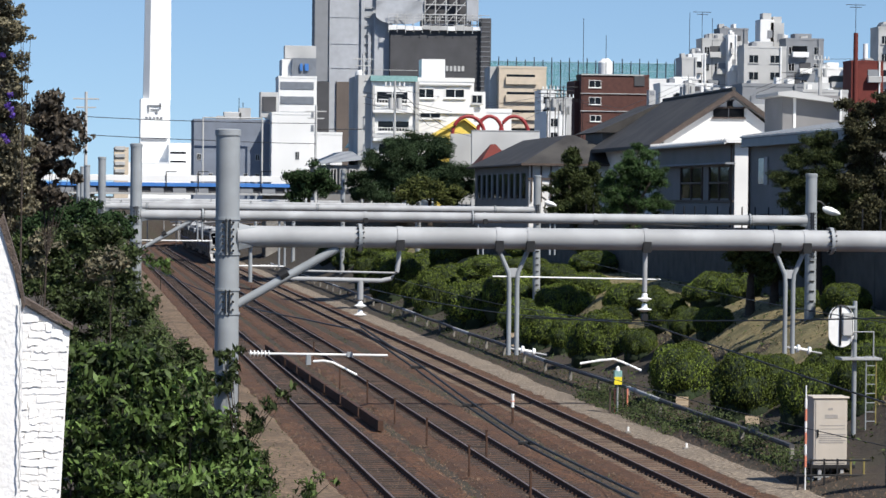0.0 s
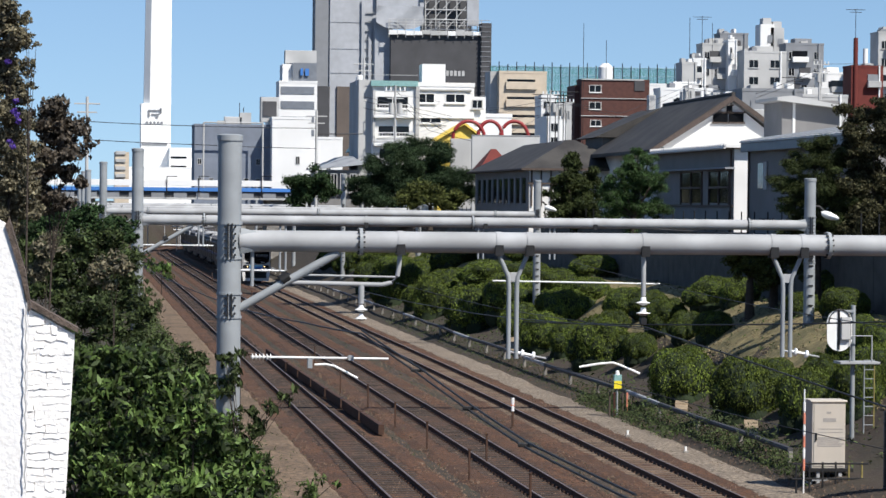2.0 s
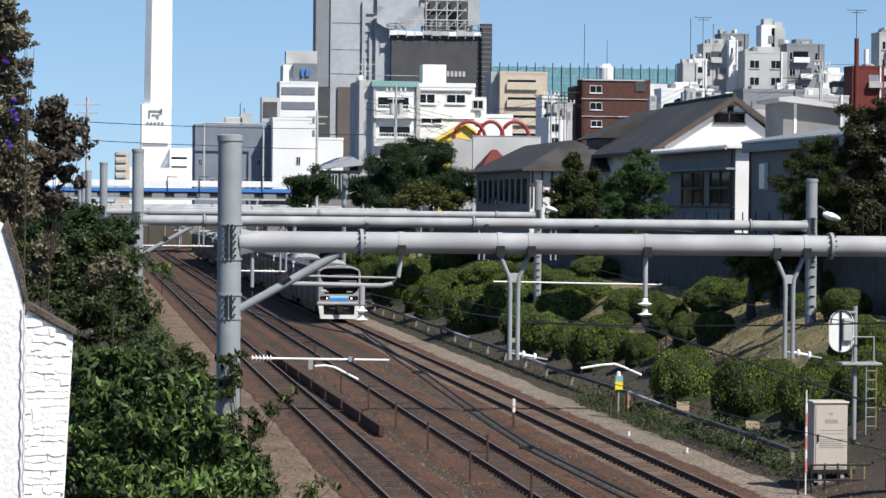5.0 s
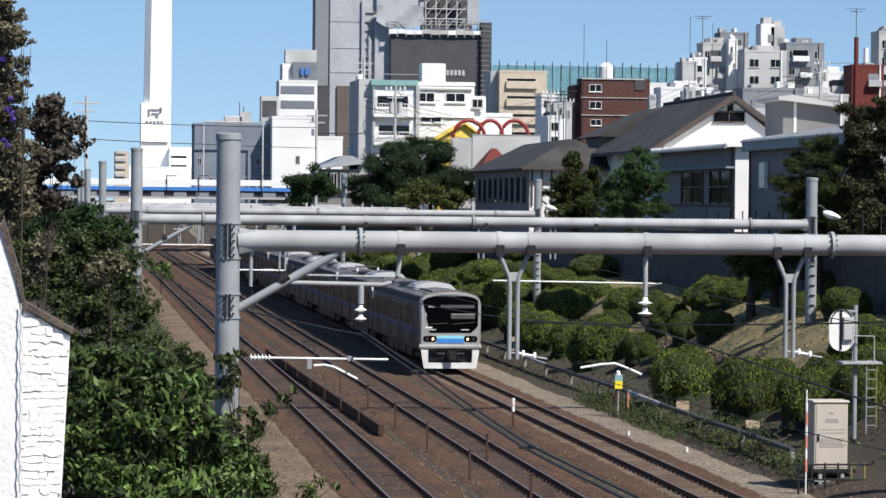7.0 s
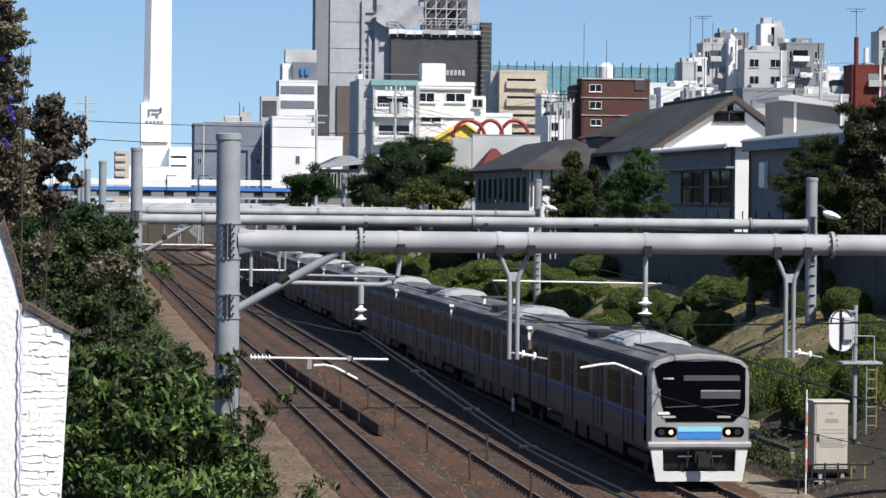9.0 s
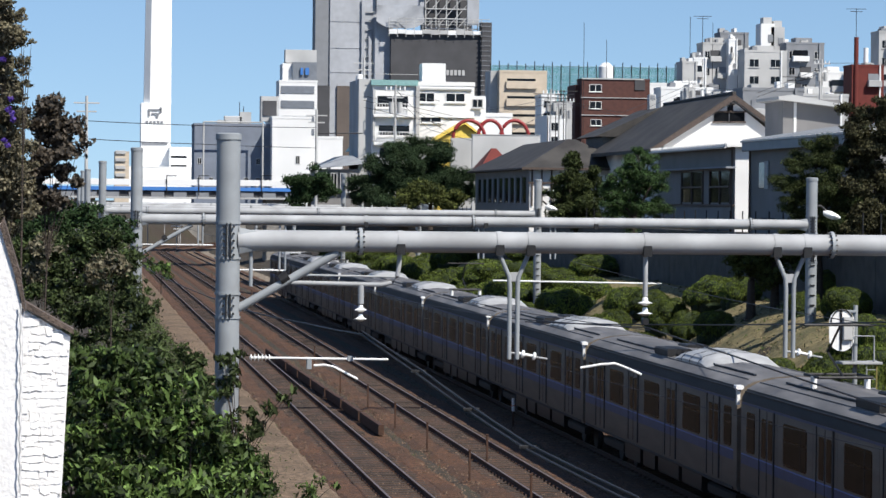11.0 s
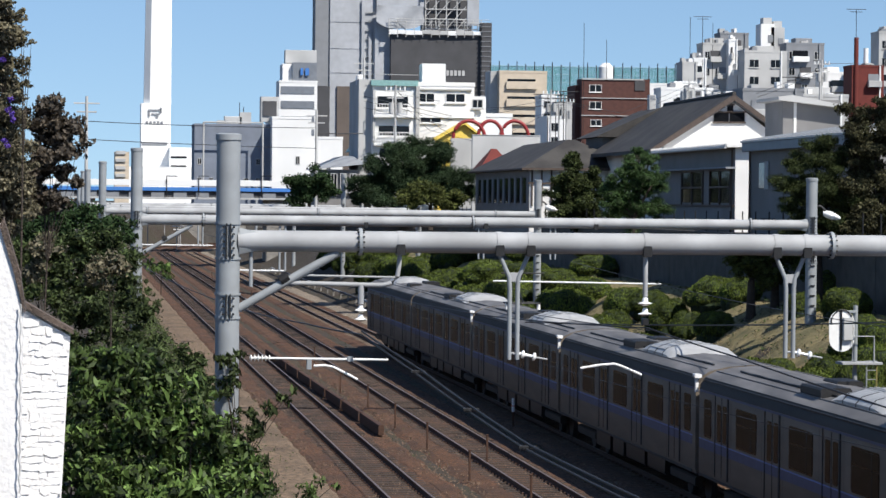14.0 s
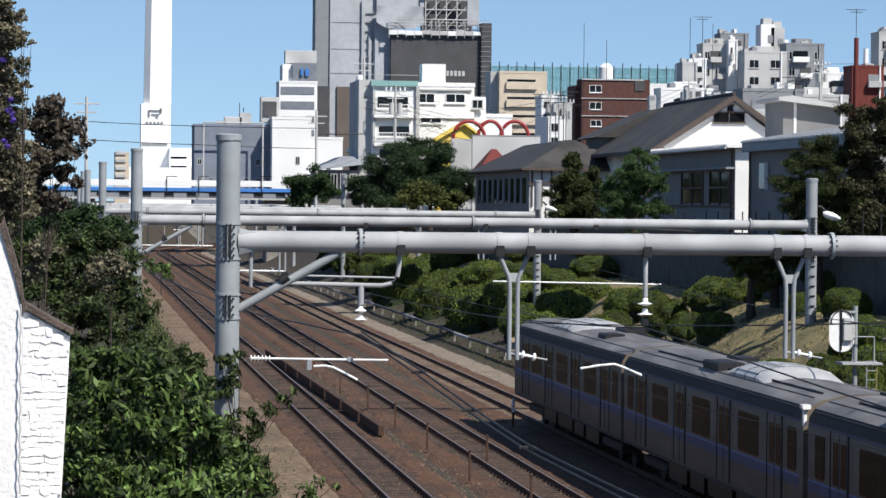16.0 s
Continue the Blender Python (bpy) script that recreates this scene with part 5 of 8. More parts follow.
            part("roof_box", Shape().bar(a, a + rr.uniform(0.4, 1.1), rr.uniform(0.2, 2), 3, h - 0.05, h + rr.uniform(0.4, 1.3), 0.03), rr.choice((WHITE, OFFGREY, MIDGREY)), e)
        part("vent_pipe", Shape().bar(w * 0.85, w * 0.85 + 0.25, -0.25, 0.0, max(0, h - 14), h + 0.3, 0.03), rr.choice((WHITE, OFFGREY, MIDGREY)), e)
        if wins:
            part("roof_house", Shape().bar(w * 0.3, w * 0.75, 2, 5, h - 0.05, h + 1.3, 0.05), wl, e)
    for p, c in (((110.21, 512.00, 41.33), WHITE), ((112.15, 512.00, 40.73), OFFGREY)):
        t = empty("roof_tower", pose(p[0], p[1], p[2] - 14), "pale stair tower above the skyline flats", "building")
        part("wall", Shape().bar(-1.2, 1.4, 0, 4, 0, 14, 0.05), c, t)
        part("cap", Shape().bar(-0.6, 1.0, 0.5, 3, 14, 15.2, 0.05), OFFGREY, t)
        part("hatch", Shape().box(0.2, 1.1, -0.1, 0.1, 10.6, 12.0), MIDGREY, t)
    p = (107.04, 440.00, 34.67)
    t = empty("red_stack", pose(p[0], 440, 6), "slim red-painted flue stack", "chimney")
    part("stack", Shape().tube([(0, 0, 0), (0, 0, p[2] - 6)], 0.38, 12), REDWALL, t, smooth=True)
    p = (110.06, 445.00, 33.27)
    t = empty("white_stack", pose(p[0], 445, 6), "short white flue stack", "chimney")
    part("stack", Shape().tube([(0, 0, 0), (0, 0, p[2] - 6)], 0.4, 12), WHITE, t, smooth=True)
    for p, hh in (((90.87, 480.00, 40.38), 14), ((88.67, 480.00, 40.15), 36), ((97.22, 500.00, 40.56), 24), ((68.74, 330.00, 23.10), 6), ((106.99, 440.00, 39.27), 8), ((70.03, 480.00, 38.84), 26), ((74.39, 482.00, 36.11), 20), ((33.76, 300.00, 19.44), 9), ((34.62, 300.00, 19.03), 8), ((35.48, 300.00, 19.77), 9)):
        t = empty("rooftop_aerial", pose(p[0], p[1], p[2] - hh), "thin rooftop television aerial", "aerial", "rooftop aerials")
        part("mast", Shape().tube([(0, 0, 0), (0, 0, hh)], 0.05, 6), DARKSTEEL, t)
        if hh in (14, 6, 9, 8):
            for zz, w in ((0.1, 1.6), (0.5, 1.0)):
                part("boom", Shape().tube([(-w, 0, hh - zz), (w, 0, hh - zz)], 0.05, 5), DARKSTEEL, t)
    rng = random.Random(12)
    l = 65.15, 89.03, 380.00, 22.68, 24.04
    for k in range(34):
        x = l[0] + (l[1] - l[0]) * rng.random()
        z = l[3] + (l[4] - l[3]) * rng.random() * 0.9
        t = empty("rooftop_unit", pose(x, 380 + rng.uniform(0, 20), 5.6), "small rooftop plant box in the crowded skyline", "rooftop unit", "rooftop units")
        w, h = rng.uniform(0.5, 1.8), z - 5.6
        part("casing", Shape().bar(0, w, 0, 1.5, 0, h, 0.03), rng.choice((WHITE, OFFGREY, OFFGREY, MIDGREY)), t)
        part("grille", Shape().box(w * 0.15, w * 0.8, -0.04, 0.02, h - 0.7, h - 0.15), rng.choice((MIDGREY, CHARCOAL, OFFGREY)), t)
    for p in ((34.06, 300.00, 19.87), (35.84, 305.00, 19.66), (37.53, 310.00, 19.43), (63.94, 300.00, 23.57), (62.35, 360.00, 23.93), (10.52, 240.00, 17.59)):
        m = pylon_mast(p[0], p[1], 5.8, p[2], "grey utility pole with cross arms and transformer cans", 0.13)
        for dx in (-0.35, 0.35):
            part("transformer", Shape().tube([(dx, -0.2, p[2] - 5.8 - 2.4), (dx, -0.2, p[2] - 5.8 - 1.5)], 0.22, 10), OFFGREY, m, smooth=True)
        for dx in (-0.8, -0.4, 0.4, 0.8):
            part("pin_insulator", Shape().tube([(dx, 0, p[2] - 5.8 - 0.45), (dx, 0, p[2] - 5.8 - 0.15)], 0.07, 8), PORCELAIN, m)
    # transformer pole clutter between the blocks
    p = (63.76, 300.00, 22.65)
    pylon_mast(p[0], 300, 6, p[2], "grey concrete utility pole with cross arms", 0.16)
    # arches on a grey wall, yellow roof
    l = 16.49, 22.26, 235.00, 8.29, 13.31
    e = block("garden_wall", "plain grey wall of a kindergarten yard", "wall", *l, depth=0.4, wall=OFFGREY, parapet=0.02)
    for (a, b, _, z0, z1) in ((15.51, 18.27, 240.00, 13.11, 14.67), (17.66, 19.84, 240.00, 13.13, 14.70), (19.62, 22.09, 240.00, 13.16, 14.72)):
        t = empty("play_arch", pose((a + b) / 2, 240, z0), "red tubular play arch", "arch", "red play arches")
        w = (b - a) / 2
        part("hoop", Shape().tube([(w * math.cos(q), 0, (z1 - z0) * math.sin(q) - 0.05) for q in [math.pi * k / 18 for k in range(19)]] , 0.16, 10), REDPIPE, t, smooth=True)
        part("foot", Shape().bar(-w - 0.2, w + 0.2, -0.2, 0.2, 6 - z0, 0.0, 0.05), OFFGREY, t)
    a, b, _, z0, z1 = 14.71, 19.34, 246.00, 13.20, 14.73
    t = empty("yellow_house", pose(a, 246, 6), "small house with a bright yellow gable roof", "house")
    w, h0, h1 = b - a, z0 - 6, z1 - 6
    part("roof", Shape().loft([[(0, y, h0), (w * 0.55, y, h1), (w, y, h0), (w, y, h0 - 0.2), (w * 0.55, y, h1 - 0.25), (0, y, h0 - 0.2)] for y in (-0.4, 2.6)]), YELLOW, t)
    part("wall", Shape().loft([[(0.3, y, 0), (0.3, y, h0 - 0.1), (w * 0.55, y, h1 - 0.3), (w - 0.3, y, h0 - 0.1), (w - 0.3, y, 0)] for y in (0, 2.4)]), YELLOW, t)
    a, b, _, z0, z1 = 15.97, 18.29, 225.00, 10.29, 11.99
    t = empty("small_house", pose(a, 225, 6), "little white house with terracotta hip roof", "house")
    w = b - a
    part("wall", Shape().bar(0, w, 0, 4, 0, z0 - 6, 0.02), WHITE, t)
    part("roof", Shape().loft([[(-0.3, -0.3, z0 - 6), (w + 0.3, -0.3, z0 - 6), (w + 0.3, 4.3, z0 - 6), (-0.3, 4.3, z0 - 6)], [(w / 2 - 0.2, 1.8, z1 - 6), (w / 2 + 0.2, 1.8, z1 - 6), (w / 2 + 0.2, 2.2, z1 - 6), (w / 2 - 0.2, 2.2, z1 - 6)]]), REDWALL, t)
    # teal-roofed house and low house by the trees
    a, b, _, z0, z1 = 9.12, 11.56, 262.00, 12.29, 13.62
    t = empty("teal_roofed_house", pose(a, 262, 6), "grey house with a pale teal sheet roof", "house")
    w = b - a
    part("wall", Shape().bar(0.2, w - 0.2, 0, 6, 0, z0 - 6, 0.02), OFFGREY, t)
    part("roof", Shape().loft([[(-0.2, -0.5, z0 - 6), (w + 0.2, -0.5, z0 - 6), (w + 0.2, 6.5, z0 - 6), (-0.2, 6.5, z0 - 6)], [(0.6, 2.6, z1 - 6), (w - 0.6, 2.6, z1 - 6), (w - 0.6, 3.4, z1 - 6), (0.6, 3.4, z1 - 6)]]), TEAL, t)
    for k in range(3):
        window(t, 0.35 + k * 0.75, 0.8 + k * 0.75, z0 - 6 - 1.4, z0 - 6 - 0.5)
    a, b, _, z0, z1 = 4.64, 8.68, 250.00, 10.44, 11.65
    t = empty("gabled_house", pose(a, 250, 6), "shaded blue-grey house with a pale sheet roof", "house")
    w = b - a
    part("wall", Shape().bar(0.2, w - 0.2, 0.2, 9, 0, z0 - 6, 0.02), HOUSEWALL, t)
    part("roof", Shape().loft([[(-0.3, -0.4, z0 - 6), (w + 0.3, -0.4, z0 - 6 + 0.5), (w + 0.3, 9.4, z0 - 6 + 0.5), (-0.3, 9.4, z0 - 6)], [(w * 0.6, 0, z1 - 6), (w * 0.8, 0, z1 - 6), (w * 0.8, 9, z1 - 6), (w * 0.6, 9, z1 - 6)]]), ROOFGREY, t)
    for k in range(4):
        window(t, 0.5 + k * 0.85, 0.95 + k * 0.85, z0 - 6 - 1.9, z0 - 6 - 0.4)


city()


# ---- houses above the cutting ----
def big_house():
    t = empty("gabled_house", pose(0, 0, 0), "two-storey house with dark slate gable roof and white gable wall", "house")
    px, py, pz = (20.95, 159.00, 13.97)
    lx, _, lz = (16.45, 159.00, 10.99)
    rx, _, rz = (23.33, 159.00, 12.27)
    L = 19.0
    # roof: two slabs from the ridge, running back along y
    for name, ax, az in (("roof_slope", lx - 0.4, lz - 0.25), ("roof_slope", rx + 0.2, rz - 0.1)):
        part(name, Shape().loft([[(px, y, pz), (ax, y, az), (ax, y, az - 0.22), (px, y, pz - 0.28)] for y in (158.7, 159 + L)]), ROOFTILE, t, "dark slate roof slope")
        part("barge_board", Shape().loft([[(px, y, pz - 0.04), (ax, y, az - 0.04), (ax, y, az - 0.32), (px, y, pz - 0.38)] for y in (158.55, 158.68)]), WOODTRIM, t)
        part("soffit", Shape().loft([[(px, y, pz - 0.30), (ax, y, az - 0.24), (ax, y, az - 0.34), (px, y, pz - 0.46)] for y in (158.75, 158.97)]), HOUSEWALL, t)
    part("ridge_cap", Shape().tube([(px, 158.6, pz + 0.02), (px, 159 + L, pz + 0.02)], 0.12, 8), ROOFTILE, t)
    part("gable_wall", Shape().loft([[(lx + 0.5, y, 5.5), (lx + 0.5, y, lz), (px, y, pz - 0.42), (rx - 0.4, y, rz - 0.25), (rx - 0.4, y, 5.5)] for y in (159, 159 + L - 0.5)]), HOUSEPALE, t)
    for l in ((19.84, 20.71, 158.90, 12.37, 12.88), (20.77, 21.64, 158.90, 12.38, 12.89), (20.63, 20.97, 158.90, 12.96, 13.31)):
        w = part("window", Shape().box(l[0], l[1], 158.93, 159.02, l[3], l[4]), GLASS, t)
        part("window_frame", Shape().bar(l[0] - 0.08, l[1] + 0.08, 158.88, 158.96, l[4], l[4] + 0.09, 0.01).bar(l[0] - 0.08, l[1] + 0.08, 158.88, 158.96, l[3] - 0.09, l[3], 0.01), WOODTRIM, w)
    # lower wing in front, its long side along the cutting
    x0, _, z1 = (16.63, 140.00, 10.80)
    x1 = x0 + 6.8
    # Side shade is put into the grey; thin pale sheet for the sunlit front.
    part("wing_wall", Shape().bar(x0, x1, 140, 159.0, 5.6, z1 - 0.3, 0.02), HOUSEWALL, t, "wing wall with its shade put into the grey")
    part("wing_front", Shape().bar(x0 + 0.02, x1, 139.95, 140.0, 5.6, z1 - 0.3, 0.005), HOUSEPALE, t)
    part("wing_roof", Shape().bar(x0 - 0.55, x1 + 0.3, 139.5, 159.0, z1 - 0.3, z1 - 0.12, 0.03), HOUSEPALE, t, "pale metal wing roof")
    for k in range(30):
        y = 139.6 + k * 0.64
        part("roof_batten", Shape().box(x0 - 0.6, x0 - 0.3, y, y + 0.12, z1 - 0.22, z1 - 0.06), HOUSEPALE, t)
    part("gutter", Shape().tube([(x0 - 0.6, 139.5, z1 - 0.32), (x0 - 0.6, 159, z1 - 0.32)], 0.06, 8), OFFGREY, t)
    part("canopy", Shape().bar(x0 - 0.5, x0 + 0.02, 139.8, 157.5, z1 - 1.38, z1 - 1.28, 0.02), MIDGREY, t, "thin metal canopy above the windows")
    for a, b in ((140.8, 145.4), (147.2, 152.4)):
        w = part("window", Shape().box(x0 - 0.03, x0 + 0.05, a, b, z1 - 3.1, z1 - 1.5), GLASS, t)
        for yy in (a - 0.1, (a + b) / 2, b):
            part("window_frame", Shape().box(x0 - 0.09, x0 + 0.03, yy, yy + 0.1, z1 - 3.2, z1 - 1.45), WOODTRIM, w)
        part("window_rail", Shape().box(x0 - 0.14, x0 - 0.08, a, b, z1 - 2.35, z1 - 2.25), WOODTRIM, w)
    part("drain_pipe", Shape().tube([(x0 - 0.1, 140.2, z1 - 0.4), (x0 - 0.1, 140.2, 5.6)], 0.05, 8), WOODTRIM, t)
    part("sill_band", Shape().bar(x0 - 0.08, x0 + 0.02, 140, 157.5, z1 - 3.32, z1 - 3.2, 0.01), WOODTRIM, t)
    # rear wing seen past the roof's low corner
    x2, _, z2 = (16.54, 180.00, 12.06)
    part("rear_wall", Shape().bar(x2 + 0.4, x2 + 5, 178, 184, 5.6, z2 - 0.2, 0.02), HOUSEWALL, t)
    part("rear_roof", Shape().loft([[(x2 - 0.2, y, z2 - 0.2), (x2 + 4, y, z2 + 1.7), (x2 + 5, y, z2 - 0.2)] for y in (177.4, 184.6)]), ROOFTILE, t)


big_house()


def grey_house():
    t = empty("grey_house", pose(0, 0, 0), "grey rendered house with blue-grey sheet roof beside the bank", "house")
    x0, z1 = 14.4, 10.45
    # This side's grey carries its shade.
    part("wall", Shape().bar(x0, x0 + 7, 108, 127.5, 5.6, z1 - 0.3, 0.02), HOUSEWALL, t, "rough-rendered wall with its shade put into the grey")
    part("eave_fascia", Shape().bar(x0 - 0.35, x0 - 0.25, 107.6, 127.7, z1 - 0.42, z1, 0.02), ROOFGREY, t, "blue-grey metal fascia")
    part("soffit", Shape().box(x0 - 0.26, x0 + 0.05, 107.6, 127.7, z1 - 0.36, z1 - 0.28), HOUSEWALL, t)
    part("roof", Shape().loft([[(x0 - 0.4, y, z1), (x0 - 0.4, y, z1 + 0.08), (x0 + 4.0, y, z1 + 0.75), (x0 + 7.4, y, z1 + 0.1), (x0 + 7.4, y, z1)] for y in (107.5, 127.8)]), HOUSEPALE, t, "pale metal roof sheets")
    for k in range(25):
        y = 107.6 + k * 0.82
        part("roof_seam", Shape().loft([[(x0 - 0.42, yy, z1 + 0.06), (x0 - 0.42, yy, z1 + 0.13), (x0 + 4.0, yy, z1 + 0.80), (x0 + 4.0, yy, z1 + 0.70)] for yy in (y, y + 0.06)]), ROOFGREY, t)
    w = part("window", Shape().box(x0 - 0.04, x0 + 0.05, 123.9, 125.6, z1 - 2.1, z1 - 0.95), GLASS, t)
    part("window_frame", Shape().box(x0 - 0.09, x0 - 0.03, 123.8, 124.4, z1 - 2.15, z1 - 0.9), OFFGREY, w)
    part("wall_vent", Shape().bar(x0 - 0.1, x0 + 0.02, 122.6, 125.0, z1 - 3.9, z1 - 3.45, 0.02), CHARCOAL, t)
    part("drain_pipe", Shape().tube([(x0 - 0.08, 127.2, z1 - 0.4), (x0 - 0.08, 127.2, 5.6)], 0.05, 8), WOODTRIM, t)
    # roof house with mono-pitch roof behind
    x3, _, z3 = (21.63, 150.00, 13.46)
    h = empty("roof_shed", pose(0, 0, 0), "small rooftop shed with pale mono-pitch roof", "shed")
    part("wall", Shape().bar(x3, x3 + 3.2, 150, 154, 6, z3 - 0.1, 0.02), HOUSEWALL, h)
    part("corner_board", Shape().bar(x3 + 0.6, x3 + 0.75, 149.95, 150.02, 9, z3 - 0.1, 0.005), HOUSEPALE, h)
    part("mono_roof", Shape().loft([[(x3 - 0.4, y, z3 + 0.02), (x3 + 0.4, y, z3 + 0.12), (x3 + 3.6, y, z3 - 0.45), (x3 + 3.6, y, z3 - 0.6), (x3 - 0.4, y, z3 - 0.15)] for y in (149.4, 154.5)]), OFFGREY, h)


grey_house()


def long_house():
    t = empty("long_house", pose(0, 0, 0), "long blue-grey building with slatted windows and brown-grey roof", "building")
    x0, _, z1 = (11.85, 176.00, 9.80)
    L = 24
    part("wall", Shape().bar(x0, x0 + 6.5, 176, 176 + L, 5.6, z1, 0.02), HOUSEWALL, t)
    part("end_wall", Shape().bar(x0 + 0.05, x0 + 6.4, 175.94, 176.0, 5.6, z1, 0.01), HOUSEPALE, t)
    part("roof", Shape().loft([[(x0 - 0.5, 175.4, z1), (x0 + 7, 175.4, z1), (x0 + 7, 176 + L + 0.5, z1), (x0 - 0.5, 176 + L + 0.5, z1)], [(x0 + 3.0, 179, z1 + 1.9), (x0 + 3.5, 179, z1 + 1.9), (x0 + 3.5, 173 + L, z1 + 1.9), (x0 + 3.0, 173 + L, z1 + 1.9)]]), ROOFTILE, t)
    part("eave", Shape().bar(x0 - 0.55, x0 + 7.05, 175.3, 176 + L + 0.6, z1 - 0.12, z1 + 0.02, 0.02), WOODTRIM, t)
    for k in range(9):
        y = 177 + k * 2.5
        w = part("window", Shape().box(x0 - 0.04, x0 + 0.05, y, y + 1.3, z1 - 2.2, z1 - 0.6), GLASS, t)
        part("shutter", Shape().box(x0 - 0.1, x0 - 0.03, y + 1.35, y + 1.9, z1 - 2.3, z1 - 0.5), MIDGREY, w)
    for k in range(3):
        part("end_opening", Shape().box(x0 + 0.15 + k * 0.62, x0 + 0.25 + k * 0.62, 175.85, 175.95, z1 - 2.4, z1 - 0.05), WOODTRIM, t)
    part("end_beam", Shape().box(x0 - 0.05, x0 + 2.4, 175.84, 175.95, z1 - 1.0, z1 - 0.88), WOODTRIM, t)


long_house()


def bank_wall():
    t = empty("retaining_wall", pose(12.62, 0, 0), "old concrete retaining wall, shade put into its dark colour, behind the clipped shrubs", "wall")
    for k in range(24):
        # Panels coloured dark for the shade under the houses and trees.
        part("wall_panel", Shape().bar(-0.15, 0.25, 76 + k * 6.0, 81.94 + k * 6.0, 2.9, 6.35, 0.03), DARKWALL, t)
    for k in range(60):
        part("fence_post", Shape().tube([(0.05, 76 + k * 2.4, 6.3), (0.05, 76 + k * 2.4, 7.3)], 0.03, 6), DARKSTEEL, t)


bank_wall()


def far_wall():
    t = empty("far_retaining_wall", pose(0, 512, 0), "pale weathered concrete wall closing the far cutting", "wall")
    rng = random.Random(6)
    for k in range(16):
        part("wall_panel", Shape().bar(-30 + k * 4, -26.06 + k * 4, 0, 0.5, -0.6, 4.2 + rng.uniform(-0.5, 0.9), 0.04), rng.choice((CONCRETE, OFFGREY, DARKWALL, CONCRETE)), t)
    for k in range(9):
        x, y = rng.uniform(-17, 2), rng.uniform(420, 500)
        p = empty("trackside_post", pose(x, y, -0.4), "slim pale trackside post in the distance", "post", "distant trackside posts")
        h = rng.uniform(3, 5.5)
        part("post", Shape().tube([(0, 0, 0), (0, 0, h)], 0.07, 8), GALV_LIGHT, p)
        part("cross_arm", Shape().bar(-0.9, 0.9, -0.05, 0.05, h - 0.5, h - 0.38, 0.01), PORCELAIN, p)


far_wall()


# ---- planting ----
def core_ball(lumps, k=0.72, seed=0):
    s = Shape()
    for i, (x, y, z, rx, ry, rz) in enumerate(lumps):
        n, m = 12, 7
        rings = []
        for j in range(m + 1):
            b = -math.pi / 2 + math.pi * j / m
            rings.append([Vector((math.cos(b) * math.cos(2 * math.pi * q / n), math.cos(b) * math.sin(2 * math.pi * q / n), math.sin(b))) for q in range(n)])
        out = []
        for r in rings:
            out.append([(x + p.x * rx * k * (1 + 0.25 * noise.noise(p * 2 + Vector((i, seed, 0)))), y + p.y * ry * k * (1 + 0.25 * noise.noise(p * 2 + Vector((i, seed, 5)))), z + p.z * rz * k * (1 + 0.2 * noise.noise(p * 2.3 + Vector((i, seed, 9))))) for p in r])
        s.loft(out)
    return s


def leaf_cloud(lumps, size, dens, seed, inner=0.55, rough=0.25, ratio=0.55, spread=0.5, droop=0.0):
    """Leaf blades spread through the outer part of lumps (x, y, z, rx, ry, rz)."""
    rng = np.random.default_rng(seed)
    C, Nn = [], []
    for x, y, z, rx, ry, rz in lumps:
        n = int(dens * (rx * ry + rx * rz + ry * rz) / 3 / size ** 2)
        d = rng.normal(0, 1, (n, 3))
        d /= np.linalg.norm(d, axis=1)[:, None]
        # tufted outline
        w = sum(np.sin(d @ rng.normal(0, 5.5, 3) + rng.uniform(0, 6)) for _ in range(4)) / 4
        r = (inner + (1 - inner) * rng.uniform(0, 1, n) ** 0.6) * (1 + rough * w)
        C.append(np.array([x, y, z]) + d * r[:, None] * np.array([rx, ry, rz]))
        Nn.append(d)
    return cards(np.concatenate(C), np.concatenate(Nn), size, spread=spread, ratio=ratio, rng=rng, droop=droop)


def bush_meshes(seed):
    rng = random.Random(seed)
    lumps = [(0, 0, 0.48, 0.86, 0.86, 0.48)]
    for k in range(16):
        a, b = 2.4 * k + rng.uniform(-0.3, 0.3), rng.uniform(0.05, 1.0)
        q = rng.uniform(0.26, 0.42)
        lumps.append((0.66 * math.cos(a) * math.cos(b * 1.2), 0.66 * math.sin(a) * math.cos(b * 1.2), 0.36 + 0.40 * math.sin(b * 1.2), q, q, q * 0.72))
    # Leafless foot lumps: dark core only, coloured as shade under the bush.
    foot = [(0.46 * math.cos(0.9 * k), 0.46 * math.sin(0.9 * k), 0.16, 0.40, 0.40, 0.28) for k in range(7)]
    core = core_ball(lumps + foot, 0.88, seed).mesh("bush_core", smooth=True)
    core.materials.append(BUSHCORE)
    leaves = leaf_cloud(lumps, 0.025, 6.0, seed, inner=0.86, rough=0.08, spread=0.8)
    leaves.materials.append(BUSHLEAF)
    stem = Shape()
    for k in range(5):
        a = 2 * math.pi * k / 5
        stem.tube([(0.1 * math.cos(a), 0.1 * math.sin(a), -0.25), (0.3 * math.cos(a), 0.3 * math.sin(a), 0.4)], [0.03, 0.015], 6)
    st = stem.mesh("bush_stem")
    st.materials.append(BARK)
    return core, leaves, st


BUSHES = [bush_meshes(s) for s in (3, 5, 8, 13, 21)]


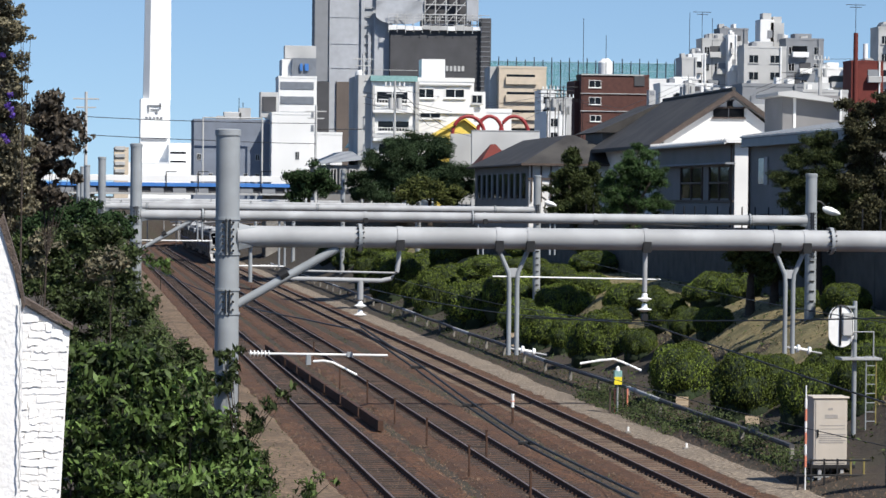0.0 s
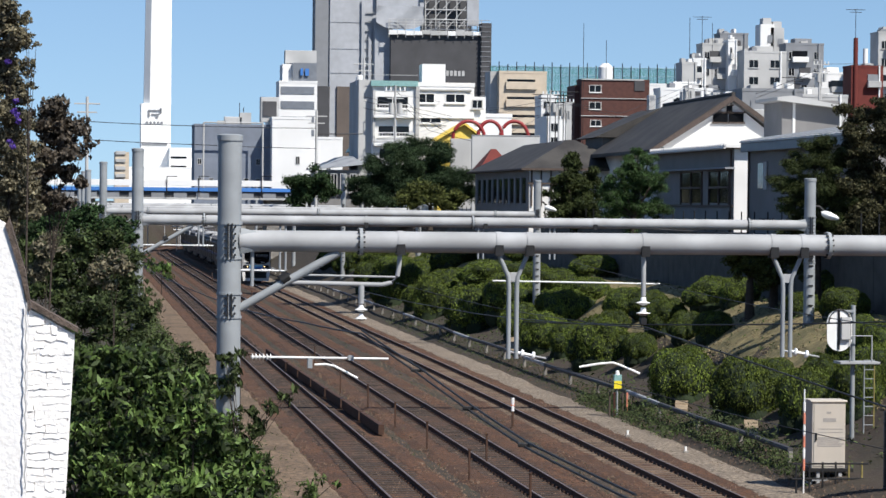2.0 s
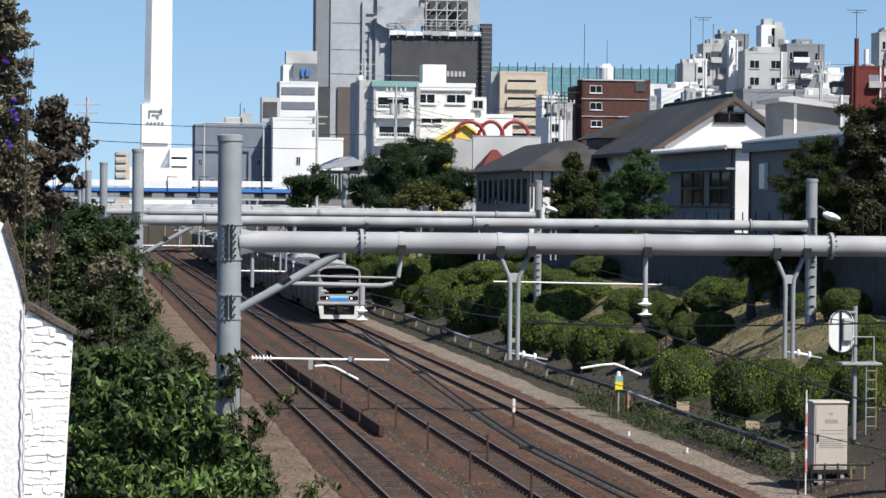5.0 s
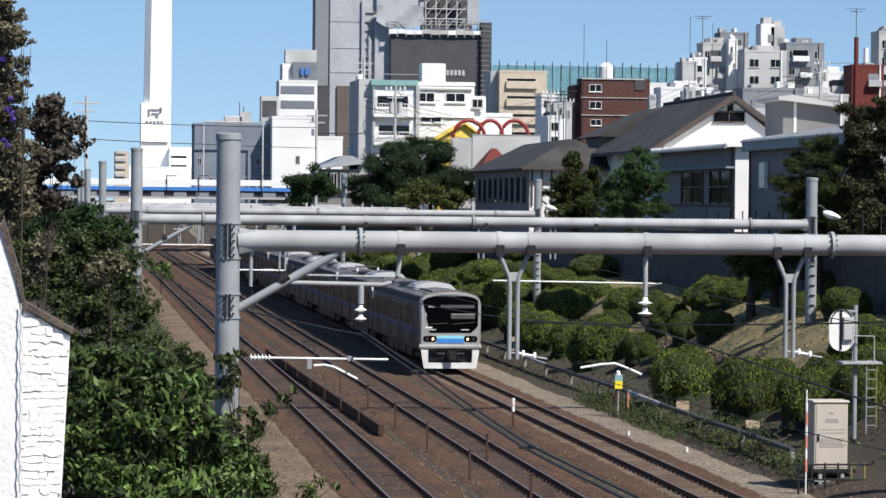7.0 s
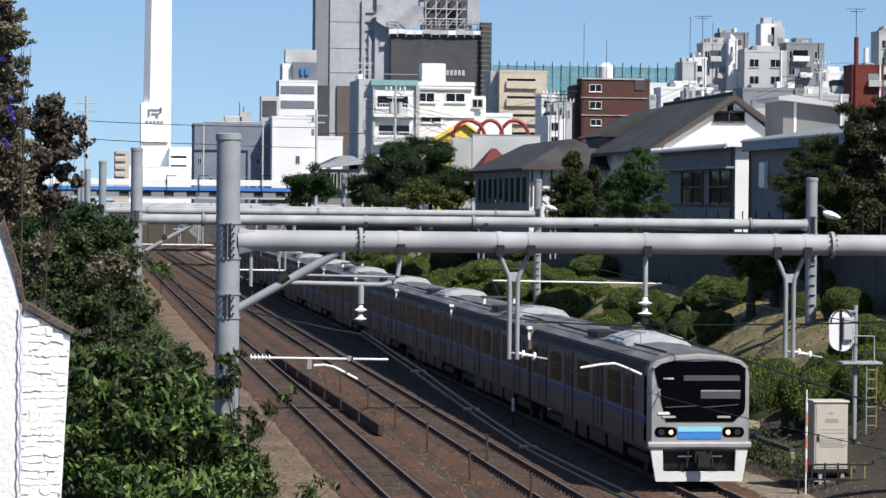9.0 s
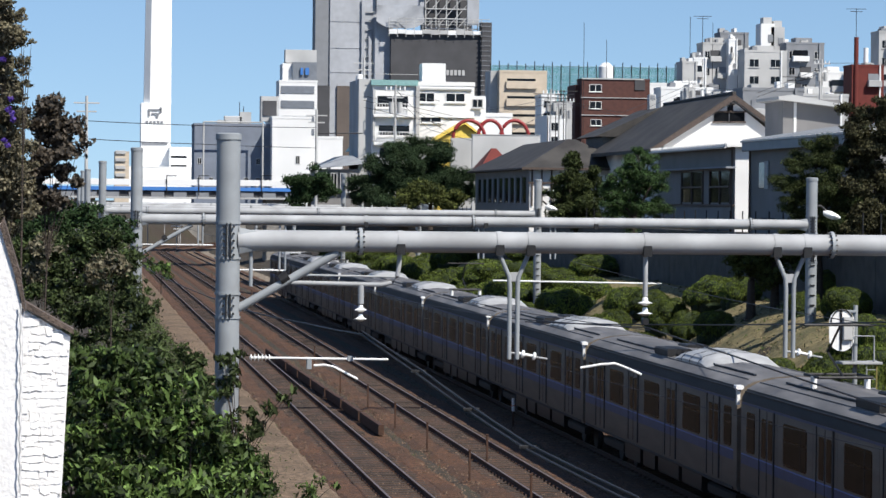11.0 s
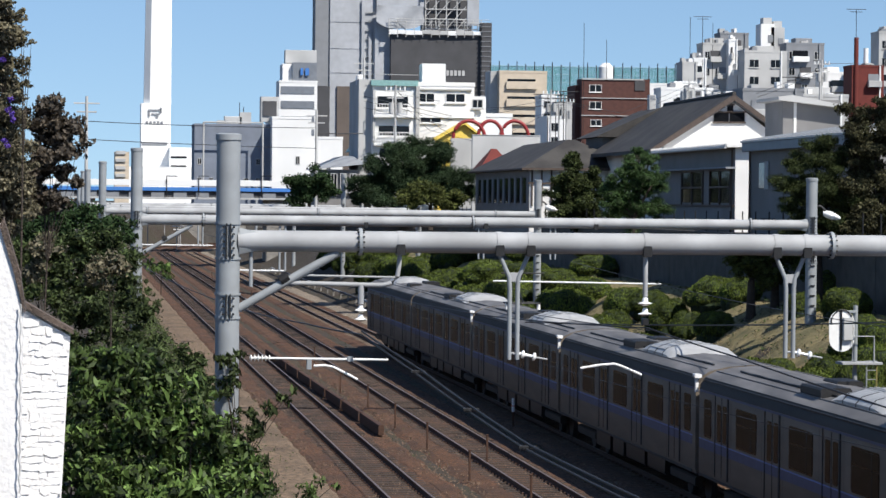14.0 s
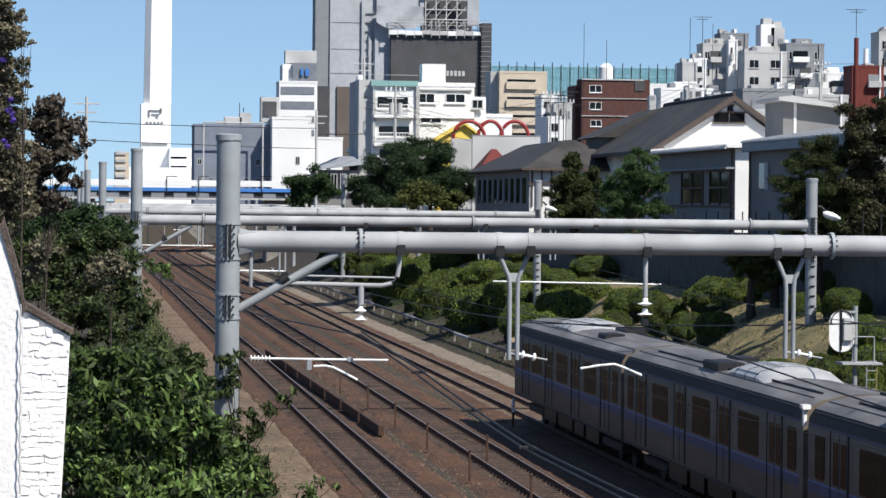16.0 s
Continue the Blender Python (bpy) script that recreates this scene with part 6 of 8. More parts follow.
def clipped_bush(x, y, r, h, k, lean=1.0):
    z = ground_z(x, y) - 0.16 * h
    t = empty("clipped_bush", Matrix.Translation((x, y, z)) @ Matrix.Rotation(k * 1.3, 4, "Z") @ Matrix.Diagonal((r, r * lean, h, 1)), "clipped rounded evergreen azalea shrub on the bank", "shrub", "clipped shrubs on the bank")
    core, leaves, st = BUSHES[k % 5]
    part("crown", leaves, BUSHLEAF, t)
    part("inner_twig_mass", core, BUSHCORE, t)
    part("stem", st, BARK, t)


for k, (x, y, r, h) in enumerate([
        (5.39, 99.93, 1.31, 2.28), (5.60, 91.08, 1.29, 2.39), (6.21, 85.45, 1.05, 2.07), (7.06, 82.83, 0.94, 2.01), (5.97, 119.52, 1.43, 2.53), (6.77, 114.63, 0.77, 1.40), (5.65, 132.42, 1.24, 2.31),
        (5.51, 154.88, 1.85, 3.07), (5.67, 173.01, 1.57, 3.21), (5.58, 194.70, 1.65, 3.37), (6.22, 218.07, 1.32, 2.63), (7.22, 152.65, 1.70, 2.78), (7.51, 137.24, 1.56, 2.28), (8.83, 171.12, 2.08, 1.80), (8.42, 197.89, 2.19, 2.07),
        (7.87, 215.10, 1.73, 1.99), (11.43, 150.12, 1.59, 1.40), (9.39, 149.87, 1.37, 1.52), (8.34, 116.97, 1.05, 1.67), (10.13, 115.49, 1.25, 1.51), (8.50, 108.63, 0.84, 1.33), (10.59, 113.17, 0.93, 1.34), (11.12, 98.98, 0.92, 1.30),
        (12.69, 106.10, 0.87, 1.09), (7.42, 88.08, 0.81, 1.52), (9.51, 162.21, 1.64, 1.51), (8.71, 127.51, 1.17, 1.56), (8.99, 87.14, 0.81, 1.62), (9.94, 194.94, 1.57, 1.57), (7.38, 246.17, 1.48, 1.98),
        (12.73, 114.17, 1.05, 1.40), (9.9, 92.55, 0.6, 0.85), (7.49, 123.88, 0.76, 1.51), (7.43, 266.08, 1.33, 1.82), (8.82, 240.96, 1.70, 1.74), (6.97, 194.79, 1.77, 2.75), (7.26, 177.61, 1.61, 2.37), (8.84, 138.34, 1.35, 1.69), (9.09, 124.19, 1.01, 1.26), (8.27, 112.19, 0.80, 1.37), (7.2, 107.24, 0.7, 0.9), (7.20, 93.88, 0.85, 1.15), (7.87, 83.24, 0.94, 1.89), (6.11, 127.57, 1.04, 1.81), (6.23, 142.43, 1.15, 2.02), (7.24, 160.21, 1.46, 1.94), (8.79, 89.69, 0.83, 1.48), (8.72, 226.85, 1.83, 2.01), (12.65, 177.45, 1.98, 1.22), (12.72, 156.27, 1.43, 1.08), (10.65, 209.73, 1.90, 1.27), (10.51, 102.84, 0.74, 1.05), (6.44, 163.84, 0.99, 1.99), (5.91, 184.32, 1.11, 1.86)]):
    clipped_bush(x, y, max(r * 1.1, 0.5), max(h * 1.05, 0.5), k)


def clumps(lumps, n, seed):
    """Breaks each lump into smaller uneven clumps with gaps between them."""
    rng = random.Random(seed)
    out = []
    for x, y, z, a, b, c in lumps:
        for k in range(n):
            d = Vector((rng.gauss(0, 1), rng.gauss(0, 1), rng.gauss(0, 1))).normalized() * rng.uniform(0.2, 0.95)
            q = rng.uniform(0.30, 0.55)
            out.append((x + d.x * a, y + d.y * b, z + d.z * c, a * q, b * q, c * q * rng.uniform(0.6, 0.95)))
    return out


def leafy(name, label, category, lumps, size, dens, leaf, seed, base, group="", inner=0.5, rough=0.3, core=0.38, ratio=0.55, core_mat=None, bark=BARK, droop=0.0, stem_r=0.1, split=14):
    """A tree or shrub: tapered trunk and limbs that reach into lumps of leaves."""
    cx, cy = sum(l[0] for l in lumps) / len(lumps), sum(l[1] for l in lumps) / len(lumps)
    bx, by, bz = base
    t = empty(name, pose(bx, by, bz), label, category, group)
    rel = [(x - bx, y - by, z - bz, a, b, c) for x, y, z, a, b, c in lumps]
    low = min(l[2] for l in rel)
    fork = Vector(((cx - bx) * 0.5, (cy - by) * 0.5, max(0.3, low * 0.85)))
    part("trunk", Shape().tube([(0, 0, -0.3), (fork.x * 0.4, fork.y * 0.4, fork.z * 0.6), fork], [stem_r * 1.5, stem_r * 1.1, stem_r * 0.9], 10), bark, t, smooth=True)
    for l in rel:
        part("limb", Shape().tube([fork, fork.lerp(Vector(l[:3]), 0.5) + Vector((0, 0, 0.1 * l[5])), l[:3], (l[0] + l[3] * 0.2, l[1], l[2] + l[5] * 0.3)], [stem_r * 0.45, stem_r * 0.33, stem_r * 0.2, stem_r * 0.08], 7), bark, t, smooth=True)
    if split:
        rel = clumps(rel, split, seed)
    # Dark lumps inside the crown, coloured as shade between the leaves.
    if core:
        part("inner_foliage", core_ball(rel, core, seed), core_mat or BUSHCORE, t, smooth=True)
    me = leaf_cloud(rel, size, dens, seed, inner=0.15, rough=rough, ratio=ratio, droop=droop, spread=1.1)
    part("crown", me, leaf, t)
    return t


def lumps_of(rows, y, flat=0.85):
    """Lumps from rows of (x, z, radius) at about the distance y."""
    rng = random.Random(int(y * 7))
    out = []
    for x, z, r in rows:
        out.append((x, y + rng.uniform(-0.6, 0.6) * r, z, r, r * rng.uniform(0.8, 1.1), r * flat))
    return out

leafy("spreading_conifer", "dark spreading conifer with layered branches above the cutting", "tree", lumps_of([(8.1, 11.58, 1.25), (6.65, 11.07, 1.49), (9.56, 11.27, 1.49), (5.33, 10.06, 1.49), (7.49, 10.0, 1.91), (10.2, 10.12, 1.74), (4.39, 8.81, 1.25), (6.26, 8.67, 1.91), (8.67, 8.86, 1.91), (11.34, 9.13, 1.25), (5.1, 7.83, 1.58), (10.85, 8.13, 1.49), (12.18, 8.4, 0.75), (3.85, 7.98, 0.83)], 205, 0.78), 0.075, 14.0, CONIFERLEAF, 1, (8.12, 205, 6.0), stem_r=0.2, rough=0.45, ratio=0.3, core=0.3, split=16)
leafy("garden_shrub", "dull yellow-green garden shrub by the gantry post", "shrub", lumps_of([(5.95, 7.79, 1.22), (7.49, 7.96, 1.4), (8.65, 7.59, 1.05)], 190), 0.09, 8.0, OLIVEBRIGHT, 4, (7.36, 190, 6.0), stem_r=0.14)
leafy("broadleaf_tree", "dark leafy tree beside low houses", "tree", lumps_of([(1.52, 9.01, 1.39), (2.68, 9.26, 1.6), (2.22, 8.09, 1.82), (3.85, 8.57, 1.39)], 232), 0.11, 8.0, TREELEAF, 5, (2.57, 232, 6.0), stem_r=0.14)
leafy("garden_tree", "dark olive garden tree between houses", "tree", lumps_of([(12.43, 9.86, 0.91), (11.77, 8.93, 0.97), (12.94, 8.88, 1.04), (11.45, 7.94, 1.1), (12.62, 7.79, 1.23), (13.45, 8.12, 0.84), (11.79, 6.95, 1.1), (13.13, 6.9, 1.17)], 162), 0.07, 11.0, OLIVELEAF, 6, (12.45, 162, 6.0), stem_r=0.14, split=12, core=0.42)
leafy("garden_pine", "light green conifer with ragged upswept branches", "tree", lumps_of([(10.1, 10.11, 0.37), (9.78, 9.46, 0.69), (10.52, 9.52, 0.58), (9.15, 8.91, 0.63), (10.06, 8.76, 0.9), (10.93, 8.93, 0.58), (8.61, 8.15, 0.69), (9.57, 8.03, 0.95), (10.67, 8.12, 0.85), (8.76, 7.3, 0.9), (9.86, 7.14, 1.06), (11.01, 7.26, 0.79)], 132, 0.95), 0.06, 17.0, PINELEAF, 7, (9.85, 132, 6.0), stem_r=0.14, ratio=0.25, rough=0.5, split=10, core=0.5)
leafy("garden_conifer", "olive-green shaggy conifer beside the grey house", "tree", lumps_of([(11.5, 9.79, 0.8), (10.85, 9.18, 0.76), (12.18, 9.2, 0.88), (10.64, 8.32, 0.84), (11.74, 8.33, 1.05), (12.63, 8.34, 0.76), (10.53, 7.56, 0.63), (11.31, 7.35, 0.97), (12.31, 7.25, 1.05), (11.66, 6.49, 1.05), (12.87, 6.82, 1.05), (10.88, 6.7, 0.63)], 105), 0.05, 15.0, OLIVELEAF, 8, (11.74, 105, 3.4), stem_r=0.12, ratio=0.28, rough=0.45, split=12, core=0.42)
leafy("broadleaf_tree", "russet and green leafy tree beside the grey house", "tree", lumps_of([(13.21, 11.02, 0.83), (13.87, 11.14, 0.79), (12.77, 10.37, 0.71), (13.55, 10.17, 1.04), (14.21, 10.07, 1.04), (13.01, 9.41, 0.87), (13.89, 9.1, 1.04), (13.13, 8.44, 0.96), (14.13, 8.13, 1.04), (13.25, 7.37, 1.04), (14.25, 7.17, 1.04), (13.6, 6.3, 1.14), (12.93, 6.51, 0.83)], 104), 0.055, 11.0, RUSSETLEAF, 9, (13.56, 104, 3.4), stem_r=0.12, rough=0.4, split=12, core=0.42)
leafy("hedge_shrub", "dull green wild shrub under the houses", "shrub", lumps_of([(9.79, 5.2, 0.84), (9.34, 5.53, 0.75), (10.25, 4.87, 0.75)], 108), 0.07, 7.0, OLIVEBRIGHT, 10, (9.79, 108, 3.4), stem_r=0.14)
leafy("hedge_shrub", "dull green wild shrub under the houses", "shrub", lumps_of([(11.83, 5.22, 0.99), (12.51, 5.66, 0.75)], 108), 0.07, 7.0, OLIVEBRIGHT, 11, (12.17, 108, 3.4), stem_r=0.14)
leafy("hedge_shrub", "dull green wild shrub under the houses", "shrub", lumps_of([(11.03, 5.87, 0.75), (10.47, 5.54, 0.64)], 108), 0.07, 7.0, OLIVEBRIGHT, 12, (10.75, 108, 3.4), stem_r=0.14)
leafy("wild_shrub", "bright green leafy wild shrub on the near bank", "shrub", lumps_of([(-15.97, 5.37, 0.37), (-15.67, 5.22, 0.34), (-16.04, 4.91, 0.39), (-15.44, 4.91, 0.39)], 38), 0.062, 7.0, WEEDLEAF, 13, (-15.78, 38, min(ground_z(-15.78, 38), 3.92)), core=0.44, ratio=0.36, droop=0.35, stem_r=0.012, split=11, rough=0.5)
leafy("wild_shrub", "bright green leafy wild shrub on the near bank", "shrub", lumps_of([(-14.91, 4.99, 0.31), (-15.14, 4.61, 0.44), (-14.61, 4.54, 0.31), (-14.76, 4.76, 0.26)], 38), 0.062, 7.0, WEEDLEAF, 14, (-14.85, 38, min(ground_z(-14.85, 38), 3.57)), core=0.44, ratio=0.36, droop=0.35, stem_r=0.012, split=11, rough=0.5)
leafy("wild_shrub", "bright green leafy wild shrub on the near bank", "shrub", lumps_of([(-16.11, 4.38, 0.39), (-15.77, 4.16, 0.44), (-16.18, 3.86, 0.39), (-15.58, 3.78, 0.44)], 38), 0.062, 7.0, WEEDLEAF, 15, (-15.91, 38, min(ground_z(-15.91, 38), 2.74)), core=0.44, ratio=0.36, droop=0.35, stem_r=0.012, split=11, rough=0.5)
leafy("wild_shrub", "bright green leafy wild shrub on the near bank", "shrub", lumps_of([(-15.06, 4.08, 0.44), (-14.68, 3.78, 0.44), (-15.13, 3.62, 0.48), (-14.3, 3.77, 0.39)], 38), 0.062, 7.0, WEEDLEAF, 16, (-14.79, 38, min(ground_z(-14.79, 38), 2.54)), core=0.44, ratio=0.36, droop=0.35, stem_r=0.012, split=11, rough=0.5)
leafy("wild_shrub", "bright green leafy wild shrub on the near bank", "shrub", lumps_of([(-14.07, 4.15, 0.26), (-13.96, 3.77, 0.31), (-14.18, 3.54, 0.34)], 38), 0.062, 7.0, WEEDLEAF, 17, (-14.07, 38, min(ground_z(-14.07, 38), 2.60)), core=0.44, ratio=0.36, droop=0.35, stem_r=0.012, split=11, rough=0.5)
leafy("wild_shrub", "bright green leafy wild shrub on the near bank", "shrub", lumps_of([(-16.34, 5.37, 0.31), (-16.38, 4.91, 0.34), (-16.45, 4.46, 0.34), (-16.48, 4.01, 0.34), (-16.56, 3.63, 0.39)], 38), 0.062, 7.0, WEEDLEAF, 18, (-16.44, 38, min(ground_z(-16.44, 38), 2.64)), core=0.44, ratio=0.36, droop=0.35, stem_r=0.012, split=11, rough=0.5)
leafy("wild_shrub", "bright green leafy wild shrub on the near bank", "shrub", lumps_of([(-15.44, 5.37, 0.3), (-15.14, 5.07, 0.26), (-15.59, 4.61, 0.39), (-15.21, 4.31, 0.39)], 38), 0.062, 7.0, WEEDLEAF, 19, (-15.35, 38, min(ground_z(-15.35, 38), 3.32)), core=0.44, ratio=0.36, droop=0.35, stem_r=0.012, split=11, rough=0.5)
leafy("wild_shrub", "bright green leafy wild shrub on the near bank", "shrub", lumps_of([(-14.53, 4.23, 0.3), (-14.38, 4.0, 0.31), (-14.9, 3.55, 0.44), (-15.88, 3.51, 0.53)], 38), 0.062, 7.0, WEEDLEAF, 20, (-14.92, 38, min(ground_z(-14.92, 38), 2.38)), core=0.44, ratio=0.36, droop=0.35, stem_r=0.012, split=11, rough=0.5)
# Dark backing plants added so gaps in the near shrubs look shaded.
leafy("wild_shrub", "dark backing thicket added as shade in the gaps of the wild shrubs", "shrub", lumps_of([(-16.23, 5.21, 0.49), (-15.66, 5.21, 0.49), (-16.14, 4.56, 0.57), (-15.5, 4.56, 0.57)], 40.5), 0.06, 10.0, WEEDDARK, 60, (-16.23, 40.5, min(ground_z(-16.23, 40.5), 3.0)), core=0.6, ratio=0.38, stem_r=0.012, rough=0.4, split=10)
leafy("wild_shrub", "dark backing thicket added as shade in the gaps of the wild shrubs", "shrub", lumps_of([(-15.01, 4.56, 0.49), (-14.76, 3.99, 0.57), (-15.33, 3.91, 0.65), (-14.27, 3.49, 0.49)], 40.5), 0.06, 10.0, WEEDDARK, 61, (-15.01, 40.5, min(ground_z(-15.01, 40.5), 3.0)), core=0.6, ratio=0.38, stem_r=0.012, rough=0.4, split=10)
leafy("wild_shrub", "dark backing thicket added as shade in the gaps of the wild shrubs", "shrub", lumps_of([(-16.14, 3.83, 0.65), (-15.97, 3.34, 0.57), (-15.16, 3.33, 0.65), (-14.43, 3.25, 0.49)], 40.5), 0.06, 10.0, WEEDDARK, 62, (-16.14, 40.5, min(ground_z(-16.14, 40.5), 3.0)), core=0.6, ratio=0.38, stem_r=0.012, rough=0.4, split=10)
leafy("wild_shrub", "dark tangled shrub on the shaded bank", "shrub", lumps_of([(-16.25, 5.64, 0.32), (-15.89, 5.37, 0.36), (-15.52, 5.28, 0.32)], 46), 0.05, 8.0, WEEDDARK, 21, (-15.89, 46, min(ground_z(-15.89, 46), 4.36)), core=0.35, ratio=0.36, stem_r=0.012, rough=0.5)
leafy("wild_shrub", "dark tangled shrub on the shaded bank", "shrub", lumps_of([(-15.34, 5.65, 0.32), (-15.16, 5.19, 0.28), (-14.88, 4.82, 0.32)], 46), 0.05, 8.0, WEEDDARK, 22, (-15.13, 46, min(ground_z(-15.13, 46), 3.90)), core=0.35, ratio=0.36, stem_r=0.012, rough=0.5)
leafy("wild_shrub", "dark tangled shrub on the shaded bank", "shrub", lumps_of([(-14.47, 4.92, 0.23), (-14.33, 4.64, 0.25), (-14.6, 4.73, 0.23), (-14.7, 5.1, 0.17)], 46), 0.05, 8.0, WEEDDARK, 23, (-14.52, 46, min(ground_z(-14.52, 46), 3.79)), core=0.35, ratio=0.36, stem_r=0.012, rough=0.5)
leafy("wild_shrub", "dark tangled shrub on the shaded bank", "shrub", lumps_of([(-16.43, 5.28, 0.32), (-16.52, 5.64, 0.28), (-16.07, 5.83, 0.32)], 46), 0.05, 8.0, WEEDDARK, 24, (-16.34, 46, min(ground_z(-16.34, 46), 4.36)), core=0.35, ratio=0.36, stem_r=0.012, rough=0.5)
leafy("wild_shrub", "dark green wild shrub on the bank", "shrub", lumps_of([(-15.94, 6.53, 0.7), (-15.35, 6.27, 0.61), (-16.46, 6.39, 0.55)], 66), 0.07, 8.0, WEEDDARK, 25, (-15.92, 66, min(ground_z(-15.92, 66), 5.06)), core=0.35, ratio=0.40, stem_r=0.012, rough=0.5)
leafy("wild_shrub", "dark green wild shrub on the bank", "shrub", lumps_of([(-15.54, 5.61, 0.67), (-16.2, 5.61, 0.61), (-15.21, 5.02, 0.52)], 66), 0.07, 8.0, WEEDDARK, 26, (-15.65, 66, min(ground_z(-15.65, 66), 3.90)), core=0.35, ratio=0.40, stem_r=0.012, rough=0.5)
leafy("wild_shrub", "dark green wild shrub on the bank", "shrub", lumps_of([(-16.72, 6.0, 0.55), (-16.84, 5.47, 0.52)], 66), 0.07, 8.0, WEEDDARK, 27, (-16.78, 66, min(ground_z(-16.78, 66), 4.35)), core=0.35, ratio=0.40, stem_r=0.012, rough=0.5)
leafy("wild_shrub", "dark green wild shrub along the far bank", "shrub", lumps_of([(-16.13, 6.77, 0.72), (-15.41, 6.68, 0.72), (-14.77, 6.51, 0.51)], 92), 0.08, 7.0, TREELEAF, 28, (-15.44, 92, min(ground_z(-15.44, 92), 5.36)), core=0.35, ratio=0.40, stem_r=0.012, rough=0.5)
leafy("wild_shrub", "dark green wild shrub along the far bank", "shrub", lumps_of([(-16.68, 6.95, 0.63), (-17.04, 6.49, 0.63)], 92), 0.08, 7.0, TREELEAF, 29, (-16.86, 92, min(ground_z(-16.86, 92), 5.26)), core=0.35, ratio=0.40, stem_r=0.012, rough=0.5)
leafy("wild_shrub", "dark green wild shrub along the far bank", "shrub", lumps_of([(-18.48, 6.2, 0.85), (-17.76, 6.48, 0.85), (-18.29, 5.39, 1.06), (-17.48, 5.66, 0.95)], 92), 0.08, 7.0, TREELEAF, 30, (-18.00, 92, min(ground_z(-18.00, 92), 3.73)), core=0.35, ratio=0.40, stem_r=0.012, rough=0.5)
leafy("wild_shrub", "distant green shrub on top of the bank", "shrub", lumps_of([(-16.55, 6.84, 0.71), (-15.73, 6.96, 0.64), (-17.52, 6.89, 0.84)], 140), 0.11, 7.0, TREELEAF, 31, (-16.60, 140, min(ground_z(-16.60, 140), 5.45)), core=0.35, ratio=0.40, stem_r=0.012, rough=0.5)
leafy("wild_shrub", "distant green shrub on top of the bank", "shrub", lumps_of([(-18.48, 6.77, 0.84), (-19.3, 6.62, 0.97)], 140), 0.11, 7.0, TREELEAF, 32, (-18.89, 140, min(ground_z(-18.89, 140), 5.05)), core=0.35, ratio=0.40, stem_r=0.012, rough=0.5)
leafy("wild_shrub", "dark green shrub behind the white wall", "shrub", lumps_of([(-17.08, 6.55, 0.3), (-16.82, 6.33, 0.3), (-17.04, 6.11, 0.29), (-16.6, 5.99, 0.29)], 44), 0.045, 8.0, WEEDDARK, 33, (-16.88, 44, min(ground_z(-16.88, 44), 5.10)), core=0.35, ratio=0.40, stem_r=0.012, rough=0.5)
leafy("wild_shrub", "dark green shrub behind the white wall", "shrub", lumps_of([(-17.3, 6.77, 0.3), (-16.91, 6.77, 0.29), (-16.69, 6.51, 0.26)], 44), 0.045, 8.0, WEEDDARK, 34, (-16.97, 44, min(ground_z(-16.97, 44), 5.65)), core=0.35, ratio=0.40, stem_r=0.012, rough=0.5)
leafy("dry_weeds", "brownish drying weeds on the bank", "shrub", lumps_of([(-15.97, 6.45, 0.33), (-15.76, 6.54, 0.25)], 43), 0.04, 6.0, IVYLEAF, 35, (-15.87, 43, min(ground_z(-15.87, 43), 5.52)), core=0.4, ratio=0.48, stem_r=0.012, rough=0.5)
leafy("dry_weeds", "brownish drying weeds on the bank", "shrub", lumps_of([(-16.86, 6.79, 0.28), (-16.94, 6.44, 0.25)], 43), 0.04, 6.0, IVYLEAF, 36, (-16.90, 43, min(ground_z(-16.90, 43), 5.59)), core=0.4, ratio=0.48, stem_r=0.012, rough=0.5)
leafy("ivy_column", "dry ivy climbing a tall post beside the wall", "climbing plant", lumps_of([(-17.24, 9.72, 0.24), (-17.21, 9.54, 0.25), (-17.18, 9.35, 0.24), (-17.22, 9.16, 0.25), (-17.19, 8.98, 0.24), (-17.23, 8.79, 0.25), (-17.2, 8.6, 0.25), (-17.18, 8.42, 0.26), (-17.21, 8.23, 0.29), (-17.16, 8.04, 0.29), (-17.19, 7.85, 0.3), (-17.15, 7.67, 0.3), (-17.17, 7.48, 0.29), (-17.14, 7.23, 0.24), (-16.99, 7.42, 0.2), (-16.96, 7.67, 0.2), (-17.02, 7.86, 0.19)], 31.6), 0.023, 11.0, IVYLEAF, 37, (-17.24, 31.6, 3.0), core=0, stem_r=0.012, rough=0.5, inner=0.45, core_mat=WEEDDARK, split=12)
leafy("ivy_tendril", "thin ivy tendril hanging from the climbing ivy", "climbing plant", lumps_of([(-17.01, 9.58, 0.06), (-16.98, 9.28, 0.06), (-16.95, 9.03, 0.06), (-16.96, 8.78, 0.07), (-16.9, 9.25, 0.04)], 31.3), 0.022, 7.0, IVYLEAF, 38, (-17.01, 31.3, 3.0), core=0, stem_r=0.012, rough=0.5, inner=0.45, core_mat=WEEDDARK, split=12)
for k, (x, z) in enumerate([(-17.12, 8.62), (-17.14, 8.51), (-17.1, 8.46), (-17.18, 8.17), (-17.15, 8.12), (-17.21, 9.05), (-17.09, 8.39)]):
    fl = leaf_cloud([(0, 0, 0, 0.035, 0.035, 0.03)], 0.016, 9.0, 80 + k, inner=0.3, ratio=0.8)
    b = empty("flower_cluster", pose(x, 31.2, z), "small violet flowers among the climbing ivy", "flower", "violet flowers in the ivy")
    part("petals", fl, VIOLET, b)
    part("stalk", Shape().tube([(0, 0, 0), (-0.03, 0.1, -0.06), (-0.05, 0.25, -0.05)], 0.004, 5), WEEDDARK, b)
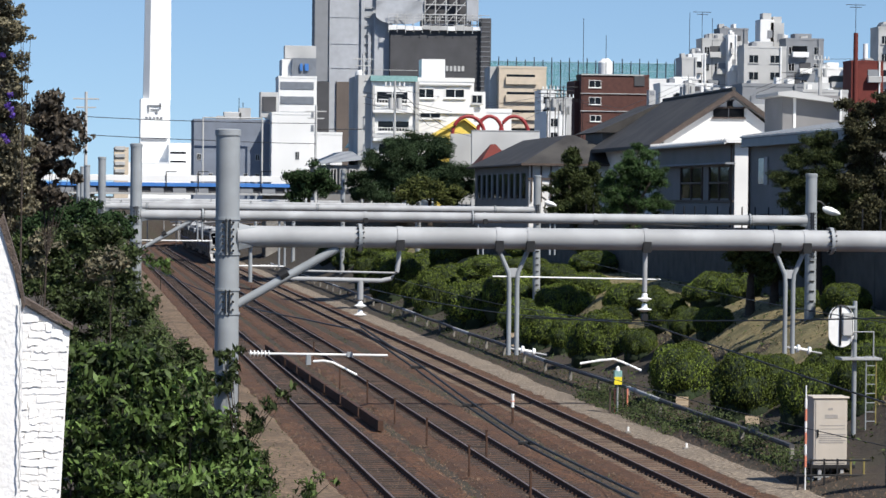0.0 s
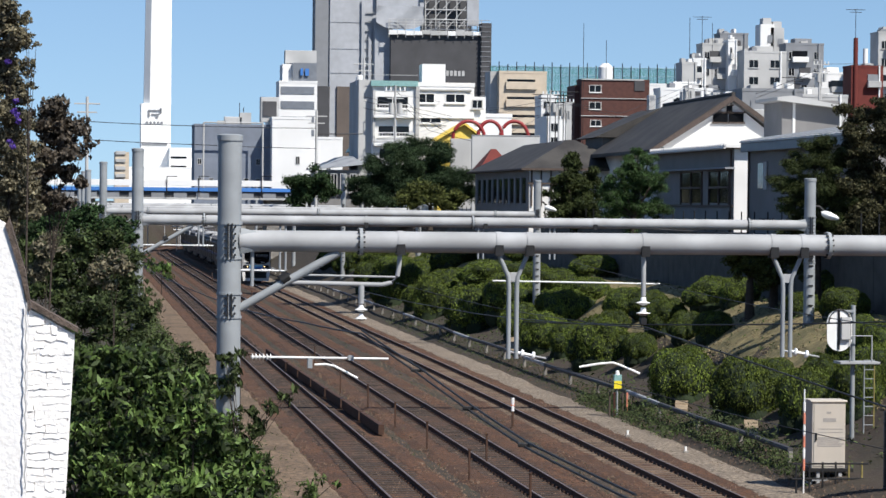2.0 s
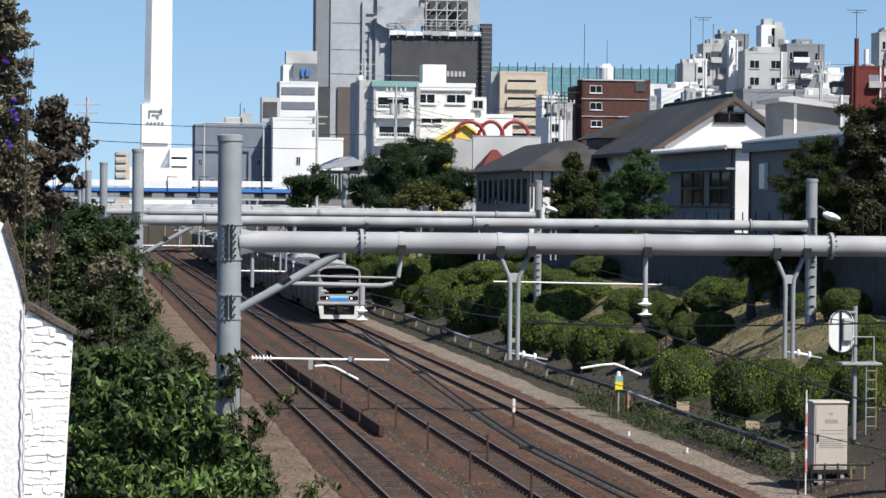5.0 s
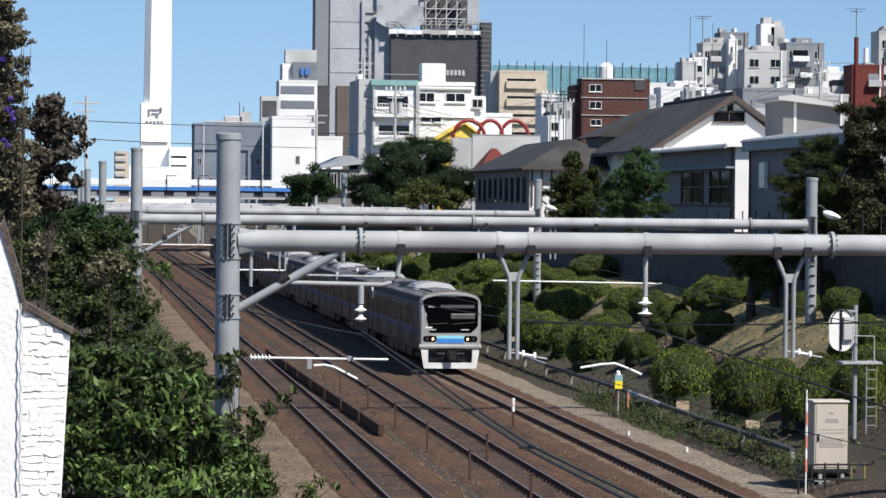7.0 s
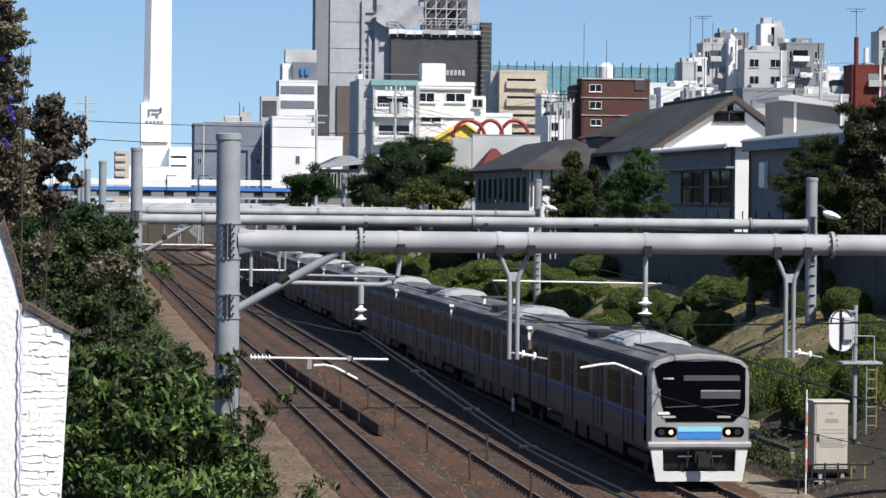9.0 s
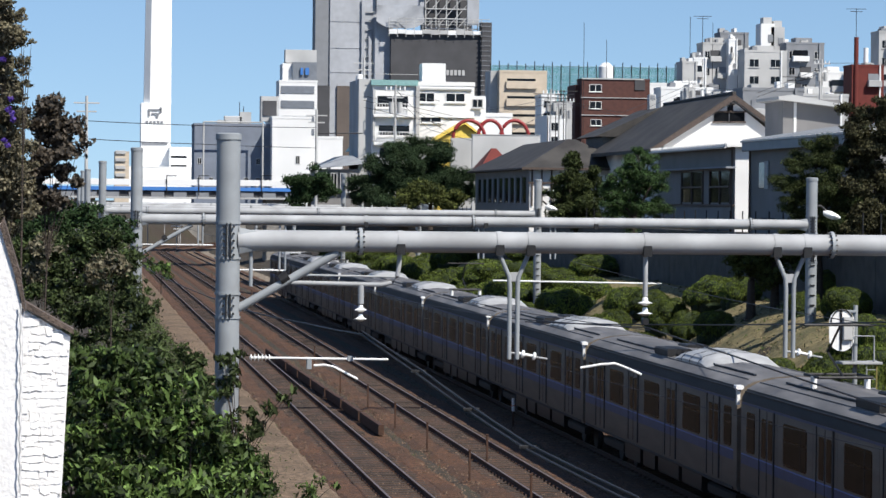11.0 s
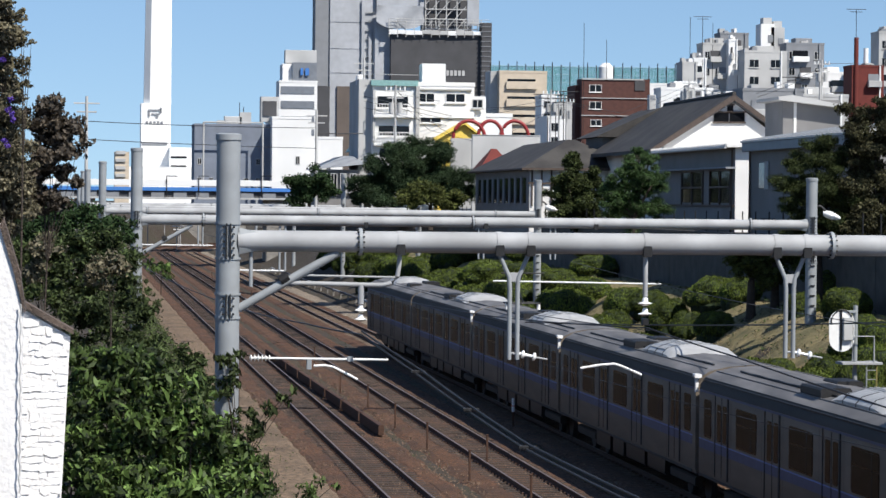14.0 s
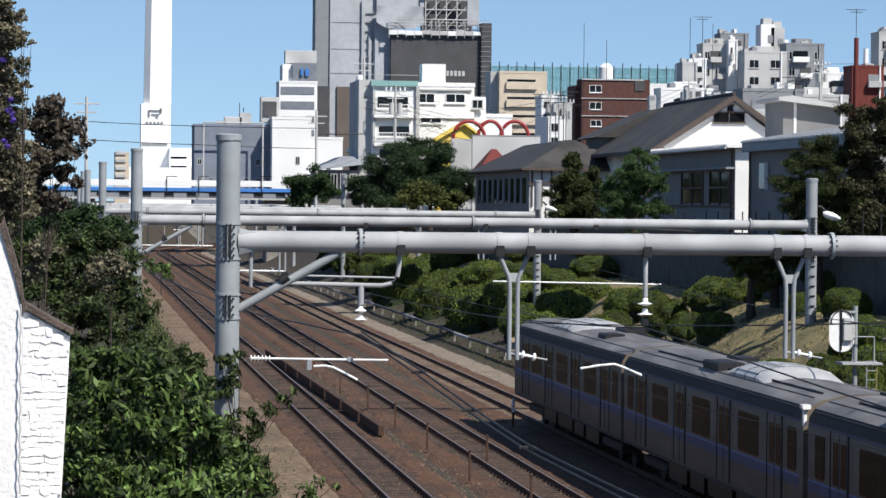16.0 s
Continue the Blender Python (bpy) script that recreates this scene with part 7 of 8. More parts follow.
leafy("red_leaved_tree", "small dark red-leaved tree with sparse twigs", "tree", lumps_of([(-16.82, 8.5, 0.22), (-16.66, 8.57, 0.21), (-16.56, 8.35, 0.26), (-16.78, 8.18, 0.29), (-16.47, 8.19, 0.19), (-16.65, 7.99, 0.28), (-16.87, 7.86, 0.28), (-16.56, 7.8, 0.18), (-16.4, 7.74, 0.1), (-16.78, 7.58, 0.24), (-16.62, 7.48, 0.21), (-16.34, 8.28, 0.07)], 32.2), 0.033, 10.0, PURPLELEAF, 39, (-16.82, 32.2, 3.0), core=0, stem_r=0.012, rough=0.5, inner=0.45, core_mat=WEEDDARK, split=12)
leafy("pole_vine", "leafy vine climbing the foot of a gantry post", "climbing plant", lumps_of([(-13.73, 4.71, 0.21), (-13.69, 4.32, 0.23), (-13.77, 4.22, 0.18), (-13.72, 3.52, 0.29), (-13.76, 3.12, 0.29), (-13.53, 4.86, 0.13), (-13.37, 3.77, 0.23), (-13.07, 3.87, 0.18), (-12.78, 4.07, 0.16), (-12.58, 4.22, 0.1), (-13.22, 3.52, 0.23)], 49.6), 0.055, 11, WEEDDARK, 40, (-13.73, 49.6, 2.53), core=0, stem_r=0.02, rough=0.5, inner=0.2, ratio=0.32, droop=0.5, split=6)
leafy("pole_vine", "leafy dark green branches arching over a gantry post", "climbing plant", lumps_of([(-13.81, 4.71, 0.16), (-13.66, 4.51, 0.16), (-13.76, 4.21, 0.18), (-14.11, 4.21, 0.22), (-14.36, 4.36, 0.18), (-13.8, 3.51, 0.26), (-13.6, 3.21, 0.24), (-13.26, 3.51, 0.22), (-13.01, 3.91, 0.16), (-12.81, 4.11, 0.12), (-12.61, 4.21, 0.09), (-13.4, 2.81, 0.34), (-13.1, 2.91, 0.26), (-13.8, 2.92, 0.3)], 49.4), 0.07, 9, WEEDDARK, 70, (-13.6, 49.4, 2.4), core=0, stem_r=0.02, rough=0.5, inner=0.2, ratio=0.3, droop=0.5, split=7)
leafy("weed_sprig", "green leafy weed sprig at the foot of the bank", "climbing plant", lumps_of([(-12.82, 3.0, 0.21), (-12.6, 3.18, 0.14), (-12.38, 3.1, 0.1), (-12.68, 2.87, 0.25)], 44), 0.05, 6, WEEDLEAF, 41, (-12.82, 44, 2.32), core=0, stem_r=0.02, rough=0.5, inner=0.2, ratio=0.32, droop=0.5, split=6)
leafy("pole_vine", "leafy vine climbing the far gantry post", "climbing plant", lumps_of([(-14.23, 4.64, 0.31), (-14.13, 3.85, 0.36), (-13.89, 4.35, 0.26), (-14.16, 3.06, 0.36), (-13.54, 3.86, 0.31)], 99.5), 0.07, 7, WEEDDARK, 42, (-14.23, 99.5, 2.40), core=0, stem_r=0.02, rough=0.5, inner=0.2, ratio=0.32, droop=0.5, split=6)
leafy("weed_sprig", "green weed clump between the tracks", "climbing plant", lumps_of([(-11.95, 3.93, 0.55), (-11.5, 3.64, 0.47), (-12.34, 4.08, 0.39)], 150), 0.1, 7, WEEDLEAF, 43, (-11.95, 150, 2.87), core=0, stem_r=0.02, rough=0.5, inner=0.2, ratio=0.32, droop=0.5, split=6)


# ---- near white wall ----
def near_wall():
    Y = 30.0
    t = tagged(empty("wall_near", pose(0, Y, 0), "white-painted rough stone-faced wall with sloping dark coping", "wall", kind="structure"), kind="structure")
    xr, _, zr = (-16.43, 30.00, 6.11)
    xm, _, zm = (-16.94, 30.00, 6.39)
    xl, _, zl = (-17.36, 30.00, 6.65)
    part("backing", Shape().loft([[(xl, y, 3.0), (xl, y, zm + 0.02), (xm, y, zm - 0.02), (xr - 0.02, y, zr - 0.02), (xr - 0.17, y, 3.0)] for y in (0.02, 0.3)]), PLASTERWALL, t)
    part("coping", Shape().loft([[(xm, y, zm), (xr + 0.015, y, zr), (xr + 0.015, y, zr + 0.05), (xm, y, zm + 0.07)] for y in (-0.04, 0.36)]), LEDGE, t, "dark weathered sloping coping")
    x0, _, z0 = (-17.39, 29.00, 7.40)
    x1, _, z1 = (-16.93, 29.00, 6.52)
    part("upper_pier", Shape().loft([[(x0, y, 3.0), (x0, y, z0), (x1 - 0.24, y, z0 - 0.12), (x1 - 0.08, y, z1 + 0.22), (x1, y, z1 - 0.15), (x1 - 0.02, y, 3.0)] for y in (-1.0, -0.6)]), PLASTERWALL, t, "rough white rendered pier")
    part("pier_coping", Shape().loft([[(x1 - 0.24, y, z0 - 0.14), (x1 - 0.07, y, z1 + 0.20), (x1 + 0.015, y, z1 - 0.15), (x1 + 0.03, y, z1 - 0.12), (x1 - 0.03, y, z1 + 0.26), (x1 - 0.2, y, z0 - 0.06)] for y in (-1.03, -0.57)]), LEDGE, t)
    part("cable", Shape().tube([(x1 - 0.02 + 0.008 * math.sin(k * 1.7), -1.05, z1 - 0.05 - k * 0.055) for k in range(36)], 0.008, 6), OFFGREY, t, "pale chain hanging down the pier")
    rng = random.Random(4)
    z = 3.0
    while z < zm:
        h = rng.uniform(0.06, 0.10)
        x = xm - 0.06 + rng.uniform(-0.15, 0.0)
        while x < xr:
            w = rng.uniform(0.07, 0.2)
            edge = xr - 0.03 - 0.15 * max(0.0, zr - z) / (zr - 3.0)
            top = zm - 0.03 + (zr - zm) * (x + w - xm) / (xr - xm)
            x1b = min(x + w, edge)
            if x1b - x > 0.04 and z + h < top:
                j = lambda k: rng.uniform(-k, k)
                foot = [(x + j(0.012), z + j(0.018)), ((x + x1b) / 2, z + j(0.02)), (x1b + j(0.008), z + j(0.018)), (x1b + j(0.008), z + h + 0.012 + j(0.012)), ((x + x1b) / 2, z + h + 0.012 + j(0.015)), (x + j(0.012), z + h + 0.012 + j(0.012))]
                cx, cz = (x + x1b) / 2, z + h / 2
                lip, tip = rng.uniform(0.002, 0.02), rng.uniform(0.001, 0.006)
                face = [(cx + (a - cx) * 0.985, cz + (b - cz) * 0.95, -(lip if k < 3 else tip)) for k, (a, b) in enumerate(foot)]
                part("stone", Shape().loft([[(a, 0.022, b) for a, b in foot], [(a, 0.004, b) for a, b in foot], [(a, d, b) for a, b, d in face]]), PLASTERWALL, t)
            x = x1b - 0.004 if x1b - x > 0.02 else x + w
            if x1b >= edge:
                break
        z += h


near_wall()


# ---- trackside things ----
def cable_trough():
    t = empty("cable_pipe", pose(0, 0, 0), "dark trackside cable pipe with sections coloured pale as if sunlit", "pipe")
    rng = random.Random(2)
    pts = [(3.75 + 0.004 * y_ * 0 + rng.uniform(-0.05, 0.05), 60 + 6 * k, 0.62 + rng.uniform(-0.03, 0.03)) for k, y_ in enumerate(range(40))]
    for k in range(3, 39):
        # Every fourth length gets pale steel in place of sunlight on it.
        part("pipe_length", Shape().tube([pts[k], pts[k + 1]], 0.085, 8), GALV_LIGHT if k % 4 == 2 else CHARCOAL, t, smooth=True)
        part("pipe_stand", Shape().bar(pts[k][0] - 0.06, pts[k][0] + 0.06, pts[k][1] - 0.06, pts[k][1] + 0.06, -0.3, 0.56, 0.01), CONCRETE, t)


cable_trough()


def equipment_cabinet():
    a, b, y, z0, z1 = 3.33, 4.26, 74.00, 0.47, 2.24
    t = empty("equipment_cabinet", pose(a, y, 0), "cream steel trackside cabinet with printed notices on a frame", "cabinet")
    w = b - a
    part("body", Shape().bar(0, w, 0, 0.75, z0, z1, 0.015), CABINET, t)
    part("roof_cap", Shape().bar(-0.04, w + 0.04, -0.04, 0.8, z1, z1 + 0.06, 0.02), CABINET, t)
    d = part("door", Shape().bar(0.05, w - 0.05, -0.02, 0.01, z0 + 0.05, z1 - 0.04, 0.006), CABINET, t)
    part("handle", Shape().bar(0.09, 0.13, -0.06, -0.02, z0 + 0.75, z0 + 0.95, 0.008), DARKSTEEL, d)
    part("print_bar", Shape().box(0.30, 0.66, -0.026, -0.018, z1 - 0.52, z1 - 0.42), PRINT, d)
    part("print_bar", Shape().box(0.40, 0.52, -0.026, -0.018, z1 - 0.30, z1 - 0.24), PRINT, d)
    for k in range(2):
        part("print_bar", Shape().box(0.16, 0.86, -0.026, -0.018, z1 - 0.72 - 0.09 * k, z1 - 0.705 - 0.09 * k), PRINT, d)
    for k in range(5):
        part("print_bar", Shape().box(0.14, 0.88 - 0.06 * (k % 3), -0.026, -0.018, z0 + 0.80 - 0.055 * k, z0 + 0.83 - 0.055 * k), PRINT, d)
    for x in (0.05, w / 2, w - 0.1):
        for yy in (0.05, 0.65):
            part("leg", Shape().bar(x, x + 0.07, yy, yy + 0.07, -0.3, z0, 0.01), DARKSTEEL, t)
    part("tray", Shape().bar(-0.1, w + 0.2, -0.1, 0.8, z0 - 0.1, z0, 0.01), DARKSTEEL, t)
    part("tray", Shape().bar(0.0, w + 0.1, 0.1, 0.6, z0 - 0.5, z0 - 0.4, 0.01), OFFGREY, t)
    for x in (0.12, w - 0.2):
        part("stand_leg", Shape().bar(x, x + 0.10, -0.06, 0.04, -0.3, z0 - 0.02, 0.01), GALV_LIGHT, t, "pale steel stand leg")
    part("stand_rail", Shape().bar(0.0, w + 0.3, -0.07, -0.02, 0.12, 0.20, 0.01), GALV_LIGHT, t, "pale steel stand rail")
    cp = empty("corrugated_pipe", pose(4.34, 70, ground_z(4.34, 70)), "black corrugated upright cable pipe", "pipe")
    top = 2.30 - ground_z(4.34, 70)
    ribs = [(0, 0, top * k / 60) for k in range(61)]
    part("pipe", Shape().tube(ribs, [0.19 if k % 2 else 0.165 for k in range(61)], 14), BLACK, cp, smooth=True)
    part("collar", Shape().tube([(0, 0, top - 0.02), (0, 0, top + 0.05)], 0.13, 12), DARKSTEEL, cp)
    # striped marker rod
    p = (2.85, 73.00, 2.67)
    m = empty("marker_rod", pose(p[0], 73, 0), "slim rod with white and faded red bands", "marker")
    part("rod", Shape().tube([(0, 0, -0.3), (0, 0, p[2])], 0.022, 8), PORCELAIN, m)
    for k in range(3):
        part("red_band", Shape().tube([(0, 0, 0.5 + k * 0.62), (0, 0, 0.8 + k * 0.62)], 0.036, 10), PINKPOLE, m)
        part("white_band", Shape().tube([(0, 0, 0.84 + k * 0.62), (0, 0, 1.08 + k * 0.62)], 0.036, 10), PORCELAIN, m)
    # low fence round the cabinet
    f = empty("low_fence", pose(a - 0.6, 73, 0), "dark steel fence with yellow end posts round the cabinet", "fence")
    for k in range(6):
        x = -0.1 + k * 0.36
        part("post", Shape().bar(x, x + 0.05, 0, 0.05, -0.3, 0.72, 0.008), OLDYELLOW if k in (4, 5) else DARKSTEEL, f)
    for z in (0.25, 0.65):
        part("rail", Shape().bar(-0.2, 1.9, -0.01, 0.03, z, z + 0.05, 0.008), DARKSTEEL, f)


equipment_cabinet()


def shunt_signal():
    a, b, y, z0, z1 = 5.34, 6.10, 80.00, 3.32, 4.54
    w, h = b - a, z1 - z0
    t = empty("signal_post", pose((a + b) / 2, y, 0), "signal post with white-rimmed oval backplate and ladder", "signal")
    pts = lambda k: [(k * w / 2 * math.cos(q), (z0 + z1) / 2 + (h / 2 - w / 2) * (1 if math.sin(q) > 0 else -1) + k * w / 2 * math.sin(q)) for q in [2 * math.pi * i / 32 for i in range(32)]]
    part("backplate", Shape().loft([[(p, yy, q) for p, q in pts(1.0)] for yy in (0.0, 0.03)]), PORCELAIN, t, "white oval plate")
    part("plate_rim", Shape().tube([(p * 0.86, -0.02, q) for p, q in pts(1.0)[:17]], 0.02, 6), DARKSTEEL, t)
    part("centre_strap", Shape().bar(-0.06, 0.0, -0.04, 0.0, z0 + 0.05, z1, 0.008), BLACK, t)
    part("lamp_case", Shape().bar(0.02, 0.30, -0.12, -0.01, z0 + 0.35, z1 - 0.22, 0.02), OFFGREY, t)
    px = (6.18, 80.00, 4.67)[0] - (a + b) / 2
    part("post", Shape().tube([(px, 0.2, -0.4), (px, 0.2, z1 + 0.12)], 0.07, 12), GALV, t, smooth=True)
    part("bracket", Shape().bar(0.1, px, 0.1, 0.16, z1 - 0.1, z1 - 0.02, 0.01), GALV, t)
    part("platform", Shape().bar(px - 0.45, px + 0.75, -0.1, 0.7, z0 - 0.38, z0 - 0.31, 0.01), GALV_LIGHT, t)
    part("guard_rail", Shape().tube([(px - 0.15, -0.05, z0 - 0.35), (px - 0.15, -0.05, z0 + 0.45), (px + 0.5, -0.05, z0 + 0.45), (px + 0.5, -0.05, z0 - 0.35)], 0.025, 8), GALV_LIGHT, t)
    lx = px + 0.27
    for d in (0, 0.30):
        part("ladder_stile", Shape().bar(lx + d, lx + d + 0.035, -0.05, 0.0, -0.4, z0 - 0.35, 0.006), OLDYELLOW if d else GALV, t, "faded yellow ladder stile")
    for k in range(13):
        part("rung", Shape().bar(lx, lx + 0.33, -0.04, -0.01, -0.2 + k * 0.27, -0.175 + k * 0.27, 0.005), GALV, t)
    part("junction_box", Shape().bar(px - 0.3, px - 0.08, -0.1, 0.05, 0.25, 0.5, 0.015), PORCELAIN, t)


shunt_signal()


def small_devices():
    a, b, y, z0, z1 = 2.78, 3.21, 100.00, -0.05, 1.68
    t = empty("yellow_sign_post", pose((a + b) / 2, y, -0.1), "short post with green hood and yellow notice", "sign")
    part("post", Shape().tube([(0, 0, 0), (0, 0, 1.1)], 0.035, 8), GALV, t)
    part("hood", Shape().bar(-0.15, 0.15, -0.08, 0.08, 1.12, 1.5, 0.03), TEAL, t)
    part("cap", Shape().tube([(0, 0, 1.48), (0, 0, 1.62), (0, 0, 1.66)], [0.09, 0.07, 0.02], 10), PORCELAIN, t)
    part("notice", Shape().bar(-0.14, 0.14, -0.10, -0.085, 1.0, 1.28, 0.004), SIGNYELLOW, t, "yellow notice plate")
    for k in (-0.28, -0.1, 0.2, 0.36):
        part("stake", Shape().bar(k, k + 0.06, 0.1, 0.15, -0.1, 0.85, 0.01), PINKPOLE if k in (-0.1, 0.36) else WOODTRIM, t)
    for p, hh in (((-1.45, 95.97, 0.00), 0.85),):
        t = empty("marker_post", pose(p[0], p[1], -0.15), "short white-topped rusty marker post", "marker")
        part("stem", Shape().bar(-0.04, 0.04, -0.03, 0.03, 0, hh, 0.01), RUST, t)
        hd = part("head", Shape().bar(-0.055, 0.055, -0.04, 0.04, hh - 0.32, hh + 0.14, 0.03), PORCELAIN, t)
        part("red_band", Shape().bar(-0.058, 0.058, -0.043, 0.043, hh - 0.16, hh - 0.08, 0.03), PINKPOLE, hd)
    base = None
    for p in ((-5.24, 132.72, 0.00), (-5.86, 112.78, 0.00), (-5.53, 105.18, 0.00), (-5.59, 95.50, 0.00), (-5.54, 87.02, 0.00), (-5.57, 77.24, 0.00), (-4.99, 70.17, 0.00), (-4.34, 82.36, 0.00), (-3.06, 216.59, 0.00), (-3.55, 270.39, 0.00)):
        t = empty("fence_post", pose(p[0], p[1], -0.15), "thin rusty steel post between the tracks", "post", "rusty posts between the tracks")
        part("post", Shape().bar(-0.03, 0.03, -0.03, 0.03, 0, 0.85, 0.008), RUST, t)
        part("post_cap", Shape().bar(-0.04, 0.04, -0.04, 0.04, 0.84, 0.88, 0.008), RUST, t)
    p, q = Vector((-7.00, 139.98, 0.20)), Vector((-6.44, 91.79, 0.20))
    t = empty("rusty_trough", pose(0, 0, 0), "long rust-dark steel trough lying between tracks", "trough")
    d = (q - p).normalized()
    n = Vector((-d.y, d.x, 0)) * 0.09
    for k in range(8):
        a, b = p.lerp(q, k / 8 + 0.004), p.lerp(q, (k + 1) / 8 - 0.004)
        part("trough_length", Shape().loft([[c - n + Vector((0, 0, -0.3)), c + n + Vector((0, 0, -0.3)), c + n, c + n * 0.85 + Vector((0, 0, 0.03)), c - n * 0.85 + Vector((0, 0, 0.03)), c - n] for c in (a, b)]), RUST, t)
    for p in ((1.75, 91.66, 0.00), (2.36, 85.46, -0.00)):
        t = empty("ballast_marker", pose(p[0], p[1], -0.1), "small white peg in ballast", "marker")
        part("peg", Shape().bar(-0.035, 0.035, -0.03, 0.03, 0, 0.16, 0.012), PORCELAIN, t)
        part("peg_base", Shape().bar(-0.08, 0.08, -0.07, 0.07, -0.1, 0.02, 0.02), CONCRETE, t)


small_devices()


def bank_boards():
    for p, q in (((4.6, 136, 0.55), (6.6, 146, 2.2)), ((5.1, 134, 0.55), (7.0, 143, 2.1)), ((4.5, 96, 0.6), (5.6, 101, 1.35)), ((4.6, 86, 0.62), (5.4, 89.5, 1.2))):
        p, q = Vector(p), Vector(q)
        p.z, q.z = ground_z(p.x, p.y) + 0.06, ground_z(q.x, q.y) + 0.06
        t = empty("timber_board", pose(*p), "weathered tan timber board lying up the bank", "board", "boards on the bank")
        d = q - p
        n = Vector((d.y, -d.x, 0)).normalized() * 0.22
        part("plank", Shape().loft([[o - n, o + n, o + n + Vector((0, 0, 0.07)), o - n + Vector((0, 0, 0.07))] for o in (Vector(), d)]), BOARD, t)
        part("cleat", Shape().loft([[o - n * 1.1 + Vector((0, 0, 0.07)), o + n * 1.1 + Vector((0, 0, 0.07)), o + n * 1.1 + Vector((0, 0, 0.11)), o - n * 1.1 + Vector((0, 0, 0.11))] for o in (d * 0.3, d * 0.32)]), BOARD, t)


BOARD = mat("weathered_timber", (0.26, 0.20, 0.13), 0.9, vary=0.25, scale=3, bump=0.3)
bank_boards()


# ---- overhead wires ----
def overhead_wire(pts, r, label="thin dark overhead wire", spacers=0):
    pts = [Vector(p) for p in pts]
    t = empty("overhead_wire", pose(0, 0, 0), label, "wire", "overhead wires")
    out = []
    for i in range(len(pts) - 1):
        a, b = pts[i], pts[i + 1]
        for k in range(6):
            u = k / 6
            out.append(a.lerp(b, u) - Vector((0, 0, 0.03 * (a - b).length * u * (1 - u) * 0.2)))
    out.append(pts[-1])
    part("strand", Shape().tube(out, r, 6), WIRE, t)
    return t


for rows, r in (
        ([(-12.99, 150.00, 4.08), (-12.00, 75.00, 4.65), (-11.55, 60.00, 4.94), (-11.35, 50.00, 5.18), (-10.86, 46.00, 4.74), (-10.52, 42.00, 4.40), (-10.30, 38.00, 4.19), (-9.80, 33.00, 3.98)], 0.017),
        ([(-11.35, 50.00, 5.24), (-10.77, 46.00, 4.79), (-10.46, 42.00, 4.46), (-10.24, 38.00, 4.24), (-9.73, 33.00, 4.04)], 0.017),
        ([(-6.32, 100.00, 4.38), (-6.40, 75.00, 4.68), (-6.40, 65.00, 4.87), (-6.18, 50.00, 5.32), (-5.75, 45.00, 5.08), (-5.15, 38.00, 4.73)], 0.014),
        ([(-6.55, 60.00, 4.14), (-6.27, 50.00, 4.18), (-5.50, 46.00, 4.04), (-4.55, 40.00, 3.96)], 0.007),
        ([(1.21, 100.00, 5.49), (0.15, 70.00, 5.13), (-1.62, 50.00, 5.34)], 0.010),
        ([(-2.01, 90.00, 3.72), (-0.22, 75.00, 4.29), (1.33, 60.00, 5.02)], 0.020),
        ([(-5.11, 100.00, 4.68), (-4.43, 80.00, 4.54), (-4.08, 60.00, 4.82)], 0.010),
        ([(-15.77, 200.00, 13.06), (-7.13, 220.00, 13.37), (3.78, 240.00, 13.84)], 0.03),
        ([(-15.76, 200.00, 11.79), (-7.12, 220.00, 11.92), (3.80, 240.00, 12.11)], 0.03),
        ([(3.78, 240.00, 13.36), (7.75, 240.00, 13.41)], 0.05),
        ([(8.42, 246.00, 16.82), (16.74, 250.00, 15.32), (34.07, 300.00, 18.84)], 0.022), ([(8.42, 246.00, 16.42), (16.74, 250.00, 14.97), (35.85, 305.00, 18.74)], 0.022), ([(8.43, 246.00, 15.83), (16.24, 250.00, 14.46), (34.09, 300.00, 17.32)], 0.022),
        ([(10.53, 240.00, 16.87), (20.70, 260.00, 16.45), (37.54, 310.00, 18.62)], 0.02), ([(10.53, 240.00, 16.53), (13.47, 240.00, 13.77), (16.83, 236.00, 12.77)], 0.02), ([(10.52, 240.00, 17.21), (12.73, 242.00, 15.27), (15.16, 238.00, 13.27)], 0.02),
        ([(34.07, 300.00, 19.02), (47.63, 330.00, 18.42), (62.36, 360.00, 23.20)], 0.022), ([(35.85, 305.00, 18.86), (47.97, 330.00, 17.89), (62.36, 360.00, 22.61)], 0.022), ([(62.36, 360.00, 23.34), (64.06, 330.00, 21.00), (63.95, 300.00, 22.65)], 0.022),
        ([(62.36, 360.00, 22.83), (64.07, 330.00, 20.53), (63.96, 300.00, 22.16)], 0.022), ([(63.95, 300.00, 23.14), (67.42, 300.00, 23.20), (72.50, 300.00, 22.91)], 0.025), ([(37.54, 310.00, 18.93), (26.44, 280.00, 14.63), (17.39, 240.00, 12.27)], 0.022)):
    overhead_wire(rows, r)
for p in ((-10.81, 46.00, 4.76), (-10.49, 42.00, 4.43), (-10.27, 38.00, 4.21)):
    t = empty("wire_spacer", pose(*p), "small dark clamp between paired wires", "clamp", "wire clamps")
    part("clamp", Shape().bar(-0.12, 0.12, -0.03, 0.03, -0.025, 0.025, 0.008), DARKSTEEL, t)
    part("clamp_bolt", Shape().tube([(-0.06, -0.05, 0), (-0.06, 0.05, 0)], 0.02, 6), DARKSTEEL, t)
for x, _ in TRACKS:
    for z, r in ((5.35, 0.012), (6.2, 0.012)):
        overhead_wire([(x, 130 + 40 * k, z + (0.25 if z > 6 and k % 2 == 0 else 0)) for k in range(8)], r)


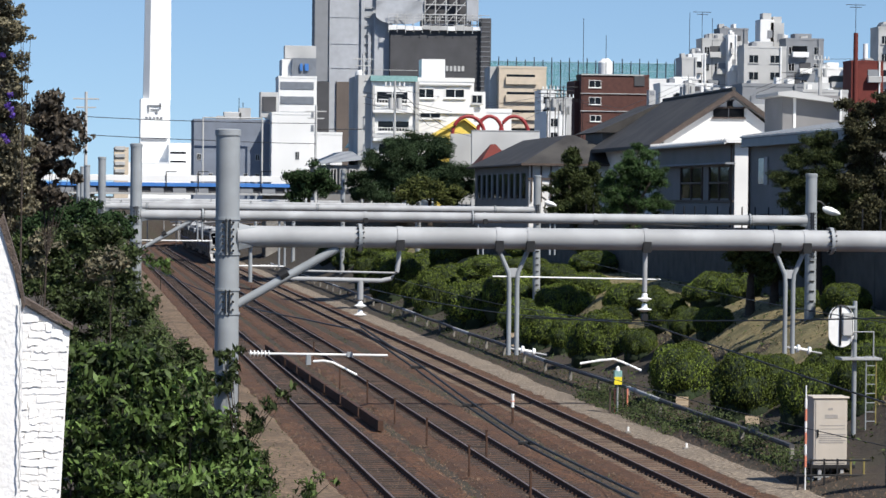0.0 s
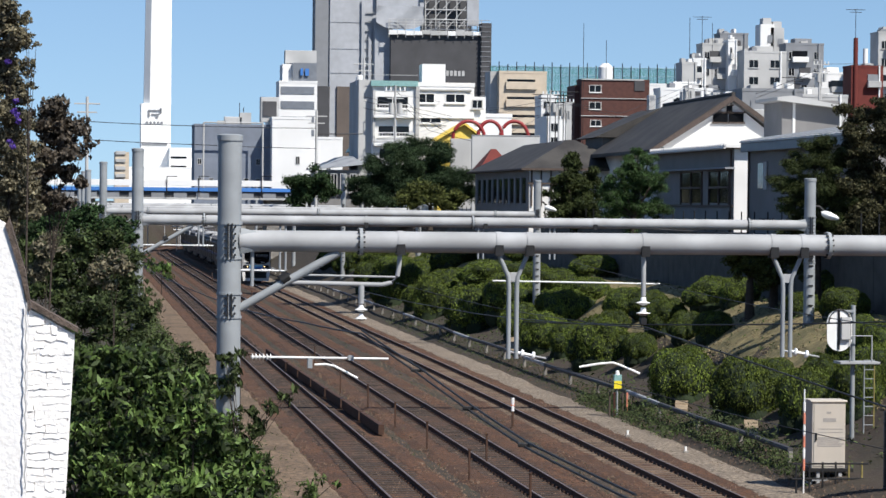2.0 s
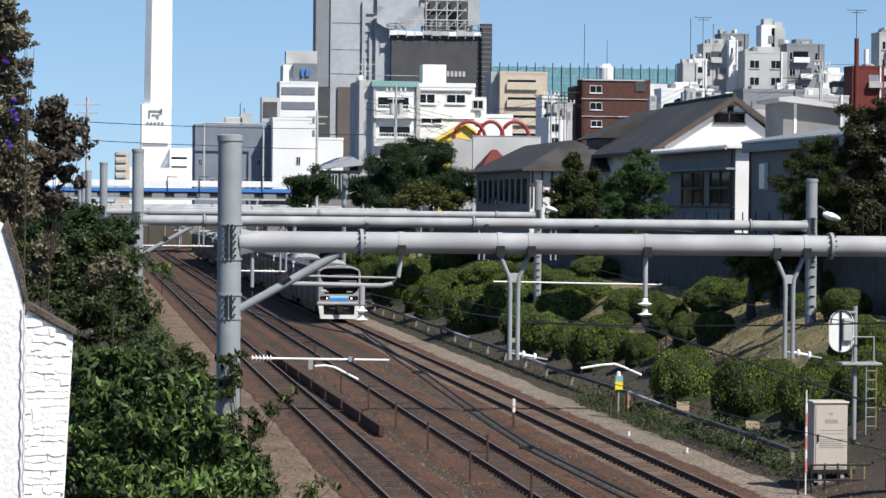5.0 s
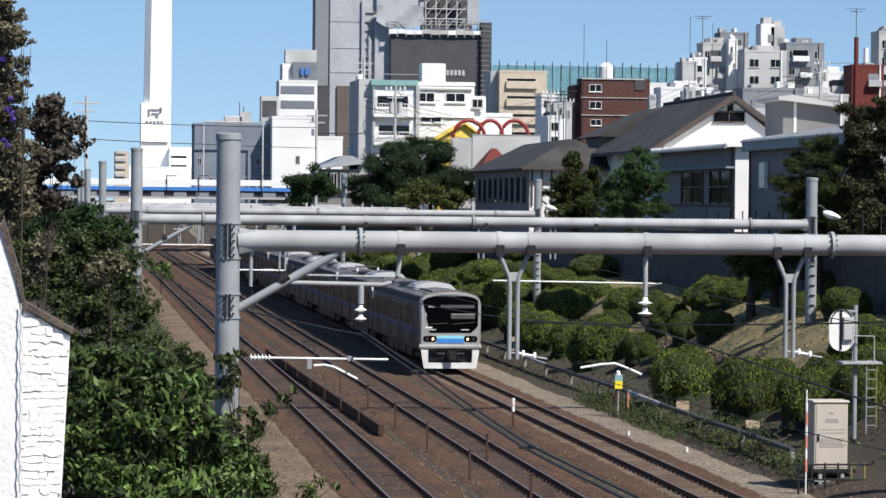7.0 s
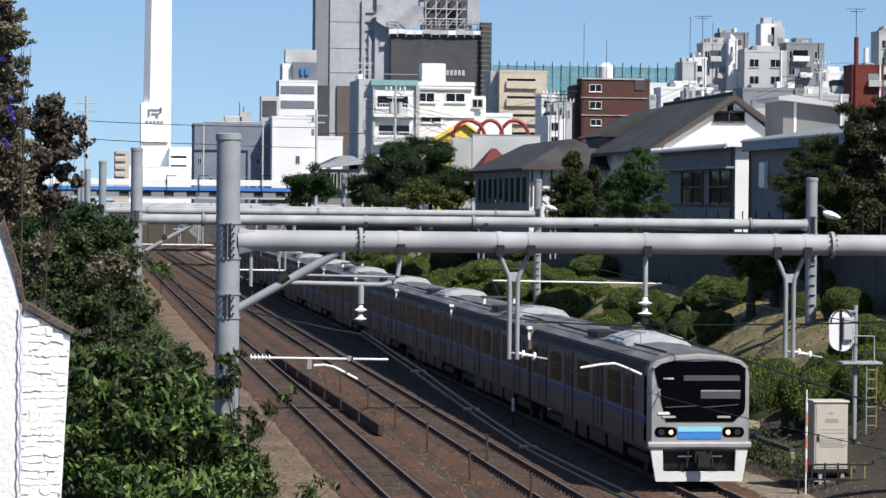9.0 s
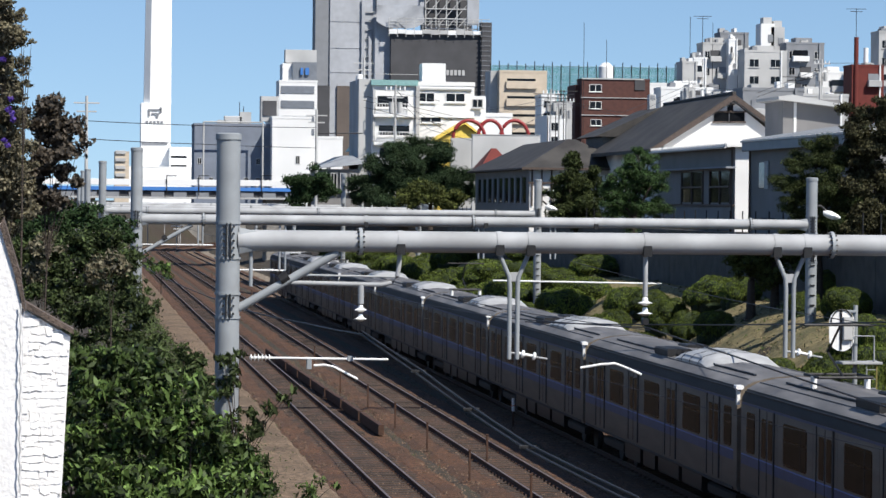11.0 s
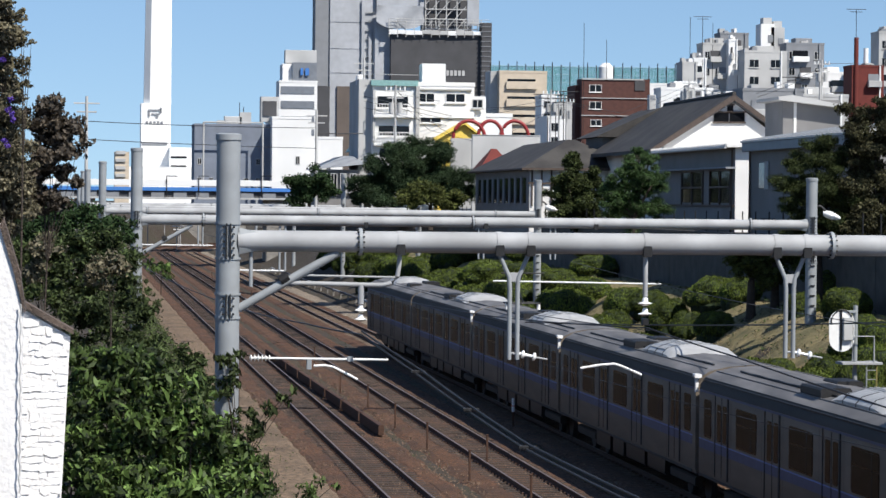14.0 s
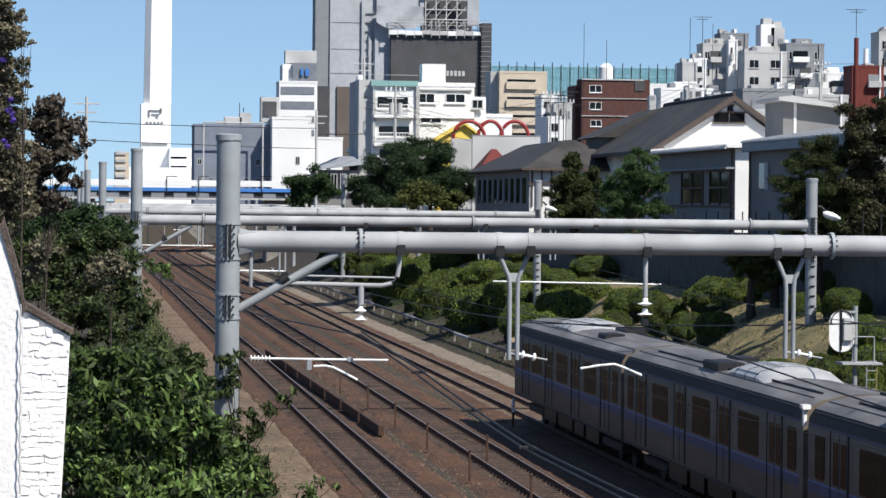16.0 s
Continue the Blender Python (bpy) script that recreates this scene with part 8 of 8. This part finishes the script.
# ---- loose growth ----
def weeds(name, label, spots, size, leaf, seed, tall=1.0):
    rng = np.random.default_rng(seed)
    C = []
    for x0, x1, y0, y1, h, n in spots:
        xs, ys = rng.uniform(x0, x1, n), rng.uniform(y0, y1, n)
        cl = np.sin(xs * 2.1 + 3) * np.sin(ys * 0.9) + np.sin(xs * 5 + ys * 2.3)
        zs = np.array([ground_z(float(a), float(b)) for a, b in zip(xs, ys)]) + rng.uniform(0, 1, n) ** 1.4 * h * np.clip(0.65 + 0.35 * cl, 0.1, 1.2)
        C.append(np.stack([xs, ys, zs], 1))
    C = np.concatenate(C)
    N = np.tile(np.array([0.2, -0.5, 0.6]), (len(C), 1))
    ob = part(name, cards(C, N, size, spread=0.7, ratio=0.3, rng=rng), leaf)
    return tagged(ob, label, "weeds", kind="stuff")


weeds("trackside_weeds", "green weeds growing along the ballast edge", [(3.2, 4.3, 74, 90, 0.75, 5500), (2.7, 4.0, 90, 108, 0.65, 6000), (3.0, 4.4, 108, 180, 0.3, 3000)], 0.055, WEEDDARK, 21)
weeds("bank_grass", "short dry and green grass on the bank", [(7.4, 12.4, 75, 170, 0.10, 30000)], 0.06, STRAW, 22)
weeds("bank_weeds", "low green weeds among the clipped shrubs", [(4.6, 12.4, 75, 200, 0.22, 5000), (-16, -11.2, 30, 240, 0.7, 16000)], 0.10, WEEDDARK, 23)
weeds("track_weeds", "sparse dry weeds between the tracks", [(-6.4, -5.4, 60, 200, 0.15, 350), (-2.4, -1.6, 60, 200, 0.15, 350), (-11.5, -9.6, 60, 160, 0.3, 900), (-12.6, -10.9, 48, 130, 0.5, 5000), (-11.6, -10.2, 56, 90, 0.25, 700)], 0.05, WEEDDARK, 24)


# ---- sleepers and stones ----
def lay_sleepers():
    for (x, _), t, m in zip(TRACKS, TRACK_THINGS, (SLEEPER_WOOD, SLEEPER_WOOD, SLEEPER)):
        meshes = []
        rng = random.Random(int(x * 3))
        for k in range(4):
            me = Shape().bar(-1.0 + rng.uniform(-0.02, 0.02), 1.0 + rng.uniform(-0.02, 0.02), -0.11, 0.11, -0.30, -0.145 + rng.uniform(-0.008, 0.008), 0.02).mesh("sleeper")
            me.materials.append(m)
            meshes.append(me)
        for k in range(150):
            part("sleeper", meshes[k % 4], m, t, m=pose(rng.uniform(-0.03, 0.03), 60 + k * 0.60, 0, 0, 0, rng.uniform(-0.8, 0.8)))
        s = Shape()
        for k in range(500):
            y = 150.1 + k * 0.60
            s.box(bend(y) - 1.0, bend(y) + 1.0, y - 0.11, y + 0.11, -0.30, -0.15)
        tagged(part("far_sleeper", s, m, t), kind="stuff")
        c = Shape()
        for k in range(150):
            for sx in (-0.566, 0.566):
                for d in (-0.1, 0.1):
                    c.box(sx + d - 0.04, sx + d + 0.04, 60 + k * 0.6 - 0.05, 60 + k * 0.6 + 0.05, -0.15, -0.11)
        tagged(part("rail_clip", c, RUST, t), kind="stuff")


lay_sleepers()


def loose_stones():
    rng = np.random.default_rng(9)
    s = Shape()
    n = 42000
    xs, ys = rng.uniform(-10.5, 4.2, n), 62 + rng.uniform(0, 1, n) ** 1.5 * 75
    for x, y in zip(xs, ys):
        near = min(abs(abs(x - a) - 0.566) for a, _ in TRACKS)
        if near < 0.1:
            continue
        d = min(abs(x - a) for a, _ in TRACKS)
        z = -0.17 if d < 1.55 else (-0.22 if x < 1.8 else -0.12)
        if d >= 1.55:
            z = max(ground_z(float(x), float(y)), -0.16 - 0.34 * max(0.0, d - 1.55)) if d < 2.2 else max(ground_z(float(x), float(y)), -0.15 if 1.9 < x < 3.3 else -9)
        r = rng.uniform(0.02, 0.045)
        a = rng.uniform(0, 6.28, 3)
        p = [(x + r * math.cos(q), y + r * math.sin(q), z - 0.01) for q in a[0] + np.array([0, 2.1, 4.2])]
        s.add(p + [(x, y, z + r * rng.uniform(0.6, 1.1))], [(0, 1, 3), (1, 2, 3), (2, 0, 3)])
    ob = part("ballast_stones", s.mesh("ballast_stones", fix=False), STONES)
    tagged(ob, "loose brown and grey ballast stones", "stones", kind="stuff")


STONES = mat("ballast_stone", (0.108, 0.073, 0.050), 0.95, vary=0.3, scale=4, island=0.65)
loose_stones()


# ---- motion of the train ----
NOSE = [325.0, 293.6, 263.2, 234.6, 207.0, 179.3, 151.9, 124.9, 99.4] + [74.0 - 25.2 * k for k in range(8)]


def motions():
    for k, ob in enumerate(CARS):
        turned = 180 if k == len(CARS) - 1 else 0
        rows = []
        for t in range(0, 17):
            y = NOSE[t] + 10.0 + 20.0 * k - (0.2 if k == 0 else 0.0)
            a, b = y - 7.0, y + 7.0
            aim = math.degrees(math.atan2(bend(b) - bend(a), 14.0))
            rows.append((float(t), pose(0.18 + (bend(a) + bend(b)) / 2, y, 0.0, 0, 0, turned - aim)))
        walk(ob, rows)


motions()
